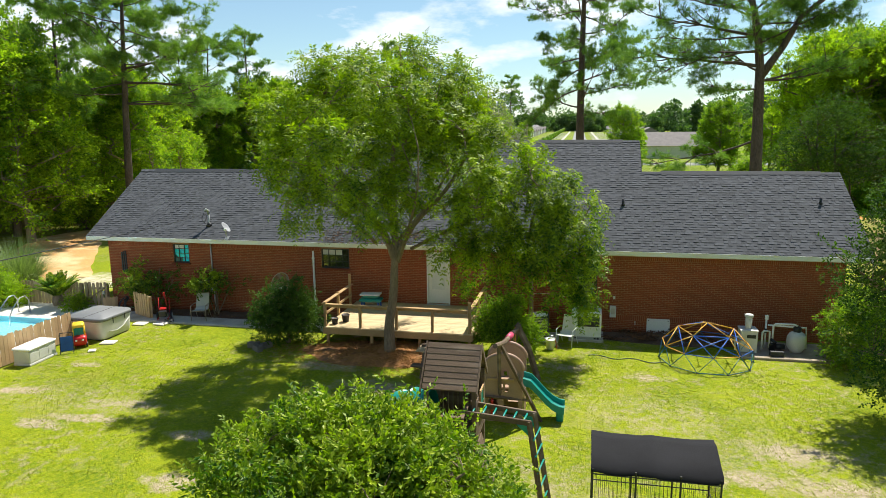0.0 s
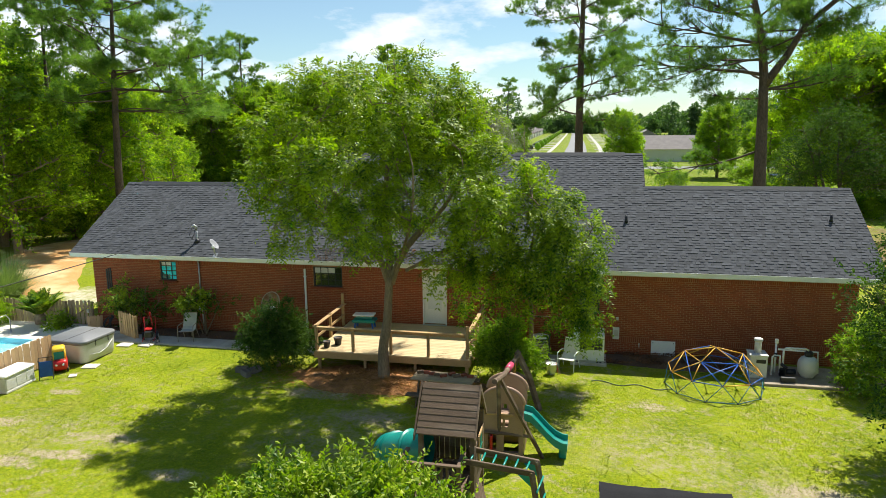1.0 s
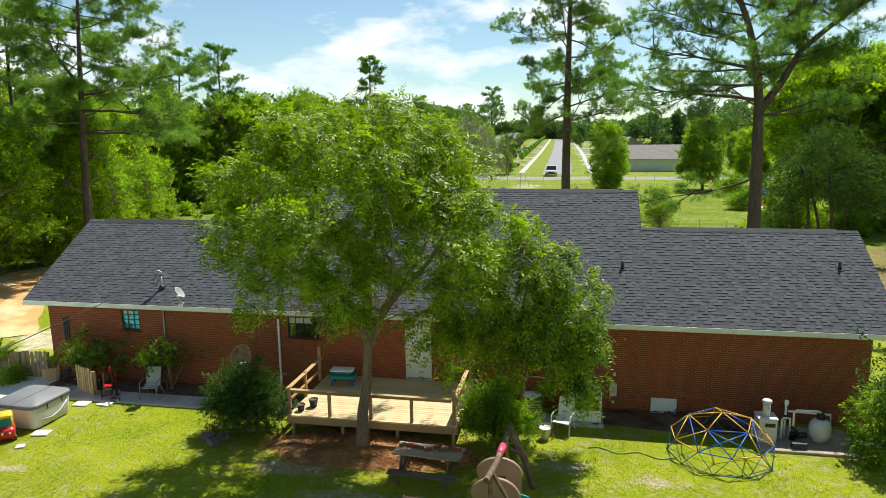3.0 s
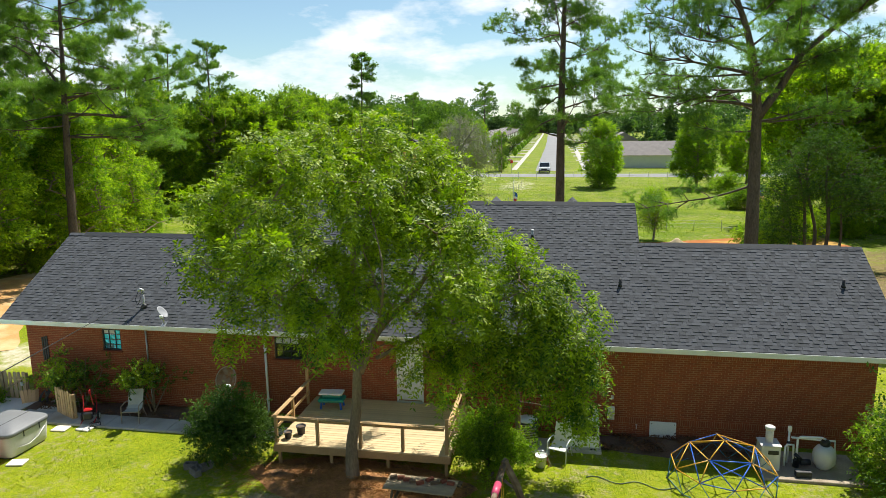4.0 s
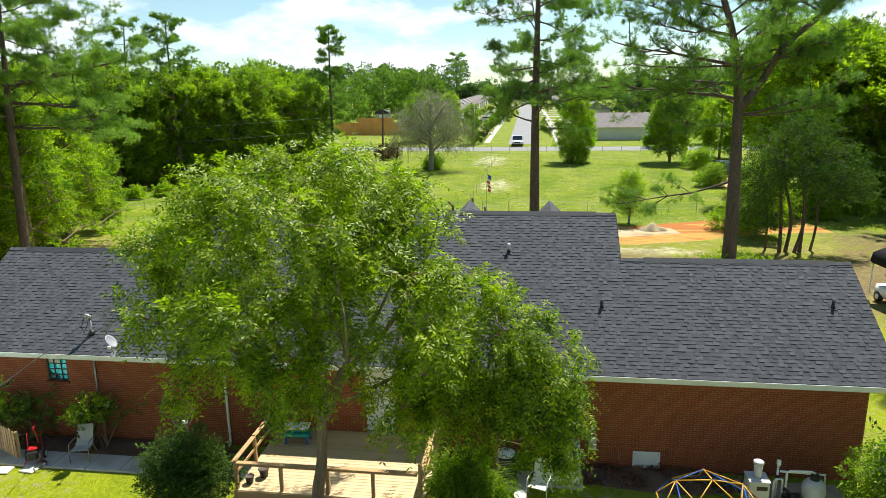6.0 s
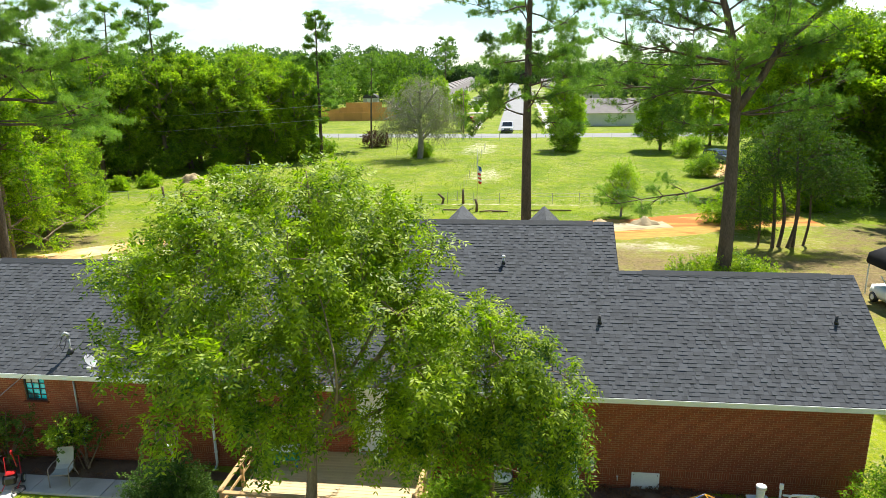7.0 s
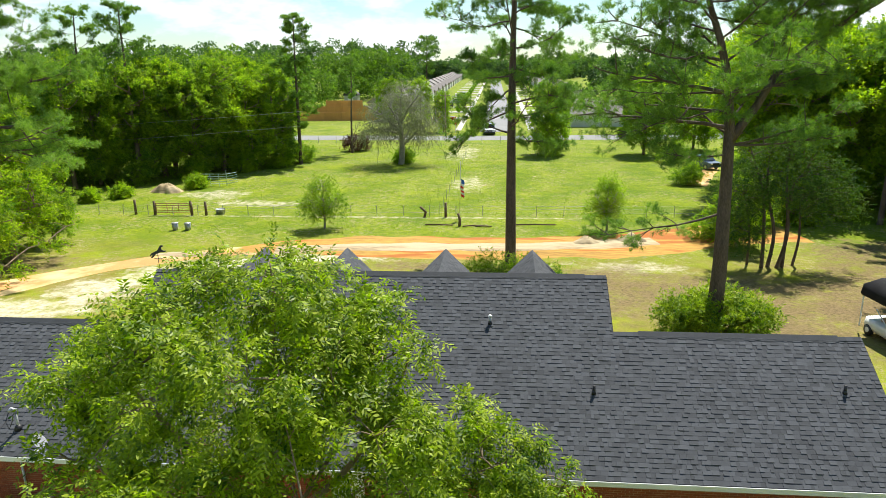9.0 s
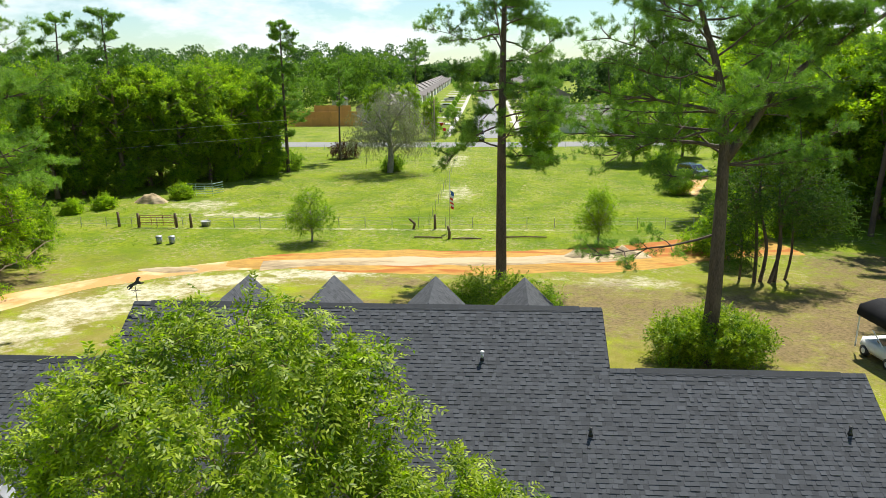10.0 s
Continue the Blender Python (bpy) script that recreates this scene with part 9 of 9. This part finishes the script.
rows_b = [(55 + rs_f.uniform(-6, 18), 10 + 5.5 * i + rs_f.uniform(-2, 2), rs_f.uniform(12, 18), rs_f.uniform(4, 6.5)) for i in range(22)]
rows_b += [(x + rs_f.uniform(-3, 3), 235 + rs_f.uniform(0, 40), rs_f.uniform(9, 14), rs_f.uniform(5, 7)) for x in np.arange(62, 260, 7)]
rows_c = [(x + rs_f.uniform(-6, 6), 560 + rs_f.uniform(0, 90), rs_f.uniform(25, 34) * (0.45 if -60 < x < 130 else 1.0), rs_f.uniform(10, 15)) for x in np.arange(-620, 640, 13)]
rows_c += [(x + rs_f.uniform(-6, 6), 330 + rs_f.uniform(0, 60), rs_f.uniform(19, 25), rs_f.uniform(7, 11)) for x in np.arange(-420, -60, 10)]
rows_c += [(x + rs_f.uniform(-6, 6), 330 + rs_f.uniform(0, 60), rs_f.uniform(18, 24), rs_f.uniform(7, 11)) for x in np.arange(75, 420, 11)]
rows_c += [(x + rs_f.uniform(-4, 4), 290 + rs_f.uniform(0, 60), rs_f.uniform(14, 19), rs_f.uniform(5, 8)) for x in np.arange(-64, -36, 5)] + [(x + rs_f.uniform(-4, 4), 230 + rs_f.uniform(0, 40), rs_f.uniform(13, 18), rs_f.uniform(5, 7)) for x in np.arange(38, 75, 5)]
rows_d = [(-62 + rs_f.uniform(-6, 6), -30 + 5.0 * i, rs_f.uniform(12, 17), rs_f.uniform(4, 6)) for i in range(12)] + [(70 + rs_f.uniform(-6, 6), -40 + 6.0 * i, rs_f.uniform(12, 17), rs_f.uniform(4, 6)) for i in range(10)]
rows_d += [(x + rs_f.uniform(-3, 3), -62 + rs_f.uniform(-5, 5), rs_f.uniform(11, 16), rs_f.uniform(4, 6)) for x in np.arange(-60, 70, 6)]
rows_c += [(x + rs_f.uniform(-4, 4), 480 + rs_f.uniform(0, 60), rs_f.uniform(9, 13), rs_f.uniform(6, 9)) for x in np.arange(-90, 80, 5)]
far_wood("woodland_beyond_field", "dense green woodland behind the field", rows_a, leaf_material("field_wood_leaves", (0.035, 0.085, 0.014), (0.19, 0.28, 0.03), 0.45), 91, 0.46, 1400)
far_wood("woodland_by_estate", "dense green woodland beside the estate", rows_b, M_leaf_light, 92, 0.62, 800)
# lighter bluish leaf colour imitates the haze of distance
far_wood("distant_woods", "line of distant woods on the horizon, leaf colour tinted for haze", rows_c, leaf_material("distant_leaves", (0.045, 0.095, 0.035), (0.15, 0.22, 0.08), 0.35), 93, 0.8, 1000)
far_wood("woodland_behind_garden", "woodland round the garden", rows_d, M_leaf_wood, 94, 0.8, 420)


# ---- lawn blades ----
def lawn(name, label, x0, x1, y0, y1, n, h, w, mat, seed, skip=None):
    rs = np.random.RandomState(seed)
    x, y = rs.uniform(x0, x1, n), rs.uniform(y0, y1, n)
    dens = np.array([noise.noise(Vector((a * 0.45, b * 0.45, 3.0))) + 0.6 * noise.noise(Vector((a * 1.4, b * 1.4, 8.0))) for a, b in zip(x, y)])
    keep = dens > rs.uniform(-0.75, 0.25, n)
    if skip is not None:
        keep &= ~skip(x, y)
    x, y = x[keep], y[keep]
    k = len(x)
    z = np.array([gz(a, b) for a, b in zip(x, y)])
    o = np.stack([x, y, z], 1)
    per = 3
    o = np.repeat(o, per, 0) + np.concatenate([rs.normal(scale=0.03, size=(k * per, 2)), np.zeros((k * per, 1))], 1)
    d = rs.normal(scale=0.55, size=(k * per, 3))
    d[:, 2] = 1
    d = unit(d)
    L = h * rs.uniform(0.5, 1.3, k * per)
    s = unit(np.cross(d, rs.normal(size=(k * per, 3)))) * w / 2
    v = np.stack([o - s, o + s, o + d * L[:, None]], 1).reshape(-1, 3)
    return tagged(part(name, fast_mesh(name, v, np.arange(len(v)).reshape(-1, 3)), mat), label, "grass", kind="stuff")


def near_skip(x, y):
    hard = ((x < -9.8) & (x > -13.8) & (y > -4.6)) | (x < -11.5) & (y > -8) | (y > -1.95) & (x < -2.5) | (y > -1.1) | ((x > 11.8) & (x < 14.7) & (y > -2.2)) | ((abs(x - 0.6) < 3.1) & (abs(y + 3.75) < 1.05)) | ((x > 7.0) & (x < 12.5) & (y > -1.15))
    return hard | ((x > DX0) & (x < DX1) & (y > DY))


M_field_grass = leaf_material("pasture_blades", (0.105, 0.17, 0.005), (0.27, 0.33, 0.008), 0.35)
M_straw_litter = leaf_material("straw_litter", (0.16, 0.07, 0.02), (0.52, 0.27, 0.09), 0.1, 0.8)
lawn("lawn_grass", "short sunlit lawn grass", -14, 16.5, -19, -1.0, 85000, 0.032, 0.016, M_grass, 201, near_skip)
lawn("lawn_grass_dry", "dry pale blades among the lawn grass", -14, 16.5, -19, -1.0, 16000, 0.04, 0.014, M_straw_grass, 202, near_skip)

lawn("field_grass", "rough pasture grass in front of the house", -46, 36, 40.8, 104, 45000, 0.10, 0.035, M_field_grass, 203)
straw_rs = np.random.RandomState(205)
sx_, sy_ = straw_rs.normal(0.6, 1.5, 9000), straw_rs.normal(-3.95, 0.62, 9000)
so_ = np.stack([sx_, sy_, 0.04 + 0.17 * np.maximum(1 - ((sx_ - 0.6) / 3.3) ** 2 - ((sy_ + 3.85) / 1.25) ** 2, 0)], 1)
sd_ = straw_rs.normal(size=(9000, 3)) * np.array([1, 1, 0.35])
sv_, sf_ = leaf_quads(so_, sd_, straw_rs.uniform(0.12, 0.28, 9000), np.full(9000, 0.014), straw_rs)
tagged(part("pine_straw", fast_mesh("pine_straw", sv_, sf_), M_straw_litter), "loose rust-brown pine needles under the tree", "mulch", kind="stuff")



def litter(name, label, n, xr, yr, zf, size, mat, seed):
    rs = np.random.RandomState(seed)
    x, y = rs.uniform(*xr, n), rs.uniform(*yr, n)
    keep = np.array([noise.noise(Vector((a * 1.3, b * 1.3, seed))) for a, b in zip(x, y)]) > rs.uniform(-0.4, 0.4, n)
    x, y = x[keep], y[keep]
    o = np.stack([x, y, zf(x, y)], 1)
    d = rs.normal(size=(len(x), 3)) * np.array([1, 1, 0.3])
    v, f = leaf_quads(o, d, size * rs.uniform(0.6, 1.4, len(x)), size * 0.45 * rs.uniform(0.6, 1.3, len(x)), rs)
    return tagged(part(name, fast_mesh(name, v, f), mat), label, "leaf litter", kind="stuff")


M_dead_leaf = leaf_material("dead_leaves", (0.06, 0.032, 0.018), (0.27, 0.13, 0.065), 0.1, 0.85, 2.0)
litter("wall_leaf_litter", "brown dead leaves along the brick wall", 6000, (7.2, 12.4), (-1.15, -0.03), lambda x, y: np.full(len(x), 0.14) * (1 - ((x - 9.8) / 2.9) ** 2) + 0.02, 0.08, M_dead_leaf, 206)
litter("bed_leaf_litter", "brown dead leaves on the bare soil strip", 4500, (-12.4, -3.5), (-1.05, -0.03), lambda x, y: np.full(len(x), 0.08), 0.07, M_dead_leaf, 207)
litter("roof_leaf_litter", "dead twigs and leaves on the roof edge", 900, (-3.4, 0.6), (-0.38, 0.35), lambda x, y: plane_z(y) + 0.025, 0.08, M_dead_leaf, 208)

# ---- bricks of the back wall ----
BL, BH, J = 0.192, 0.055, 0.0125
bricks = []


def blocked(x0, x1, z0, z1):
    return any(x1 > o[0] + 0.002 and x0 < o[1] - 0.002 and z1 > o[2] - 0.06 and z0 < o[3] for o in OPEN)


def course(z, h, ln, shift):
    x = WX0 - shift
    while x < WX1:
        a, b = max(x, WX0), min(x + ln, WX1)
        if b - a > 0.03:
            if not blocked(a, b, z, z + h):
                bricks.append((a, b, z, z + h))
            else:
                for o in OPEN:
                    if z + h > o[2] - 0.06 and z < o[3]:
                        if a < o[0] < b and o[0] - a > 0.03:
                            bricks.append((a, o[0] - 0.004, z, z + h))
                        if a < o[1] < b and b - o[1] > 0.03:
                            bricks.append((o[1] + 0.004, b, z, z + h))
        x += ln + J


z, r = 0.005, 0
while z < 0.42:
    course(z, BH, BL, (r % 2) * 0.102)
    z, r = z + BH + J, r + 1
course(z, BL, BH, 0.0)
z += BL + J
while z < 2.65:
    course(z, BH, BL, (r % 2) * 0.102)
    z, r = z + BH + J, r + 1
course(z, min(BL, WH - z - 0.005), BH, 0.02)
wall_ob = bpy.data.objects["wall_back"]


def brick_points(a, b, z0, z1, out):
    c = 0.004
    return [(a, 0.006, z0), (b, 0.006, z0), (b, 0.006, z1), (a, 0.006, z1), (a + c, -out, z0 + c), (b - c, -out, z0 + c), (b - c, -out, z1 - c), (a + c, -out, z1 - c)]


BF = np.array([(4, 5, 6, 7), (0, 1, 5, 4), (1, 2, 6, 5), (2, 3, 7, 6), (3, 0, 4, 7)])
rb_ = np.random.RandomState(7)
own, rest = [], []
for q in bricks:
    full = abs(q[1] - q[0] - BL) < 1e-6
    if full and 9.9 < q[0] < 13.4 and 0.7 < q[2] < 1.85 and len(own) < 295:
        own.append(q)
    else:
        rest.append(brick_points(*q, rb_.choice([0.003, 0.005, 0.008])))
rest = np.array(rest).reshape(-1, 3)
part("bricks", fast_mesh("bricks", rest, (BF[None] + 8 * np.arange(len(rest) // 8)[:, None, None]).reshape(-1, 4)), M_brick, wall_ob, kind="stuff")
brick_me = fast_mesh("brick", np.array(brick_points(-BL / 2, BL / 2, -BH / 2, BH / 2, 0.005)), BF)
brick_me.materials.append(M_brick)
for a, b, z0, z1 in own:
    o = new("brick", brick_me)
    o.parent = wall_ob
    o.location = ((a + b) / 2, rb_.uniform(-0.002, 0.001), (z0 + z1) / 2)

# ---- single shingles ----
shingle_cache = {}
for q in single_sh:
    p = np.array(q)
    c = p[0].copy()
    key = tuple(np.round((p[7] - c), 3))
    if key not in shingle_cache:
        shingle_cache[key] = fast_mesh("shingle", p - c, BOXF)
        shingle_cache[key].materials.append(M_shingle)
    o = new("shingle", shingle_cache[key])
    o.parent = roof_ob
    o.location = c
